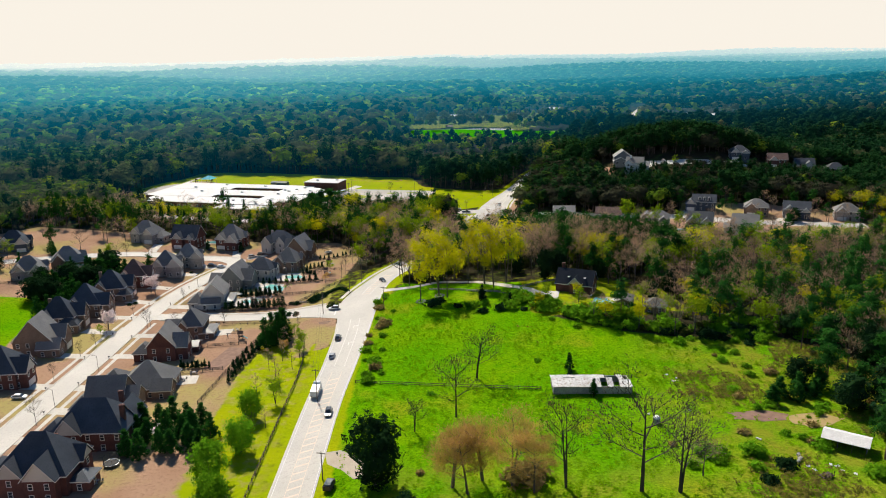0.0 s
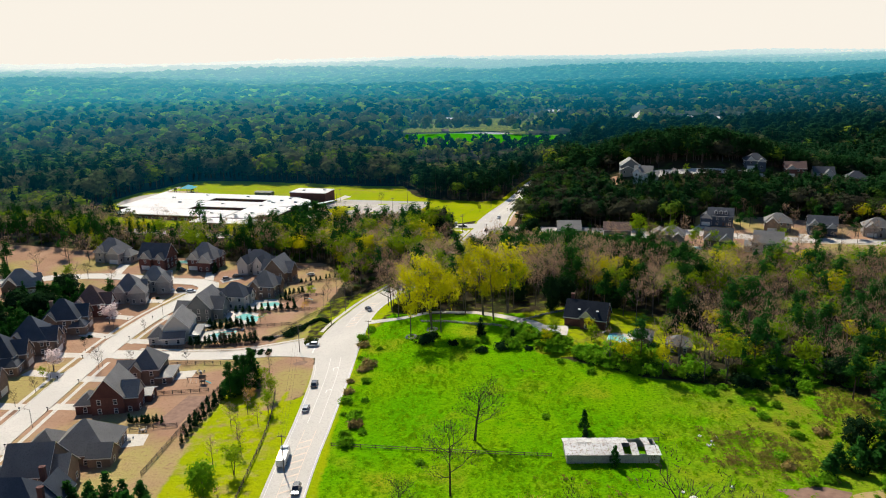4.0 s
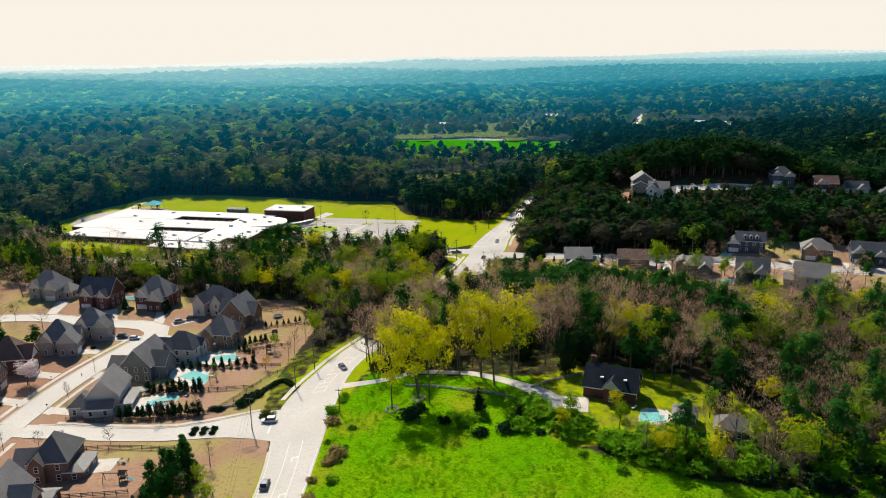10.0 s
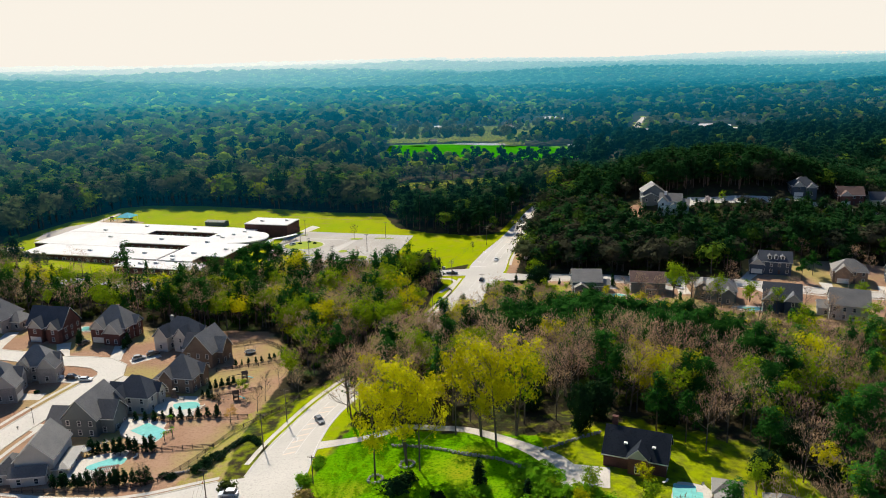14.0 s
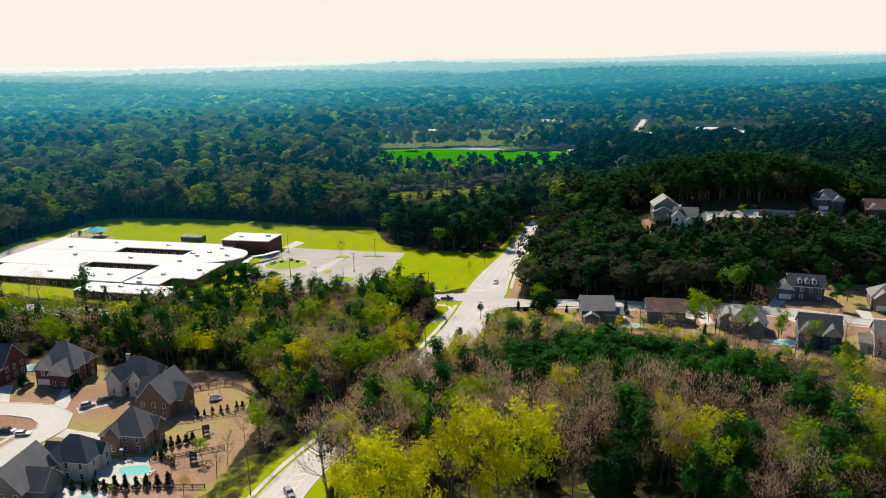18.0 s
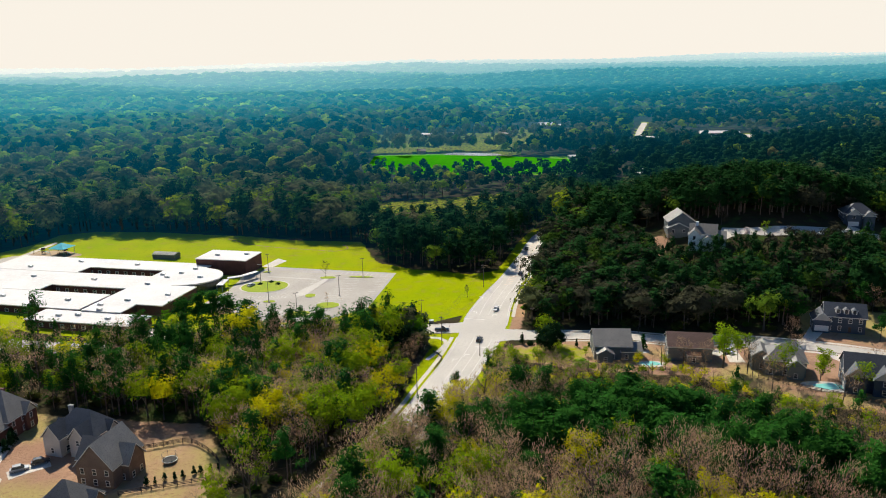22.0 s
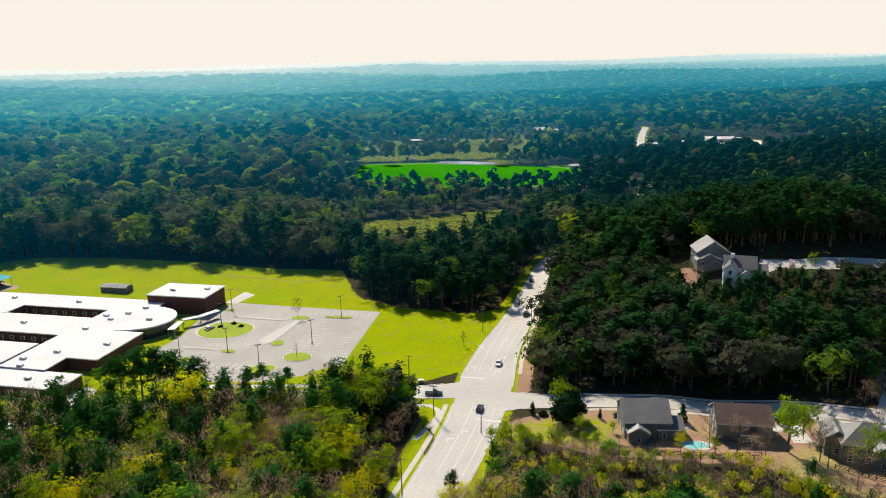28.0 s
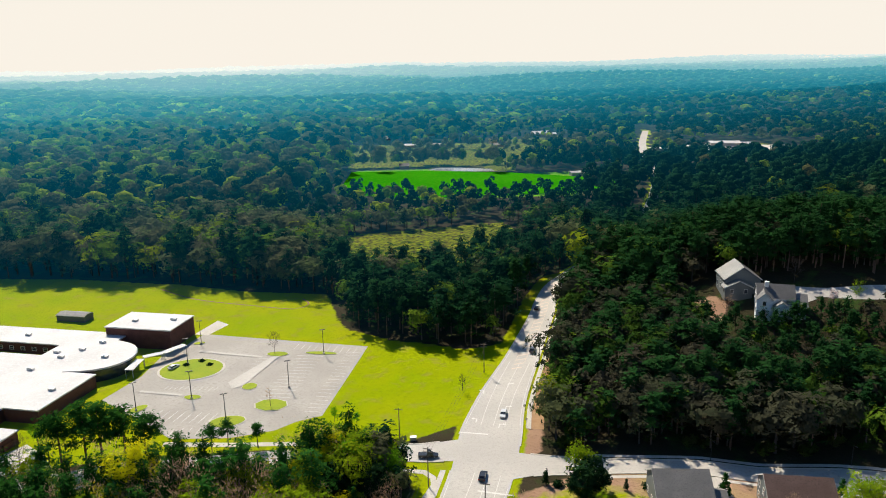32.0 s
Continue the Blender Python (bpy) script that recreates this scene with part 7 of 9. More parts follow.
# meadow shrubs and road edge thicket
shrub_rnd = random.Random(11)
for k in range(190):
    if k < 22:
        x, y, kind, h = shrub_rnd.uniform(-29, -21), shrub_rnd.uniform(225, 318), shrub_rnd.choice(["shrub", "shrub", "shrub", "strawshrub"]), shrub_rnd.uniform(1.2, 3.4)
    elif k < 66:
        x, y = shrub_rnd.uniform(80, 148), shrub_rnd.uniform(165, 262)
        kind, h = shrub_rnd.choice(["shrub", "strawshrub", "shrub"]), shrub_rnd.uniform(0.8, 2.6)
    elif k < 101:
        t = shrub_rnd.random()
        x, y = -5 + 130 * t, 300 - 45 * min(1, t * 1.8) + shrub_rnd.uniform(-5, 9)
        kind, h = shrub_rnd.choice(["shrub", "shrub", "darkshrub"]), shrub_rnd.uniform(1.5, 4.0)
    elif k < 181:
        t = shrub_rnd.random()
        x, y = 24 + 110 * t, 286 - 30 * min(1, t * 2.2) + shrub_rnd.uniform(0, 15)
        kind, h = shrub_rnd.choice(["shrub", "shrub", "shrub", "green", "fresh"] if t < 0.5 else ["shrub", "shrub", "darkshrub", "green"]), shrub_rnd.uniform(2.8, 6.0)
    else:
        x, y = shrub_rnd.uniform(-20, 130), shrub_rnd.uniform(150, 255)
        kind, h = shrub_rnd.choice(["shrub", "strawshrub"]), shrub_rnd.uniform(0.6, 1.8)
    tree(kind, x, y, h, shrub_rnd.uniform(1.0, 1.6))


# ---- woods ----
PINE_BELT = [(13, 382), (20, 389), (40, 392), (65, 403), (84, 395), (97, 382), (106, 366), (115, 347), (104, 345), (90, 355), (72, 360), (57, 366), (38, 373)]
BANK = [(-66, 312), (-44, 308), (-40, 325), (-28, 350), (-16, 372), (-24, 380), (-36, 368), (-48, 364), (-56, 352), (-62, 330)]
OPEN = [DRIVE_GLADE, BANK, WESTVERGE, FIELD, KNOLL, HOOD, LAWN, EASTYARDS, EASTYARDS2, HILLTOP, GREENFAR, SMALLFIELD, FARMLAND, FARCLEAR, FARROOFS]


def open_land(x, y):
    d = np.full(np.shape(x), -1e9)
    for p in OPEN:
        d = np.maximum(d, inside(p, x, y))
    for line, w in ((MAIN_ROAD[:24], 11), (MAIN_ROAD[15:21], 17), (MAIN_ROAD[23:28], -5), (MAIN_ROAD[28:], 17), (EAST_STREET, 8), (SCHOOL_ROAD, 7), (HILL_ROAD, 8)):
        d = np.maximum(d, w / 2 + 4.0 - along([p[:2] for p in line], x, y))
    return d


def spread(rng, y0, y1, step):
    ys = np.arange(y0, y1, step)
    X, Y = [], []
    for y in ys:
        wd = 0.60 * (y + 80) + 25
        xs = np.arange(-wd, wd + 60, step)
        X.append(xs + rng.uniform(-0.42, 0.42, len(xs)) * step)
        Y.append(np.full(len(xs), y) + rng.uniform(-0.42, 0.42, len(xs)) * step)
    X, Y = np.concatenate(X), np.concatenate(Y)
    k = open_land(X, Y) < -1.5
    return X[k], Y[k]


def patchy(x, y, s, ph):
    return 0.5 + 0.25 * (np.sin(x / s + ph) * np.cos(y / s * 1.3 - ph) + np.sin((x + y) / s * 0.61 + 2 * ph) * np.cos((x - 0.6 * y) / s * 0.8 + ph))


def choose(rng, x, y):
    """Kind of tree by place: 0 pine, 1 bud, 2 fresh, 3 yellow."""
    n = len(x)
    pine, bud, fresh, yel = (np.full(n, v) for v in (0.34, 0.39, 0.17, 0.10))
    west = (x < -10) & (y < 500)
    east = (x > 62) & (y > 486) & (y < 800)
    mid = (x > -45) & (x < 260) & (y < 470)
    belt = inside(PINE_BELT, x, y) > 0
    grove = (x > -30) & (x < 75) & (y > 570) & (y < 720)
    for where, p, b, f, l in ((west, 0.32, 0.48, 0.15, 0.05), ((x < -10) & (y > 432) & (y < 512), 0.48, 0.38, 0.11, 0.03), ((x > -80) & (x < -10) & (y > 395) & (y < 448), 0.26, 0.34, 0.30, 0.10), (east, 0.74, 0.19, 0.05, 0.02), ((x > 62) & (x < 118) & (y > 486) & (y < 575), 0.46, 0.42, 0.09, 0.03), ((x > 110) & (y > 600) & (y < 1080), 0.86, 0.09, 0.03, 0.02), (mid, 0.13, 0.69, 0.10, 0.08), (mid & (x > 104), 0.26, 0.56, 0.13, 0.05), (belt, 0.92, 0.06, 0.02, 0.0), (grove, 0.86, 0.08, 0.06, 0.0), ((x > -45) & (x < np.interp(y, [p[1] for p in MAIN_ROAD], [p[0] for p in MAIN_ROAD])) & (y > 355) & (y < 440), 0.22, 0.36, 0.32, 0.10)):
        pine, bud, fresh, yel = (np.where(where, q, o) for q, o in ((p, pine), (b, bud), (f, fresh), (l, yel)))
    far = y > 770
    # fewer dark far pines towards the left, to make that side brighter
    brighter_left = np.clip(0.85 - x / 420.0, 0.16, 1.6)
    pine = pine * np.where(east | belt, 1.0, 0.3 + 1.4 * patchy(x, y, 37, 0.4)) * np.where(far, (0.1 + 3.4 * patchy(x, 1.7 * y, 130, 1.9) ** 2) / brighter_left, 1.0)
    fresh = fresh * (0.3 + 1.4 * patchy(x, y, 29, 2.1))
    yel = yel * (0.2 + 1.6 * patchy(x, y, 53, 4.0))
    P = np.stack([pine, bud, fresh, yel], 1)
    P = np.cumsum(P / P.sum(1)[:, None], 1)
    return (rng.random(n)[:, None] > P).sum(1)


def stature(x, y):
    """Trees stand lower behind the eastern gardens and beside the road before the crossing."""
    low = (inside(EASTYARDS, x, y) > np.where(x < 130, -42, -24)) & (y < 470)
    road = (along([p[:2] for p in MAIN_ROAD[9:16]], x, y) < 24) & (y > 418)
    slope = inside(BUFFER, x, y) > 0
    north = (y > 585) & ~slope & (x < 110)
    east = (x > 70) & (y > 490)
    glade = ((x > -45) & (x < 95) & (y > 575) & (y < 735)) | ((x > -70) & (x < 240) & (y > 735) & (y < 1000))
    tall = (x > 140) & (y > 770) & (y < 985)
    front = (x > -100) & (x < -20) & (y > 478) & (y < 512)
    low = low | front
    return np.where(tall, 1.3, np.where(low, 0.5, np.where(road, 0.6, np.where(slope, 0.58, np.where(glade & (y > 735), 0.86, np.where(glade, 1.12, np.where(north, 1.35, np.where(east, 1.0, 1.0))))))))


WOOD = [("pine", "pine", M_PINE, M_PINEBARK, 16.5), ("bare", "bud", M_BUD, M_BARK, 15.0), ("broad", "fresh", M_FRESH, M_BARK, 15.0), ("broad", "yellow", M_YELLOW, M_BARK, 14.0)]


def grow(rng, x, y, kinds, n, size, label, lod=1, tall=1.0, mats=None, name="woods_", cat="woods"):
    """Many trees of the woods in one mesh for each kind."""
    for k, (sp, nm, leaf, bark, h) in enumerate(WOOD):
        sel = np.where(kinds == k)[0]
        if not len(sel):
            continue
        leaf = mats[k] if mats else leaf
        tm = [make_tree(900 + 31 * k + v, sp, n if sp != "bare" else int(n * 1.4), size * (1.2 if sp == "bare" else 1), lod) for v in range(5)]
        A, B, T = [], [], []
        zs = land(x[sel], y[sel])
        for v in range(5):
            s2, z2 = sel[v::5], zs[v::5]
            m = len(s2)
            if not m:
                continue
            sc = h / (19.0 if sp == "pine" else 17.0) * rng.uniform(0.72, 1.22, m) * tall * stature(x[s2], y[s2])
            wd = sc * rng.uniform(0.9, 1.3, m) * (1.25 if lod > 1 else 1.0)
            a = rng.random(m) * 6.283
            c, s = np.cos(a), np.sin(a)
            for q, out in zip(tm[v], (A, B)):
                X = q[None, :, :, 0] * wd[:, None, None]
                Y = q[None, :, :, 1] * wd[:, None, None]
                o = np.stack([X * c[:, None, None] - Y * s[:, None, None] + x[s2][:, None, None], X * s[:, None, None] + Y * c[:, None, None] + y[s2][:, None, None], q[None, :, :, 2] * sc[:, None, None] + z2[:, None, None]], -1)
                out.append(o.reshape(-1, q.shape[1], 3))
            T.append(np.repeat(np.clip(rng.normal(0.5, 0.35, m), 0, 1), len(tm[v][1])))
        me = tree_mesh(name + nm, np.concatenate(A) if lod < 3 else np.zeros((0, 4, 3)), np.concatenate(B), np.concatenate(T), [leaf, bark])
        tagged(new(name + nm, me), label.replace("KIND", {"pine": "dark pine", "bud": "bare budding hardwood", "fresh": "fresh green hardwood", "yellow": "yellow-green hardwood"}[nm]), cat, kind="stuff")


# leaves of the far woods, with the haze painted in
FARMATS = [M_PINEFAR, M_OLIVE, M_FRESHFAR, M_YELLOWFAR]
wood_rng = np.random.default_rng(3)
wx_, wy_ = spread(wood_rng, 125, 620, 6.4)
exx, exy = wood_rng.uniform(66, 330, 2600), wood_rng.uniform(488, 640, 2600)
ek = (open_land(exx, exy) < -1.5) & (wood_rng.random(2600) < 0.5)
wx_, wy_ = np.concatenate([wx_, exx[ek]]), np.concatenate([wy_, exy[ek]])
# thickets between the taller trees of the near woods
for x0, x1, y0, y1, n in ((-112, 12, 400, 498, 620), (-30, 190, 330, 450, 330)):
    ax_, ay_ = wood_rng.uniform(x0, x1, n), wood_rng.uniform(y0, y1, n)
    ak = open_land(ax_, ay_) < -1.5
    wx_, wy_ = np.concatenate([wx_, ax_[ak]]), np.concatenate([wy_, ay_[ak]])
# a belt of pines across the knoll
px_, py_ = wood_rng.uniform(13, 116, 420), wood_rng.uniform(344, 404, 420)
pk_ = inside(PINE_BELT, px_, py_) > 0
wx_, wy_ = np.concatenate([wx_, px_[pk_]]), np.concatenate([wy_, py_[pk_]])
wk_ = choose(wood_rng, wx_, wy_)
# the trees nearest to the flight stand as things of their own
close = (wx_ > -40) & (wx_ < 125) & (wy_ > 318) & (wy_ < 420) & (wood_rng.random(len(wx_)) < 0.5)
for x, y, k in zip(wx_[close], wy_[close], wk_[close]):
    tree(("pine", "bud", "fresh", "yellow")[k], float(x), float(y), (17, 16, 15.5, 15)[k] * tree_rnd.uniform(0.78, 1.22) * (1.18 if y < 366 else 1.0) * float(stature(x, y)), tree_rnd.uniform(0.85, 1.2))
mid_ = ~close & ((wy_ < 470) & (wx_ > -45))
grow(wood_rng, wx_[mid_], wy_[mid_], wk_[mid_], 200, 0.76, "KIND trees of the surrounding woods")
rest_ = ~close & ~mid_ & (wy_ < 512) & (wx_ < 0) & (wx_ > -270)
grow(wood_rng, wx_[rest_], wy_[rest_], wk_[rest_], 260, 0.55, "KIND trees of the woods behind the estate", mats=[M_PINE, M_BUD, M_FRESH, M_YELLOW])
rest_ = ~close & ~mid_ & ~rest_
hill_ = rest_ & (wx_ > 55)
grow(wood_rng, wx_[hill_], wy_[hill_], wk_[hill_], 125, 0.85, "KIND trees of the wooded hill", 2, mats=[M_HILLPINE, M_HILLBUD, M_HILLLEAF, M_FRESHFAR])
rest_ = rest_ & ~hill_
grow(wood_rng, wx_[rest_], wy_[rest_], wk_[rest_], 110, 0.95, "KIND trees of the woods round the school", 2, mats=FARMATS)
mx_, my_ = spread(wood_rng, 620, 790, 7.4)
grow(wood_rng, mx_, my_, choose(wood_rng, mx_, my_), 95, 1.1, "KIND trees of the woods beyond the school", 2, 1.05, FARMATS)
# low brush between the pine belt and the eastern gardens
bx_, by_ = wood_rng.uniform(16, 150, 1500), wood_rng.uniform(388, 462, 1500)
kb_ = (open_land(bx_, by_) < -0.5) & (stature(bx_, by_) < 0.7)
bx_, by_ = bx_[kb_], by_[kb_]
grow(wood_rng, bx_, by_, wood_rng.choice([1, 1, 1, 2, 3], len(bx_)), 90, 0.9, "low KIND brush behind the eastern gardens", 1, 0.6, [M_PINE, M_BUD, M_FRESH, M_YELLOW], "brush_", "brush")
# undergrowth along the wood floor
ux_, uy_ = spread(wood_rng, 255, 520, 8.8)
uq = make_tree(77, "shrub", 44, 0.45)[1]
um = len(ux_)
ua = wood_rng.uniform(0.9, 2.9, um)
uo = uq[None] * ua[:, None, None, None] + np.stack([ux_, uy_, land(ux_, uy_)], 1)[:, None, None, :]
tagged(new("undergrowth", tree_mesh("undergrowth", np.zeros((0, 4, 3)), uo.reshape(-1, 3, 3), np.repeat(wood_rng.random(um), len(uq)), [M_UNDER])), "low green undergrowth beneath the trees", "undergrowth", kind="stuff")
# brambles and dry weeds on the rough side of the meadow
jx_, jy_ = wood_rng.uniform(20, 148, 9000), wood_rng.uniform(140, 268, 9000)
keep = (inside(FIELD, jx_, jy_) > 1) & (patchy(jx_, jy_, 11, 0.3) + 0.004 * (jx_ - 90) + wood_rng.normal(0, 0.12, len(jx_)) > 0.74)
jx_, jy_ = jx_[keep], jy_[keep]
jq = leaves(np.random.default_rng(18), np.array([[0, 0, 0.35]]), 14, (0.55, 0.55, 0.22), 0.36, 0.6)
js_ = wood_rng.uniform(0.5, 1.5, len(jx_))
jo_ = jq[None] * js_[:, None, None, None] + np.stack([jx_, jy_, land(jx_, jy_)], 1)[:, None, None, :]
tagged(new("brambles", tree_mesh("brambles", np.zeros((0, 4, 3)), jo_.reshape(-1, 3, 3), np.repeat(wood_rng.random(len(jx_)), len(jq)), [M_BRAMBLE])), "low tangles of dry brambles and weeds", "brambles", kind="stuff")
# tufts of grass and weeds in the meadow
tx_, ty_ = wood_rng.uniform(-30, 150, 18000), wood_rng.uniform(120, 330, 18000)
keep = (inside(FIELD, tx_, ty_) > 1) & (patchy(tx_, ty_, 9, 1.7) + wood_rng.normal(0, 0.25, len(tx_)) > 0.52)
tx_, ty_ = tx_[keep], ty_[keep]
tq = leaves(np.random.default_rng(8), np.array([[0, 0, 0.16]]), 6, (0.30, 0.30, 0.06), 0.30, 4.0)
ts_ = wood_rng.uniform(0.5, 1.3, len(tx_))
to_ = tq[None] * ts_[:, None, None, None] + np.stack([tx_, ty_, land(tx_, ty_)], 1)[:, None, None, :]
tagged(new("grass_tufts", tree_mesh("grass_tufts", np.zeros((0, 4, 3)), to_.reshape(-1, 3, 3), np.repeat(wood_rng.random(len(tx_)), len(tq)), [M_TUFT])), "thick tufts of bright green meadow grass", "grass", kind="stuff")


# ---- distance ----
def ball(sub):
    bm = bmesh.new()
    bmesh.ops.create_icosphere(bm, subdivisions=sub, radius=1.0)
    bm.verts.ensure_lookup_table()
    v = np.array([list(p.co) for p in bm.verts])
    f = np.array([[p.index for p in q.verts] for q in bm.faces])
    bm.free()
    return v, f


BALL = ball(1)


def lump_crown(seed, species, lumps):
    """A far crown out of uneven rounded lumps: places and triangles. The undersides are left open."""
    rng = np.random.default_rng(seed)
    V, F, n = [], [], 0
    for k in range(lumps):
        t = (k + 0.5) / lumps
        a = k * 2.4 + rng.random() * 1.2
        if species == "pine":
            c = np.array([0.7 * math.cos(a), 0.7 * math.sin(a), 19 * (0.52 + 0.38 * t)]) if lumps > 1 else np.array([0, 0, 12.0])
            r = np.array([1, 1, 1.15]) * (3.1 - 1.7 * t if lumps > 1 else 3.4)
        else:
            o = 0 if lumps == 1 else 2.7 * (1 - 0.75 * t)
            c = np.array([o * math.cos(a), o * math.sin(a), 17 * (0.46 + 0.32 * t)])
            r = np.array([1, 1, 1.1]) * (4.8 if lumps == 1 else 2.9 - 0.5 * rng.random())
        v = BALL[0] * (1 + 0.16 * rng.normal(size=(len(BALL[0]), 1))) * r + c
        keep = BALL[0][BALL[1]].mean(1)[:, 2] > -0.42
        V.append(v)
        F.append(BALL[1][keep] + n)
        n += len(v)
    return np.concatenate(V), np.concatenate(F)


def grow_far(rng, x, y, kinds, lumps, label, tall, mats, name, cat, wide=1.0):
    """Many far trees in one mesh for each kind."""
    for k, (sp, nm, leaf, bark, h) in enumerate(WOOD):
        sel = np.where(kinds == k)[0]
        V, F, T, n = [], [], [], 0
        for v in range(6):
            s2 = sel[v::6]
            m = len(s2)
            if not m:
                continue
            q, f = lump_crown(500 + 41 * k + v, sp, max(1, lumps - 2) if sp == "pine" else lumps)
            sc = h / (19.0 if sp == "pine" else 17.0) * rng.uniform(0.68, 1.28, m) * tall * stature(x[s2], y[s2])
            wd = sc * rng.uniform(0.9, 1.35, m) * wide
            a = rng.random(m) * 6.283
            c, s = np.cos(a)[:, None] * wd[:, None], np.sin(a)[:, None] * wd[:, None]
            z = land(x[s2], y[s2])
            V.append(np.stack([q[None, :, 0] * c - q[None, :, 1] * s + x[s2][:, None], q[None, :, 0] * s + q[None, :, 1] * c + y[s2][:, None], q[None, :, 2] * sc[:, None] + z[:, None]], -1).reshape(-1, 3))
            F.append((f[None] + n + (np.arange(m) * len(q))[:, None, None]).reshape(-1, 3))
            T.append(np.repeat(np.clip(rng.normal(0.5, 0.35, m), 0, 1), len(q)))
            n += m * len(q)
        if not n:
            continue
        V, F = np.concatenate(V).astype(np.float32), np.concatenate(F).astype(np.int32)
        me = bpy.data.meshes.new(name + nm)
        me.vertices.add(len(V))
        me.vertices.foreach_set("co", V.ravel())
        me.loops.add(F.size)
        me.loops.foreach_set("vertex_index", F.ravel())
        me.polygons.add(len(F))
        me.polygons.foreach_set("loop_start", np.arange(0, F.size, 3, dtype=np.int32))
        me.update(calc_edges=True)
        me.shade_smooth()
        me.attributes.new("tint", "FLOAT", "POINT").data.foreach_set("value", np.concatenate(T).astype(np.float32))
        me.materials.append(mats[k])
        tagged(new(name + nm, me), label.replace("KIND", {"pine": "dark pine", "bud": "bare budding hardwood", "fresh": "fresh green hardwood", "yellow": "yellow-green hardwood"}[nm]), cat, kind="stuff")


def far_hills(name, r0, r1, rows, cols, mat, label, lift):
    """The closed canopy of woods far off, as rolling ground between the crowns."""
    rr = r0 * (r1 / r0) ** np.linspace(0, 1, rows)
    aa = np.radians(np.linspace(-46, 46, cols))
    Rr_, A_ = np.meshgrid(rr, aa, indexing="ij")
    X, Y = Rr_ * np.sin(A_), 150 + Rr_ * np.cos(A_)
    Zz = land(X, Y) + lift
    Zz[0] -= 30
    idx = np.arange(rows * cols).reshape(rows, cols)
    f = np.stack([idx[:-1, :-1], idx[1:, :-1], idx[1:, 1:], idx[:-1, 1:]], -1).reshape(-1, 4)
    me = bpy.data.meshes.new(name)
    me.vertices.add(X.size)
    me.vertices.foreach_set("co", np.stack([X, Y, Zz], -1).astype(np.float32).ravel())
    me.loops.add(f.size)
    me.loops.foreach_set("vertex_index", f.ravel().astype(np.int32))
    me.polygons.add(len(f))
    me.polygons.foreach_set("loop_start", np.arange(0, f.size, 4, dtype=np.int32))
    me.update(calc_edges=True)
    me.materials.append(mat)
    return tagged(new(name, me), label, "backdrop", kind="structure")


# far crowns give off painted haze; their leaf colours are muted to match
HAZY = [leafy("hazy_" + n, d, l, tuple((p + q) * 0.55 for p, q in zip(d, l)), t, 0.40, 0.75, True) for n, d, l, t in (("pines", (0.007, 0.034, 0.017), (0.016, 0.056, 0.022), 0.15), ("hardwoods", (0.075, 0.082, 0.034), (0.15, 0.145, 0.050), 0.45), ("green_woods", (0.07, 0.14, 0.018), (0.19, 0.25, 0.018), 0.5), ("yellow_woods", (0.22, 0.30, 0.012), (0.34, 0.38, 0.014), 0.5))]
PALE = [leafy("far_hazy_" + n, d, l, tuple((p + q) * 0.5 for p, q in zip(d, l)), 0.2, glow=True) for n, d, l in (("pines", (0.010, 0.040, 0.018), (0.020, 0.060, 0.024)), ("hardwoods", (0.040, 0.058, 0.026), (0.075, 0.085, 0.035)), ("green_woods", (0.045, 0.09, 0.020), (0.09, 0.13, 0.025)), ("yellow_woods", (0.09, 0.14, 0.02), (0.13, 0.17, 0.025)))]
ox_, oy_ = wood_rng.uniform(-60, 235, 160), wood_rng.uniform(1230, 1370, 160)
ko = (inside(FARMLAND, ox_, oy_) > 4) & (inside(POND, ox_, oy_) < -6)
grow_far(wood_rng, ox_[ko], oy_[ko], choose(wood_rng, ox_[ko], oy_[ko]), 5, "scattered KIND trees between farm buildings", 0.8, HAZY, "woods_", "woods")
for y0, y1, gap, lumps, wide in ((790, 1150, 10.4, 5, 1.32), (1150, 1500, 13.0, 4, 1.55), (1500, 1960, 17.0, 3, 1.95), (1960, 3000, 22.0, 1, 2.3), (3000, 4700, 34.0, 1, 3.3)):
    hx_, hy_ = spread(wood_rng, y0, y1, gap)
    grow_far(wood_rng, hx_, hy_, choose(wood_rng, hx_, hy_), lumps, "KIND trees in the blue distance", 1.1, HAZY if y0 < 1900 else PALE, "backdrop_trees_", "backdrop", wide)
# canopy between the crowns, with haze painted on as emission
WOODS = leafy("hazy_woods", (0.014, 0.040, 0.016), (0.03, 0.06, 0.02), (0.02, 0.05, 0.018), 0.0, glow=True)
far_hills("backdrop_woods", 1950, 3000, 50, 160, WOODS, "distant woods painted blue-green with glowing haze", 5)
far_hills("backdrop_ridge", 2950, 4850, 60, 160, WOODS, "horizon ridge painted palest blue with glowing haze", 8)


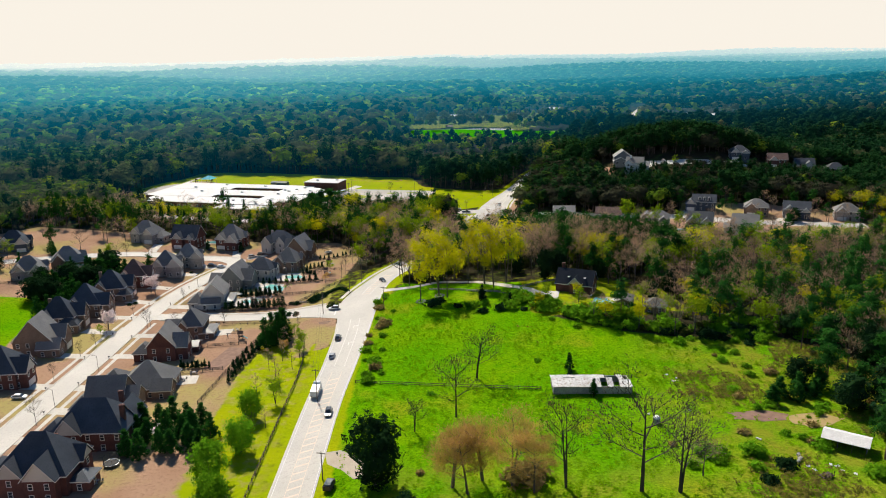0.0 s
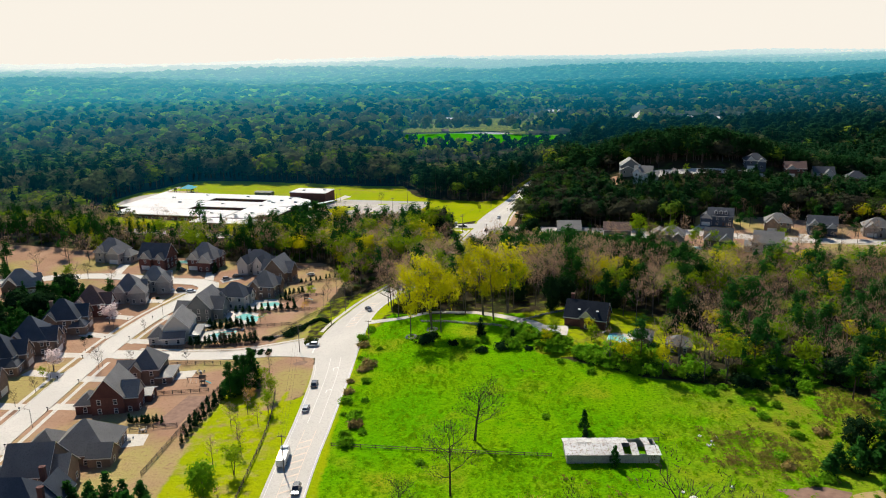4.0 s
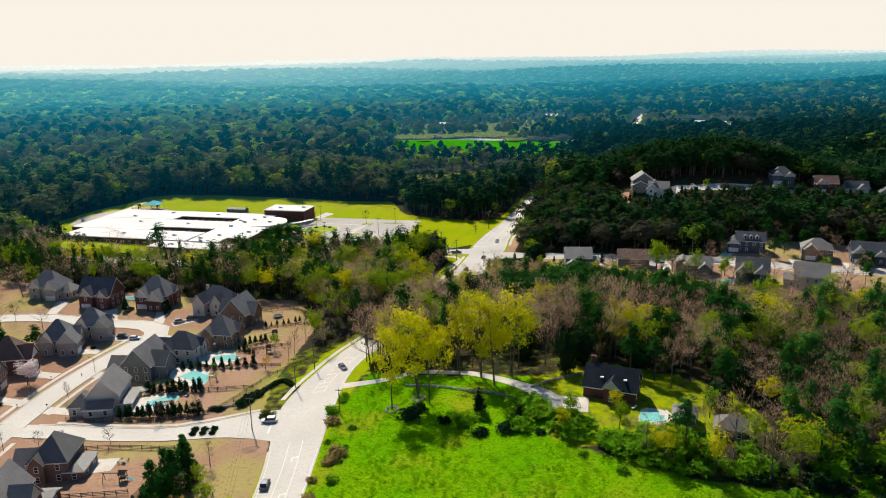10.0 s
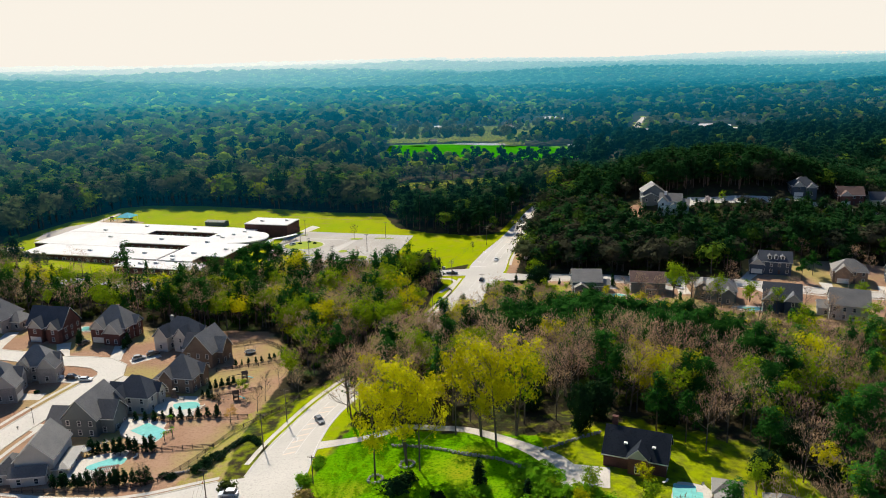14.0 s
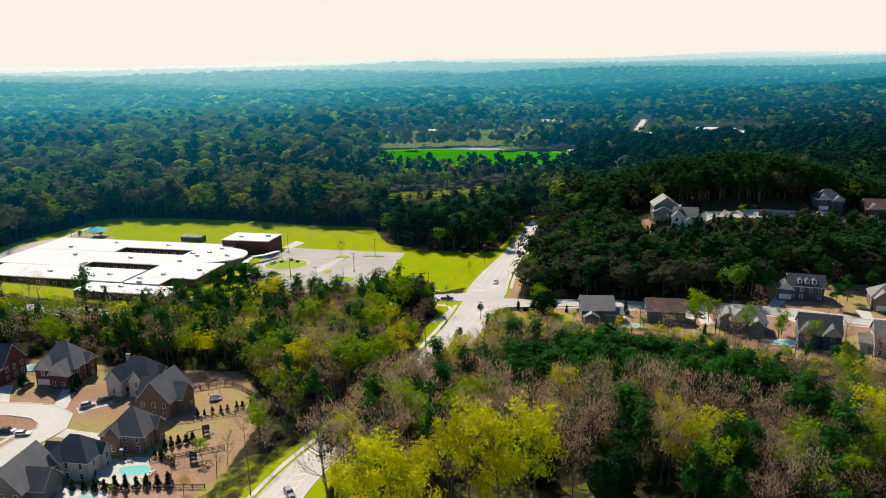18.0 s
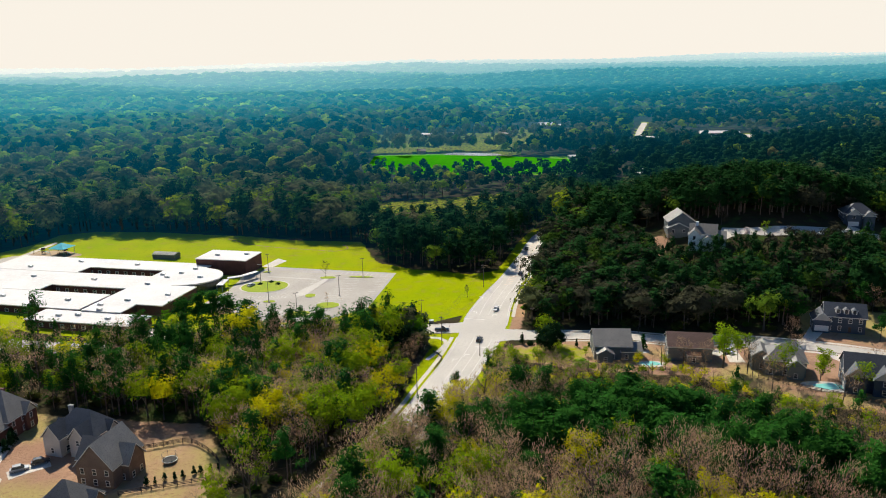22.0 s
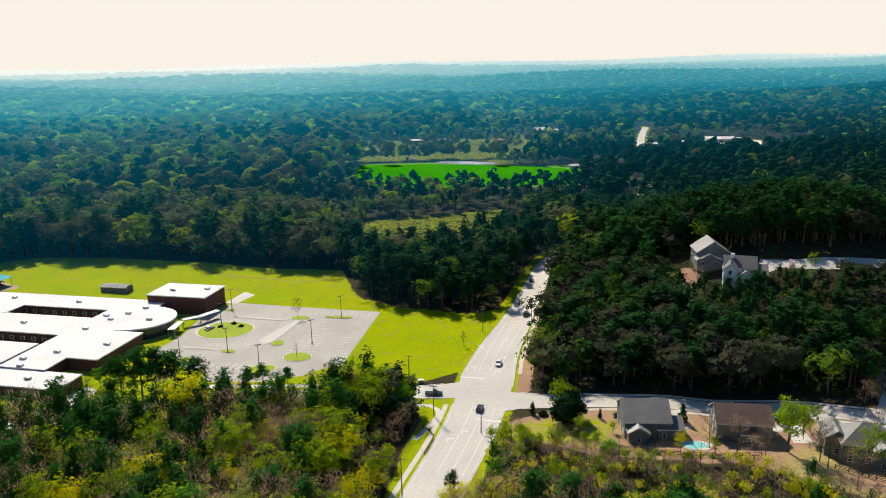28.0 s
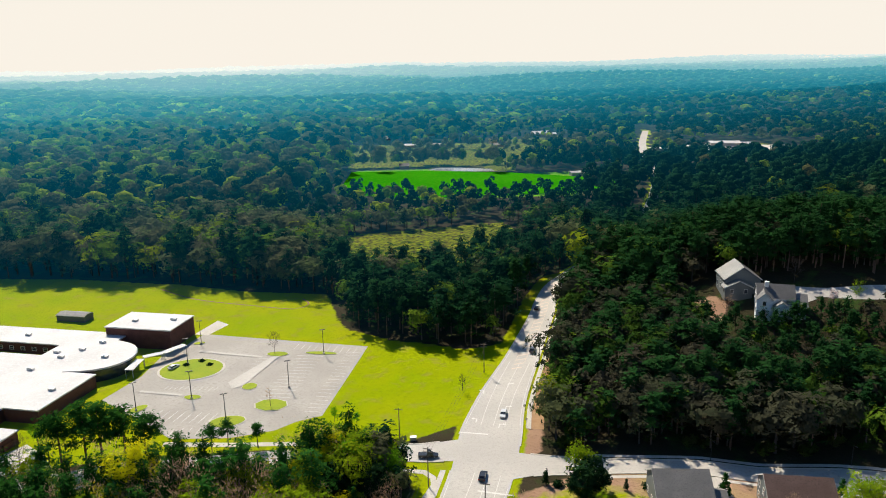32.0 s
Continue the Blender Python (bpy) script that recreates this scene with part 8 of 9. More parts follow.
# ---- meadow: ruined barn, shed and scrap ----
def ruined_barn():
    e = thing("ruined_barn", 45.5, 216, -2)
    tagged(e, "long ruined barn with patched rusty tin roof", "barn")
    for x0, y0, x1, y1 in ((-12, -4, 12, -3.8), (-12, 3.8, 12, 4), (-12, -3.8, -11.8, 3.8), (11.8, -3.8, 12, 3.8)):
        part("wall", box(x0, y0, -0.4, x1, y1, 2.4), M_STONE, e)
    rb = random.Random(4)
    for k in range(13):
        for s in (-1, 1):
            if rb.random() < (0.1 if k < 9 else 0.45):
                continue
            bm = bmesh.new()
            x0, x1 = -12.4 + k * 1.9, -12.4 + k * 1.9 + 1.86
            z0, z1 = 2.45 + rb.uniform(-0.08, 0.05), 3.5 + rb.uniform(-0.2, 0.05) - (0.5 if k > 9 else 0)
            vs = [bm.verts.new(p) for p in ((x0, s * 4.5, z0), (x1, s * 4.5, z0), (x1, 0.03 * s, z1), (x0, 0.03 * s, z1))]
            f = bm.faces.new(vs)
            r = bmesh.ops.extrude_face_region(bm, geom=[f])
            bmesh.ops.translate(bm, verts=[v for v in r["geom"] if isinstance(v, bmesh.types.BMVert)], vec=(0, 0, 0.05))
            bmesh.ops.recalc_face_normals(bm, faces=bm.faces[:])
            part("roof_sheet", bm, M_METALROOF, e)
    for k in range(9):
        x = -11.5 + k * 2.85
        part("rafter", tube((x, -4.3, 2.35), (x, 0, 3.3), 0.06, 0.06, 4), M_POLE, e)
        part("rafter", tube((x, 4.3, 2.35), (x, 0, 3.3), 0.06, 0.06, 4), M_POLE, e)


def open_shed():
    e = thing("open_shed", 106.5, 179, -35)
    tagged(e, "open shed with a white tin roof and dark inside", "shed")
    for x in (-5, -1.7, 1.7, 5):
        part("post", tube((x, -2.8, -0.3), (x, -2.8, 2.5), 0.1, 0.1), M_POLE, e)
    part("back_wall", box(-5, 2.8, -0.3, 5, 2.95, 2.6), M_STONE, e)
    for x in (-5.1, 5.0):
        part("side_wall", box(x, -1.5, -0.3, x + 0.12, 2.8, 2.6), M_STONE, e)
    for s in (-1, 1):
        bm = bmesh.new()
        vs = [bm.verts.new(p) for p in ((-5.8, s * 3.6, 2.55), (5.8, s * 3.6, 2.55), (5.8, 0, 3.7), (-5.8, 0, 3.7))]
        f = bm.faces.new(vs)
        r = bmesh.ops.extrude_face_region(bm, geom=[f])
        bmesh.ops.translate(bm, verts=[v for v in r["geom"] if isinstance(v, bmesh.types.BMVert)], vec=(0, 0, 0.08))
        bmesh.ops.recalc_face_normals(bm, faces=bm.faces[:])
        part("roof", bm, M_WHITEROOF, e)


def lathe(profile, n=16):
    bm = bmesh.new()
    rings = [[bm.verts.new((r * math.cos(2 * math.pi * k / n), r * math.sin(2 * math.pi * k / n), z)) for k in range(n)] for r, z in profile]
    for a, b in zip(rings, rings[1:]):
        for k in range(n):
            bm.faces.new((a[k], a[(k + 1) % n], b[(k + 1) % n], b[k]))
    bm.faces.new(rings[-1])
    return bm


ruined_barn()
open_shed()
e = tagged(thing("feed_bin", 60, 193.5), "small grey round feed bin with a white domed cap", "bin")
part("drum", lathe([(1.0, -0.2), (1.0, 1.6)]), M_STONE, e)
part("cap", lathe([(1.1, 1.55), (1.05, 1.8), (0.7, 2.15), (0.2, 2.3)]), M_WHITEROOF, e)
e = tagged(thing("broken_trailer", 94, 164.5, 25), "broken wooden trailer frame in the grass", "trailer")
part("bed", box(-1.8, -1.0, 0.4, 1.8, 1.0, 0.55), M_WOODFENCE, e)
for k in range(7):
    part("slat", box(-1.8 + k * 0.55, -1.0, 0.55, -1.7 + k * 0.55, -0.92, 1.7), M_WOODFENCE, e)
for sx in (-1, 1):
    part("wheel", tube((0.5, sx * 1.05, 0.35), (0.5, sx * 1.2, 0.35), 0.35, 0.35, 12), M_BLACK, e)
e = tagged(thing("utility_trailer", -29.3, 164, 80), "dark box trailer parked beside the road", "trailer")
part("body", box(-2.0, -1.0, 0.5, 2.0, 1.0, 1.7), M_WOODFENCE, e)
part("load", box(-1.6, -0.8, 1.7, 1.2, 0.8, 2.1), M_GREYSIDING, e)
for sx in (-1, 1):
    part("wheel", tube((0, sx * 1.0, 0.35), (0, sx * 1.15, 0.35), 0.35, 0.35, 12), M_BLACK, e)
slab("dirt_patch", ellipse(91, 197, 9, 3.2, -0.1, 16, 0.25, 3), 0.05, M_MULCH, "bare reddish earth patch in the meadow", "dirt")
slab("straw_patch", ellipse(106, 194, 7, 5, 0.3, 16, 0.25, 4), 0.05, surface("dry_straw_ground", (0.34, 0.24, 0.08), (0.40, 0.28, 0.12), 0.4, 2.0, 0.95), "dry straw-coloured ground by the pines", "dirt")
slab("soil_mound_base", ellipse(-49, 287, 2.6, 1.6, 0.2, 12, 0.2, 5), 0.08, M_MULCH, "small mulch bed by the estate entrance", "dirt")


def stone_mesh(seed):
    rb = random.Random(seed)
    bm = bmesh.new()
    bmesh.ops.create_icosphere(bm, subdivisions=1, radius=0.5)
    for v in bm.verts:
        v.co *= rb.uniform(0.75, 1.15)
        v.co.z *= 0.65
    return plain_mesh("stone", bm, M_ROCK)


STONES = [stone_mesh(k) for k in range(4)]


def stone_wall(line, label, step=0.8, size=0.8, cat="stone wall"):
    pts = smooth([(x, y, 0) for x, y in line], step)
    e = thing("stone_wall", pts[0][0], pts[0][1])
    tagged(e, label, cat, "dry stone walls")
    inv = e.matrix_world.inverted()
    rb = random.Random(len(pts))
    for p in pts:
        for lvl in range(2):
            s = size * rb.uniform(0.8, 1.3)
            x, y = p[0] + rb.uniform(-0.2, 0.2), p[1] + rb.uniform(-0.2, 0.2)
            shared("stone", rb.choice(STONES), e, Matrix.Translation(inv @ Vector((x, y, lz(x, y) + 0.15 + lvl * 0.4))) @ Euler((0, 0, rb.random() * 6)).to_matrix().to_4x4() @ Matrix.Diagonal((s, s, s, 1)))
    return e


stone_wall([(-6, 322), (4, 319), (14, 313), (22, 308), (29, 300), (31, 293)], "low dry stone wall beside the homestead drive")
stone_wall([(33, 309), (40, 312), (50, 316)], "low dry stone wall below the homestead lawn")
stone_wall([(90, 171), (91.5, 173), (92, 175)], "tumbled heap of pale field stones", 0.5, 0.9)
stone_wall([(-68, 315.5), (-64, 315.8), (-60, 317.2), (-58, 319)], "stone entrance wall of the estate", 0.7, 0.9)
for x, y in ((-10, 305.5), (-2, 311.5)):
    stone_wall([(x + 1.9 * math.cos(t), y + 1.9 * math.sin(t)) for t in [k * math.pi / 4 for k in range(9)]], "ring of pale stones round a tree", 0.6, 0.6, "planter ring")

# scrap in the grass
sb = random.Random(9)
for k in range(14):
    x, y = sb.choice([(68, 203), (72, 222), (84, 186), (58, 200), (97, 168)])
    x, y = x + sb.uniform(-5, 5), y + sb.uniform(-3, 3)
    bm = box(-sb.uniform(0.3, 0.8), -sb.uniform(0.2, 0.5), 0, sb.uniform(0.3, 0.9), sb.uniform(0.2, 0.5), sb.uniform(0.12, 0.4))
    bmesh.ops.bevel(bm, geom=bm.edges[:], offset=0.04, affect="EDGES")
    o = mesh_ob("scrap_sheet", bm, M_METALROOF)
    o.matrix_world = pose(x, y, lz(x, y) + 0.02, 0, 0, sb.random() * 180)
    tagged(o, "pale scrap sheet lying in the grass", "scrap", "scrap in the meadow")


# ---- gardens ----
def pergola(x, y, rot):
    e = tagged(thing("pergola", x, y, rot), "red-brown wooden pergola beside the pool", "pergola")
    for sx in (-2.3, 2.3):
        for sy in (-1.3, 1.3):
            part("post", box(sx - 0.1, sy - 0.1, 0, sx + 0.1, sy + 0.1, 2.5), M_REDWOOD, e)
    for sy in (-1.3, 1.3):
        part("beam", box(-2.8, sy - 0.08, 2.5, 2.8, sy + 0.08, 2.7), M_REDWOOD, e)
    for k in range(12):
        part("slat", box(-2.75 + k * 0.48, -1.8, 2.7, -2.62 + k * 0.48 + 0.1, 1.8, 2.82), M_REDWOOD, e)


M_REDWOOD = surface("red_brown_timber", (0.17, 0.055, 0.035), (0.22, 0.08, 0.05), 0.6, 4.0, 0.8)
M_CANVAS = surface("cream_canvas", (0.66, 0.60, 0.50), (0.58, 0.53, 0.44), 0.6, 4.0, 0.85)
pergola(-83.2, 317.2, 12)


def lounger(x, y, rot):
    e = tagged(thing("sun_lounger", x, y, rot, lz(x, y) + 0.24), "cream cushioned sun lounger by the pool", "lounger", "poolside loungers")
    part("frame", box(-0.95, -0.32, 0.2, 0.95, 0.32, 0.28), M_DARKMETAL, e)
    part("mattress", box(-0.9, -0.28, 0.28, 0.4, 0.28, 0.38), M_CANVAS, e)
    bm = box(0, -0.28, 0, 0.65, 0.28, 0.09)
    bmesh.ops.rotate(bm, verts=bm.verts, matrix=Euler((0, -0.8, 0)).to_matrix())
    bmesh.ops.translate(bm, verts=bm.verts, vec=(0.4, 0, 0.32))
    part("backrest", bm, M_CANVAS, e)
    for sx in (-0.8, 0.8):
        for sy in (-0.26, 0.26):
            part("leg", box(sx - 0.03, sy - 0.03, 0, sx + 0.03, sy + 0.03, 0.2), M_DARKMETAL, e)


for x, y, r in ((-69.5, 354.6, 20), (-69, 356.2, 15), (-70.5, 353.4, 30), (-78, 336.4, 60), (-75, 341.5, 10), (-94.5, 327, 120), (-79.5, 327, 70), (60, 291, 30), (69, 290, 100)):
    lounger(x, y, r)


def umbrella(x, y):
    e = tagged(thing("garden_umbrella", x, y, 0, lz(x, y) + 0.2), "cream garden umbrella over a patio", "umbrella", "garden umbrellas")
    part("pole", tube((0, 0, 0), (0, 0, 2.6), 0.04, 0.03), M_DARKMETAL, e)
    part("canopy", lathe([(1.6, 2.0), (1.0, 2.3), (0.1, 2.65)], 8), M_CANVAS, e)
    part("base", lathe([(0.35, 0.0), (0.3, 0.1)], 10), M_DARKMETAL, e)


umbrella(-95, 330.5)
umbrella(-88, 198)


def palm(x, y):
    e = tagged(thing("palm_tree", x, y), "small palm with arching fronds by the pool", "palm", "poolside palms")
    part("trunk", tube((0, 0, -0.2), (0.1, 0, 2.6), 0.14, 0.1), M_POLE, e)
    for k in range(9):
        a = k * 0.698
        bm = bmesh.new()
        prev = None
        for j in range(5):
            t = j / 4
            r, z, w = 1.5 * t, 2.6 + 0.7 * t - 1.5 * t * t, 0.22 * (1 - t) + 0.04
            q = [bm.verts.new((r * math.cos(a) - s * w * math.sin(a) + 0.1, r * math.sin(a) + s * w * math.cos(a), z - abs(s) * 0.05)) for s in (-1, 0, 1)]
            if prev:
                bm.faces.new((prev[0], prev[1], q[1], q[0]))
                bm.faces.new((prev[1], prev[2], q[2], q[1]))
            prev = q
        part("frond", bm, M_GREEN, e)


palm(-74.5, 336.3)
palm(-73, 338.8)
palm(-76.5, 347)


def swing_set(x, y, rot, label="wooden swing set in a garden"):
    e = tagged(thing("swing_set", x, y, rot), label, "swing set", "garden play sets")
    for sx in (-2.2, 2.2):
        for sy in (-1.1, 1.1):
            part("leg", tube((sx, sy, -0.1), (sx * 0.95, 0, 2.5), 0.08, 0.08), M_WOODFENCE, e)
    part("beam", box(-2.5, -0.08, 2.45, 2.5, 0.08, 2.62), M_WOODFENCE, e)
    for sx in (-0.9, 0.6):
        s = part("swing", box(sx - 0.25, -0.1, 0.5, sx + 0.25, 0.1, 0.55), M_BLACK, e)
        for o in (-0.22, 0.22):
            part("chain", tube((sx + o, 0, 0.55), (sx + o, 0, 2.45), 0.02, 0.02, 4), M_METAL, s)
    part("tower", box(2.2, -0.9, 1.2, 3.9, 0.9, 1.35), M_WOODFENCE, e)
    for sx in (2.3, 3.8):
        for sy in (-0.8, 0.8):
            part("tower_post", box(sx - 0.07, sy - 0.07, 0, sx + 0.07, sy + 0.07, 2.5), M_WOODFENCE, e)
    rbm, r = hip_roof(1.8, 1.9, 2.5, 0.9, G, 0.15, 0.06)
    bmesh.ops.translate(rbm, verts=rbm.verts, vec=(3.05, 0, 0))
    part("tower_roof", rbm, [M_WOODFENCE, M_WOODFENCE], e)
    bm = bmesh.new()
    vs = [bm.verts.new(p) for p in ((3.9, -0.3, 1.3), (3.9, 0.3, 1.3), (6.0, 0.3, 0.2), (6.0, -0.3, 0.2))]
    f = bm.faces.new(vs)
    r = bmesh.ops.extrude_face_region(bm, geom=[f])
    bmesh.ops.translate(bm, verts=[v for v in r["geom"] if isinstance(v, bmesh.types.BMVert)], vec=(0, 0, 0.07))
    bmesh.ops.recalc_face_normals(bm, faces=bm.faces[:])
    part("slide", bm, M_TURQ, e)


swing_set(-62, 359.5, 10)
swing_set(-62.5, 374, 25)
swing_set(-83, 275, 0)


def trampoline(x, y, label="round trampoline with safety net posts"):
    e = tagged(thing("trampoline", x, y), label, "trampoline", "garden trampolines")
    part("mat", lathe([(1.9, 0.82), (1.85, 0.86)], 18), M_BLACK, e)
    bm = bmesh.new()
    n = 18
    for k in range(n):
        a, b = 2 * math.pi * k / n, 2 * math.pi * (k + 1) / n
        add_tube(bm, (2.05 * math.cos(a), 2.05 * math.sin(a), 0.85), (2.05 * math.cos(b), 2.05 * math.sin(b), 0.85), 0.09, 0.09, 5)
    part("rim", bm, M_METAL, e)
    for k in range(6):
        a = k * math.pi / 3
        part("net_post", tube((2.1 * math.cos(a), 2.1 * math.sin(a), 0), (2.1 * math.cos(a), 2.1 * math.sin(a), 2.6), 0.05, 0.05), M_DARKMETAL, e)
    bm = bmesh.new()
    for k in range(n):
        a, b = 2 * math.pi * k / n, 2 * math.pi * (k + 1) / n
        add_tube(bm, (2.1 * math.cos(a), 2.1 * math.sin(a), 2.55), (2.1 * math.cos(b), 2.1 * math.sin(b), 2.55), 0.03, 0.03, 4)
    part("net_hoop", bm, M_DARKMETAL, e)


trampoline(-63.3, 399)
trampoline(-89.5, 178.5)


def garden_table(x, y, rot):
    e = tagged(thing("garden_table", x, y, rot), "round garden table with chairs on a patio", "garden furniture", "patio furniture")
    part("tabletop", lathe([(0.7, 0.72), (0.68, 0.76)], 14), M_STONE, e)
    part("pedestal", tube((0, 0, 0), (0, 0, 0.72), 0.12, 0.08), M_DARKMETAL, e)
    for k in range(4):
        a = k * math.pi / 2 + 0.4
        cx, cy = 1.25 * math.cos(a), 1.25 * math.sin(a)
        c = part("chair", box(cx - 0.25, cy - 0.25, 0.38, cx + 0.25, cy + 0.25, 0.46), M_STONE, e)
        part("backrest", box(cx + 0.2 * math.cos(a) - 0.22, cy + 0.2 * math.sin(a) - 0.04, 0.46, cx + 0.2 * math.cos(a) + 0.22, cy + 0.2 * math.sin(a) + 0.04, 0.95), M_STONE, c)
        for o in ((-0.2, -0.2), (0.2, -0.2), (0.2, 0.2), (-0.2, 0.2)):
            part("leg", box(cx + o[0] - 0.03, cy + o[1] - 0.03, 0, cx + o[0] + 0.03, cy + o[1] + 0.03, 0.38), M_DARKMETAL, c)


for x, y, r in ((-89.6, 170, 0), (-89.5, 235.2, 20), (-84, 285, 10), (-92, 337, 0), (-78, 363, 30), (76, 289, 0), (-87.5, 241, 40)):
    garden_table(x, y, r)
e = tagged(thing("outdoor_fireplace", -80.5, 364.5, -10), "tan stone outdoor fireplace with a chimney", "fireplace")
part("hearth", box(-1.1, -0.6, -0.2, 1.1, 0.6, 1.3), M_TANBRICK, e)
part("chimney", box(-0.45, -0.4, 1.3, 0.45, 0.4, 3.4), M_TANBRICK, e)
part("cap", box(-0.55, -0.5, 3.4, 0.55, 0.5, 3.55), M_STONE, e)
slab("patio", [(-93, 240), (-85, 239), (-84, 232), (-92, 231)], 0.08, M_CONCRETE, "pale patio behind a brick house", "patio", 5)
slab("patio_south", [(-94, 203), (-84, 203), (-84, 196), (-92, 195)], 0.08, M_CONCRETE, "pale patio among dark conifers", "patio", 5)
slab("patio_entry", [(-93, 288), (-86, 288), (-86, 281), (-93, 280)], 0.08, M_CONCRETE, "pale patio behind the house", "patio", 5)

# mulch beds along the gardens and the bank of the road
slab("mulch_bed", [(-82, 266), (-75, 264), (-78, 243), (-86, 245)], 0.05, M_MULCH, "brown mulched slope behind a garden", "bed", 5)
mb = bmesh.new()
ribbon(mb, S_MAIN, lambda p: p[2] / 2 + 2.9, lambda p: p[2] / 2 + 6.5, 0.07, 2, skip=lambda p: not (503 < p[1] < 618))
tagged(mesh_ob("mulch_bank", mb, surface("tan_pine_straw", (0.34, 0.19, 0.09), (0.42, 0.25, 0.13), 0.3, 2.0, 0.95)), "tan pine straw bank beside the road", "bed", kind="structure")
for k in range(16):
    y = 506 + k * 6.5
    p = min(S_MAIN, key=lambda q: abs(q[1] - y))
    tree(shrub_rnd.choice(["darkshrub", "shrub", "strawshrub", "cedar"]), p[0] + p[2] / 2 + shrub_rnd.uniform(4.5, 7.0), y, shrub_rnd.uniform(0.9, 2.2), 1.2)


# ---- mailboxes, bins and signs ----
def mailbox(x, y, rot):
    e = tagged(thing("mailbox", x, y, rot), "black mailbox on a post by the kerb", "mailbox", "kerbside mailboxes")
    part("post", box(-0.06, -0.06, -0.2, 0.06, 0.06, 1.05), M_WOODFENCE, e)
    bm = box(-0.3, -0.12, 1.05, 0.3, 0.12, 1.32)
    bmesh.ops.bevel(bm, geom=[ed for ed in bm.edges if all(v.co.z > 1.3 for v in ed.verts)], offset=0.08, segments=2, affect="EDGES")
    part("box", bm, M_BLACK, e)


for x, y in ((-124.5, 349), (-125.2, 325), (-125.8, 282), (-125, 259), (-124.5, 234), (-124.3, 211), (-134.5, 347), (-135, 325), (-135, 305), (-134.6, 285), (-134, 259), (-133.5, 230), (88, 473.5), (106, 468.5), (128, 464.5)):
    mailbox(x, y, 0)


def road_sign(x, y, rot, col):
    e = tagged(thing("road_sign", x, y, rot), "small road sign on a metal post", "sign", "roadside signs")
    part("post", tube((0, 0, -0.2), (0, 0, 2.4), 0.035, 0.035), M_METAL, e)
    bm = bmesh.new()
    vs = [bm.verts.new((0.38 * math.cos(math.pi / 8 + k * math.pi / 4), -0.05, 2.3 + 0.38 * math.sin(math.pi / 8 + k * math.pi / 4))) for k in range(8)]
    f = bm.faces.new(vs)
    r = bmesh.ops.extrude_face_region(bm, geom=[f])
    bmesh.ops.translate(bm, verts=[v for v in r["geom"] if isinstance(v, bmesh.types.BMVert)], vec=(0, 0.03, 0))
    bmesh.ops.recalc_face_normals(bm, faces=bm.faces[:])
    part("plate", bm, col, e)


road_sign(-54.5, 306.5, 90, M_REDLAMP)
road_sign(19, 489, 90, M_REDLAMP)
road_sign(47, 477, -90, M_REDLAMP)
road_sign(46, 505, 180, M_PAINTY)
e = tagged(thing("transformer_box", 12, 500), "grey utility cabinet on the verge", "cabinet")
part("body", box(-0.9, -0.6, 0, 0.9, 0.6, 1.1), M_STONE, e)
part("lid", box(-0.95, -0.65, 1.1, 0.95, 0.65, 1.18), M_METAL, e)
e = tagged(thing("refuse_enclosure", -110, 510, -15), "small red brick refuse enclosure behind the school", "enclosure")
for x0, y0, x1, y1 in ((-2.5, -2, 2.5, -1.8), (-2.5, 1.8, 2.5, 2), (-2.5, -1.8, -2.3, 1.8)):
    part("wall", box(x0, y0, -0.3, x1, y1, 2.2), M_BRICK, e)
part("container", box(-1.9, -1.4, 0, 1.6, 1.4, 1.5), M_DARKMETAL, e)
part("gate", box(2.3, -1.8, 0.1, 2.4, 1.8, 2.0), M_REDWOOD, e)

# ---- playground ----
e = tagged(thing("play_canopy", -200, 637, -15), "turquoise fabric canopy over the school playground", "canopy")
for sx in (-4.5, 4.5):
    for sy in (-4.5, 4.5):
        part("post", tube((sx, sy, -0.2), (sx, sy, 4.0), 0.12, 0.12, 8), M_METAL, e)
bm = bmesh.new()
top = bm.verts.new((0, 0, 6.6))
ring = [bm.verts.new((5.2 * x, 5.2 * y, 3.9)) for x, y in ((-1, -1), (1, -1), (1, 1), (-1, 1))]
for k in range(4):
    bm.faces.new((ring[k], ring[(k + 1) % 4], top))
r = bmesh.ops.extrude_face_region(bm, geom=bm.faces[:])
bmesh.ops.translate(bm, verts=[v for v in r["geom"] if isinstance(v, bmesh.types.BMVert)], vec=(0, 0, 0.05))
bmesh.ops.recalc_face_normals(bm, faces=bm.faces[:])
part("canopy", bm, M_TURQ, e)
swing_set(-200, 636, -15, "play structure beneath the turquoise canopy")
swing_set(-214, 637, 10, "play structure with slide at the school")
slab("bus_loop", [(-238, 586), (-231, 586), (-222, 604), (-216, 618), (-217, 634), (-226, 632), (-234, 622), (-240, 606)], 0.06, M_LOT, "pale asphalt loop beside the school", "yard")
slab("small_playground", ellipse(-243, 562, 10, 5.5, 0.5, 16, 0.08, 6), 0.06, surface("pale_rubber_chips", (0.40, 0.34, 0.30), (0.46, 0.40, 0.35), 0.4, 2.0, 0.95), "pale fenced playground surface", "playground")
swing_set(-244, 562, 40, "blue and dark climbing frame on the playground")
slab("play_path", [(-230, 590), (-226, 612), (-221, 640), (-217, 664), (-214, 663), (-218, 638), (-222, 610), (-226, 590)], 0.06, M_CONCRETE, "pale path past the playground", "path")
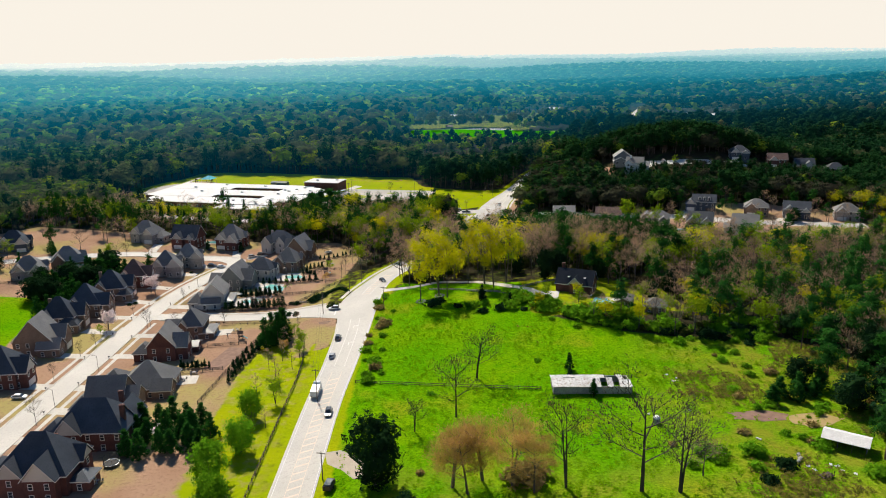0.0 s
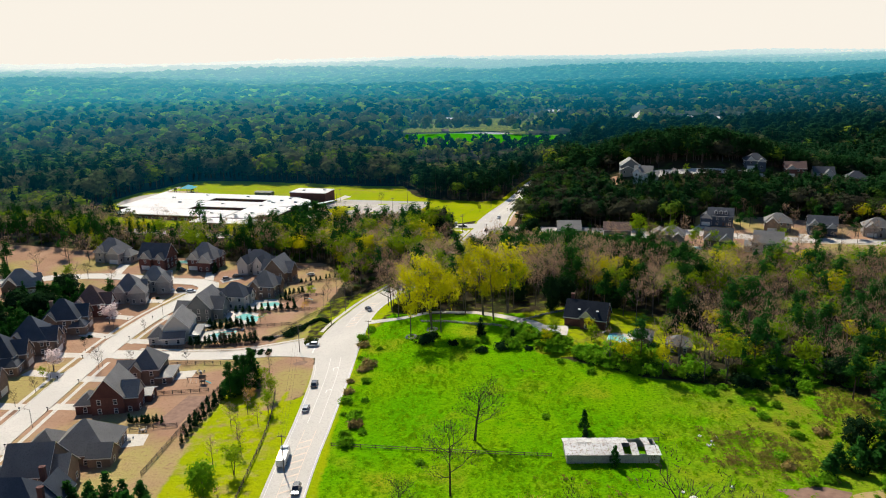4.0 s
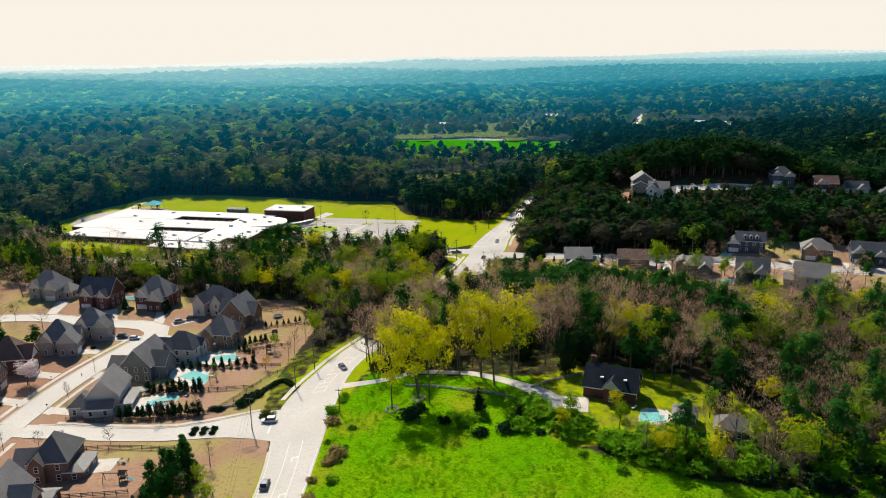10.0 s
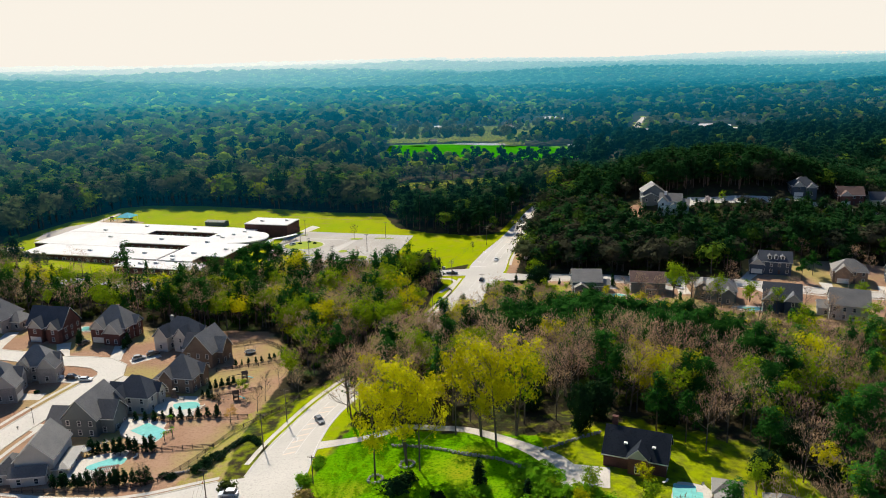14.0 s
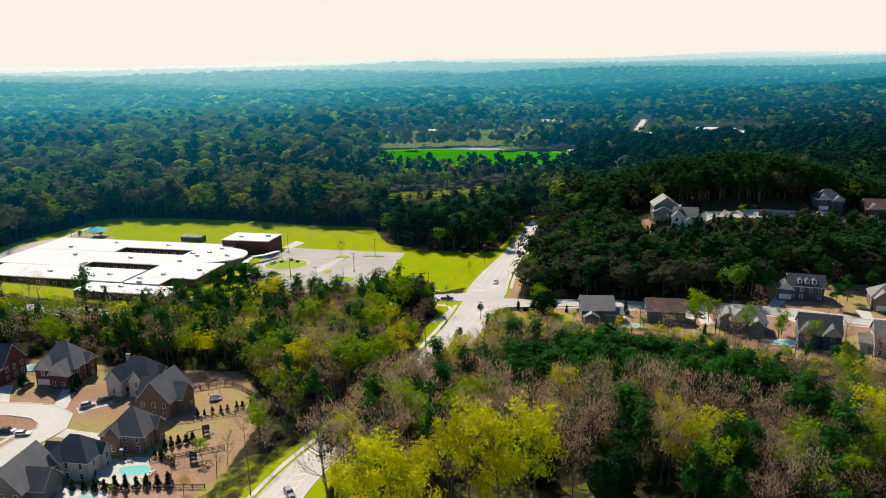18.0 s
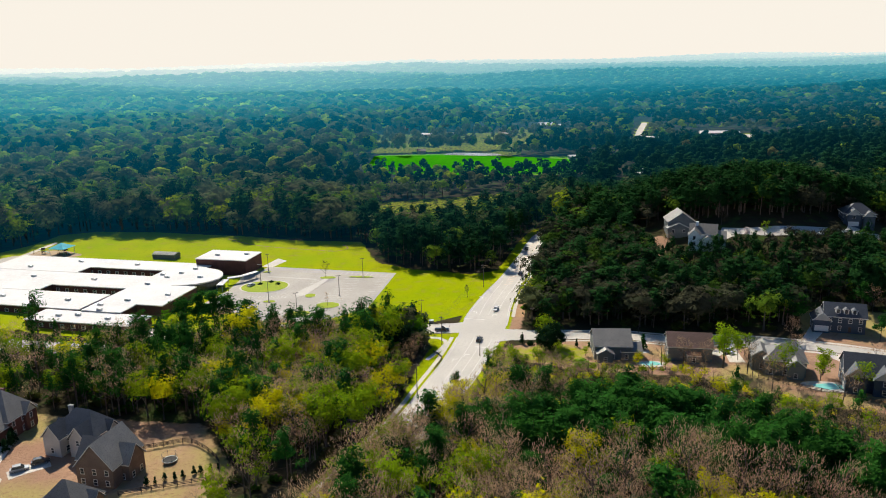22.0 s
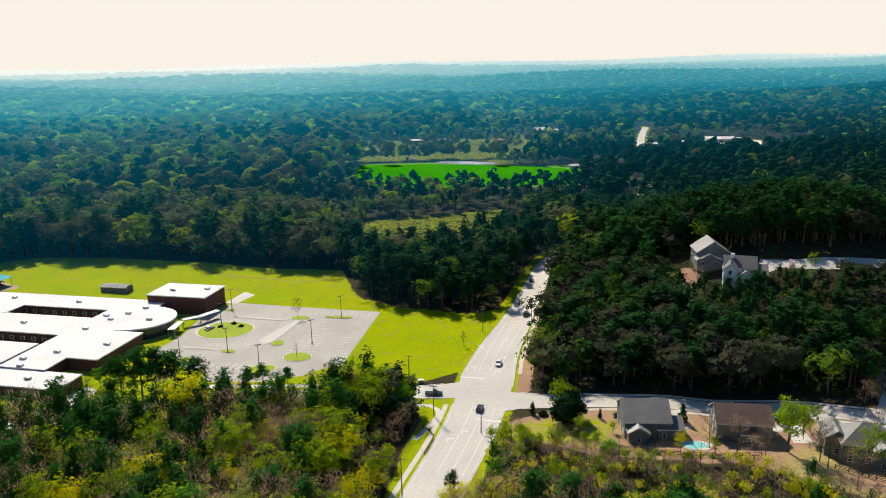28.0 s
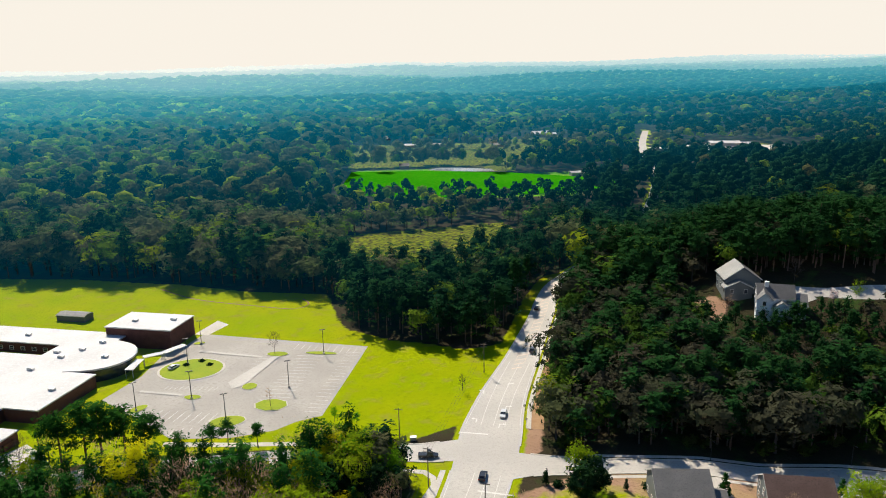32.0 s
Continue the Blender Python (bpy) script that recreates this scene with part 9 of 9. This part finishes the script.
slab("play_surface", ellipse(-205, 636, 16, 8, -0.2, 18, 0.1, 2), 0.05, surface("bark_chip_surface", (0.34, 0.24, 0.15), (0.42, 0.30, 0.19), 0.3, 2.0, 0.95), "tan bark surface of the playground", "playground")
bm = bmesh.new()
ribbon(bm, smooth([(-112, 668, 0), (-90, 650, 0), (-60, 636, 0), (-40, 628, 0), (-34, 634, 0), (-38, 642, 0)], 3), -0.4, 0.4, 0.05, 1)
tagged(mesh_ob("worn_track", bm, M_MULCH), "thin worn track across the school lawn", "track", kind="structure")

# ---- farms in the distance ----
slab("far_field", [(-40, 1036), (30, 1031), (110, 1008), (192, 955), (205, 930), (150, 890), (20, 884), (-44, 915)], 0.7, surface("young_corn_green", (0.018, 0.20, 0.003), (0.03, 0.23, 0.004), 0.02, 0.3, 0.95, c3=(0.05, 0.22, 0.006), spec=0.0), "large bright green field of young corn", "field", 24)
far_rnd = np.random.default_rng(21)
# hardwoods round the pond and a pine stand along the field
for kind, (ax, ay), (bx, by), n, deep in ((1, (-45, 1062), (30, 1066), 26, 10), (1, (30, 1072), (112, 1062), 30, 14), (0, (106, 1022), (216, 985), 70, 26), (1, (112, 1012), (150, 1000), 10, 8), (1, (-60, 1120), (150, 1140), 40, 40), (1, (-50, 1200), (230, 1190), 50, 50)):
    t_ = far_rnd.random(n)
    x_, y_ = ax + (bx - ax) * t_ + far_rnd.normal(0, 2, n), ay + (by - ay) * t_ + far_rnd.uniform(0, deep, n)
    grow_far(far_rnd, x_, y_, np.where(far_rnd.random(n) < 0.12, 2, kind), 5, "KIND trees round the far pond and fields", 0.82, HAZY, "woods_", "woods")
tagged(mesh_ob("pond", patch(POND, 0.12, 12), M_POND), "grey still pond by the far green field", "pond", kind="structure")
FG = "far farm buildings"
house(206, 1354, 8, [(0, 0, 26, 14, 4.5, G, 0.4), (16, -4, 8, 8, 3.2, G, 0.4)], M_SIDING, M_WHITEROOF, "far white building with a pale metal roof", 3, group=FG, wins=False)
house(47, 1394, 0, [(0, 0, 24, 11, 4.0, G, 0.4)], M_SIDING, M_METALROOF, "far long farm shed with a pale roof", 3, group=FG, wins=False)
house(0, 1406, 10, [(0, 0, 18, 11, 4.5, G, 0.5)], M_BLUESIDING, M_SHINGLED, "far dark farmhouse among trees", 3, group=FG, wins=False)
house(-14, 1320, 10, [(0, 0, 16, 11, 4.5, G, 0.5)], M_BLUESIDING, M_SHINGLED, "far grey-roofed farmhouse among trees", 3, group=FG, wins=False)
house(17, 1243, 5, [(0, 0, 22, 9, 3.2, G, 0.35)], M_SIDING, M_WHITEROOF, "far low shed with a white roof", 3, group=FG, wins=False)
house(53, 1228, 0, [(0, 0, 15, 10, 3.6, G, 0.5)], M_GREYSIDING, M_SHINGLE, "far grey-green farmhouse near the pond", 3, group=FG, wins=False)
house(132, 1228, 0, [(0, 0, 16, 9, 3.2, G, 0.4)], M_SIDING, M_SHINGLE, "far low pale farm building", 3, group=FG, wins=False)
house(172, 982, 8, [(0, 0, 14, 7, 3.0, G, 0.3)], M_SIDING, M_METALROOF, "pale shed at the edge of the green field", 3, group=FG, wins=False)
house(12, 1058, 8, [(0, 0, 9, 7, 3.0, G, 0.5)], M_SIDING, M_SHINGLED, "small far house by the pond", 3, group=FG, wins=False)
slab("far_yard", [(300, 1180), (380, 1205), (470, 1170), (440, 1135), (340, 1140)], 0.25, M_CONCRETE, "pale cleared building plot beyond the woods", "yard", 20)
house(395, 1180, -10, [(0, 0, 34, 14, 4.0, G, 0.3), (24, -6, 14, 12, 3.6, G, 0.3)], M_SIDING, M_WHITEROOF, "far low building with a pale roof in a cleared plot", 3, group=FG, wins=False)
for fx, fy, fw, fr, fc in ((-323, 1449, 24, M_METALROOF, "far building with a bright tin roof among trees"), (-290, 1440, 18, M_SHINGLE, "far house with a grey roof among trees"), (-226, 1499, 22, M_METALROOF, "far shed with a pale roof among trees"), (-205, 1470, 18, M_SHINGLED, "far dark-roofed house among trees"), (-265, 1405, 30, M_WHITEROOF, "far long white-roofed building among trees"), (133, 1262, 20, M_SHINGLED, "far dark farm building beyond the pond"), (-70, 1380, 18, M_SHINGLE, "far grey house among trees")):
    house(fx, fy, 12, [(0, 0, fw, 11, 5.5, G, 0.4)], M_SIDING, fr, fc, 3, group=FG, wins=False)
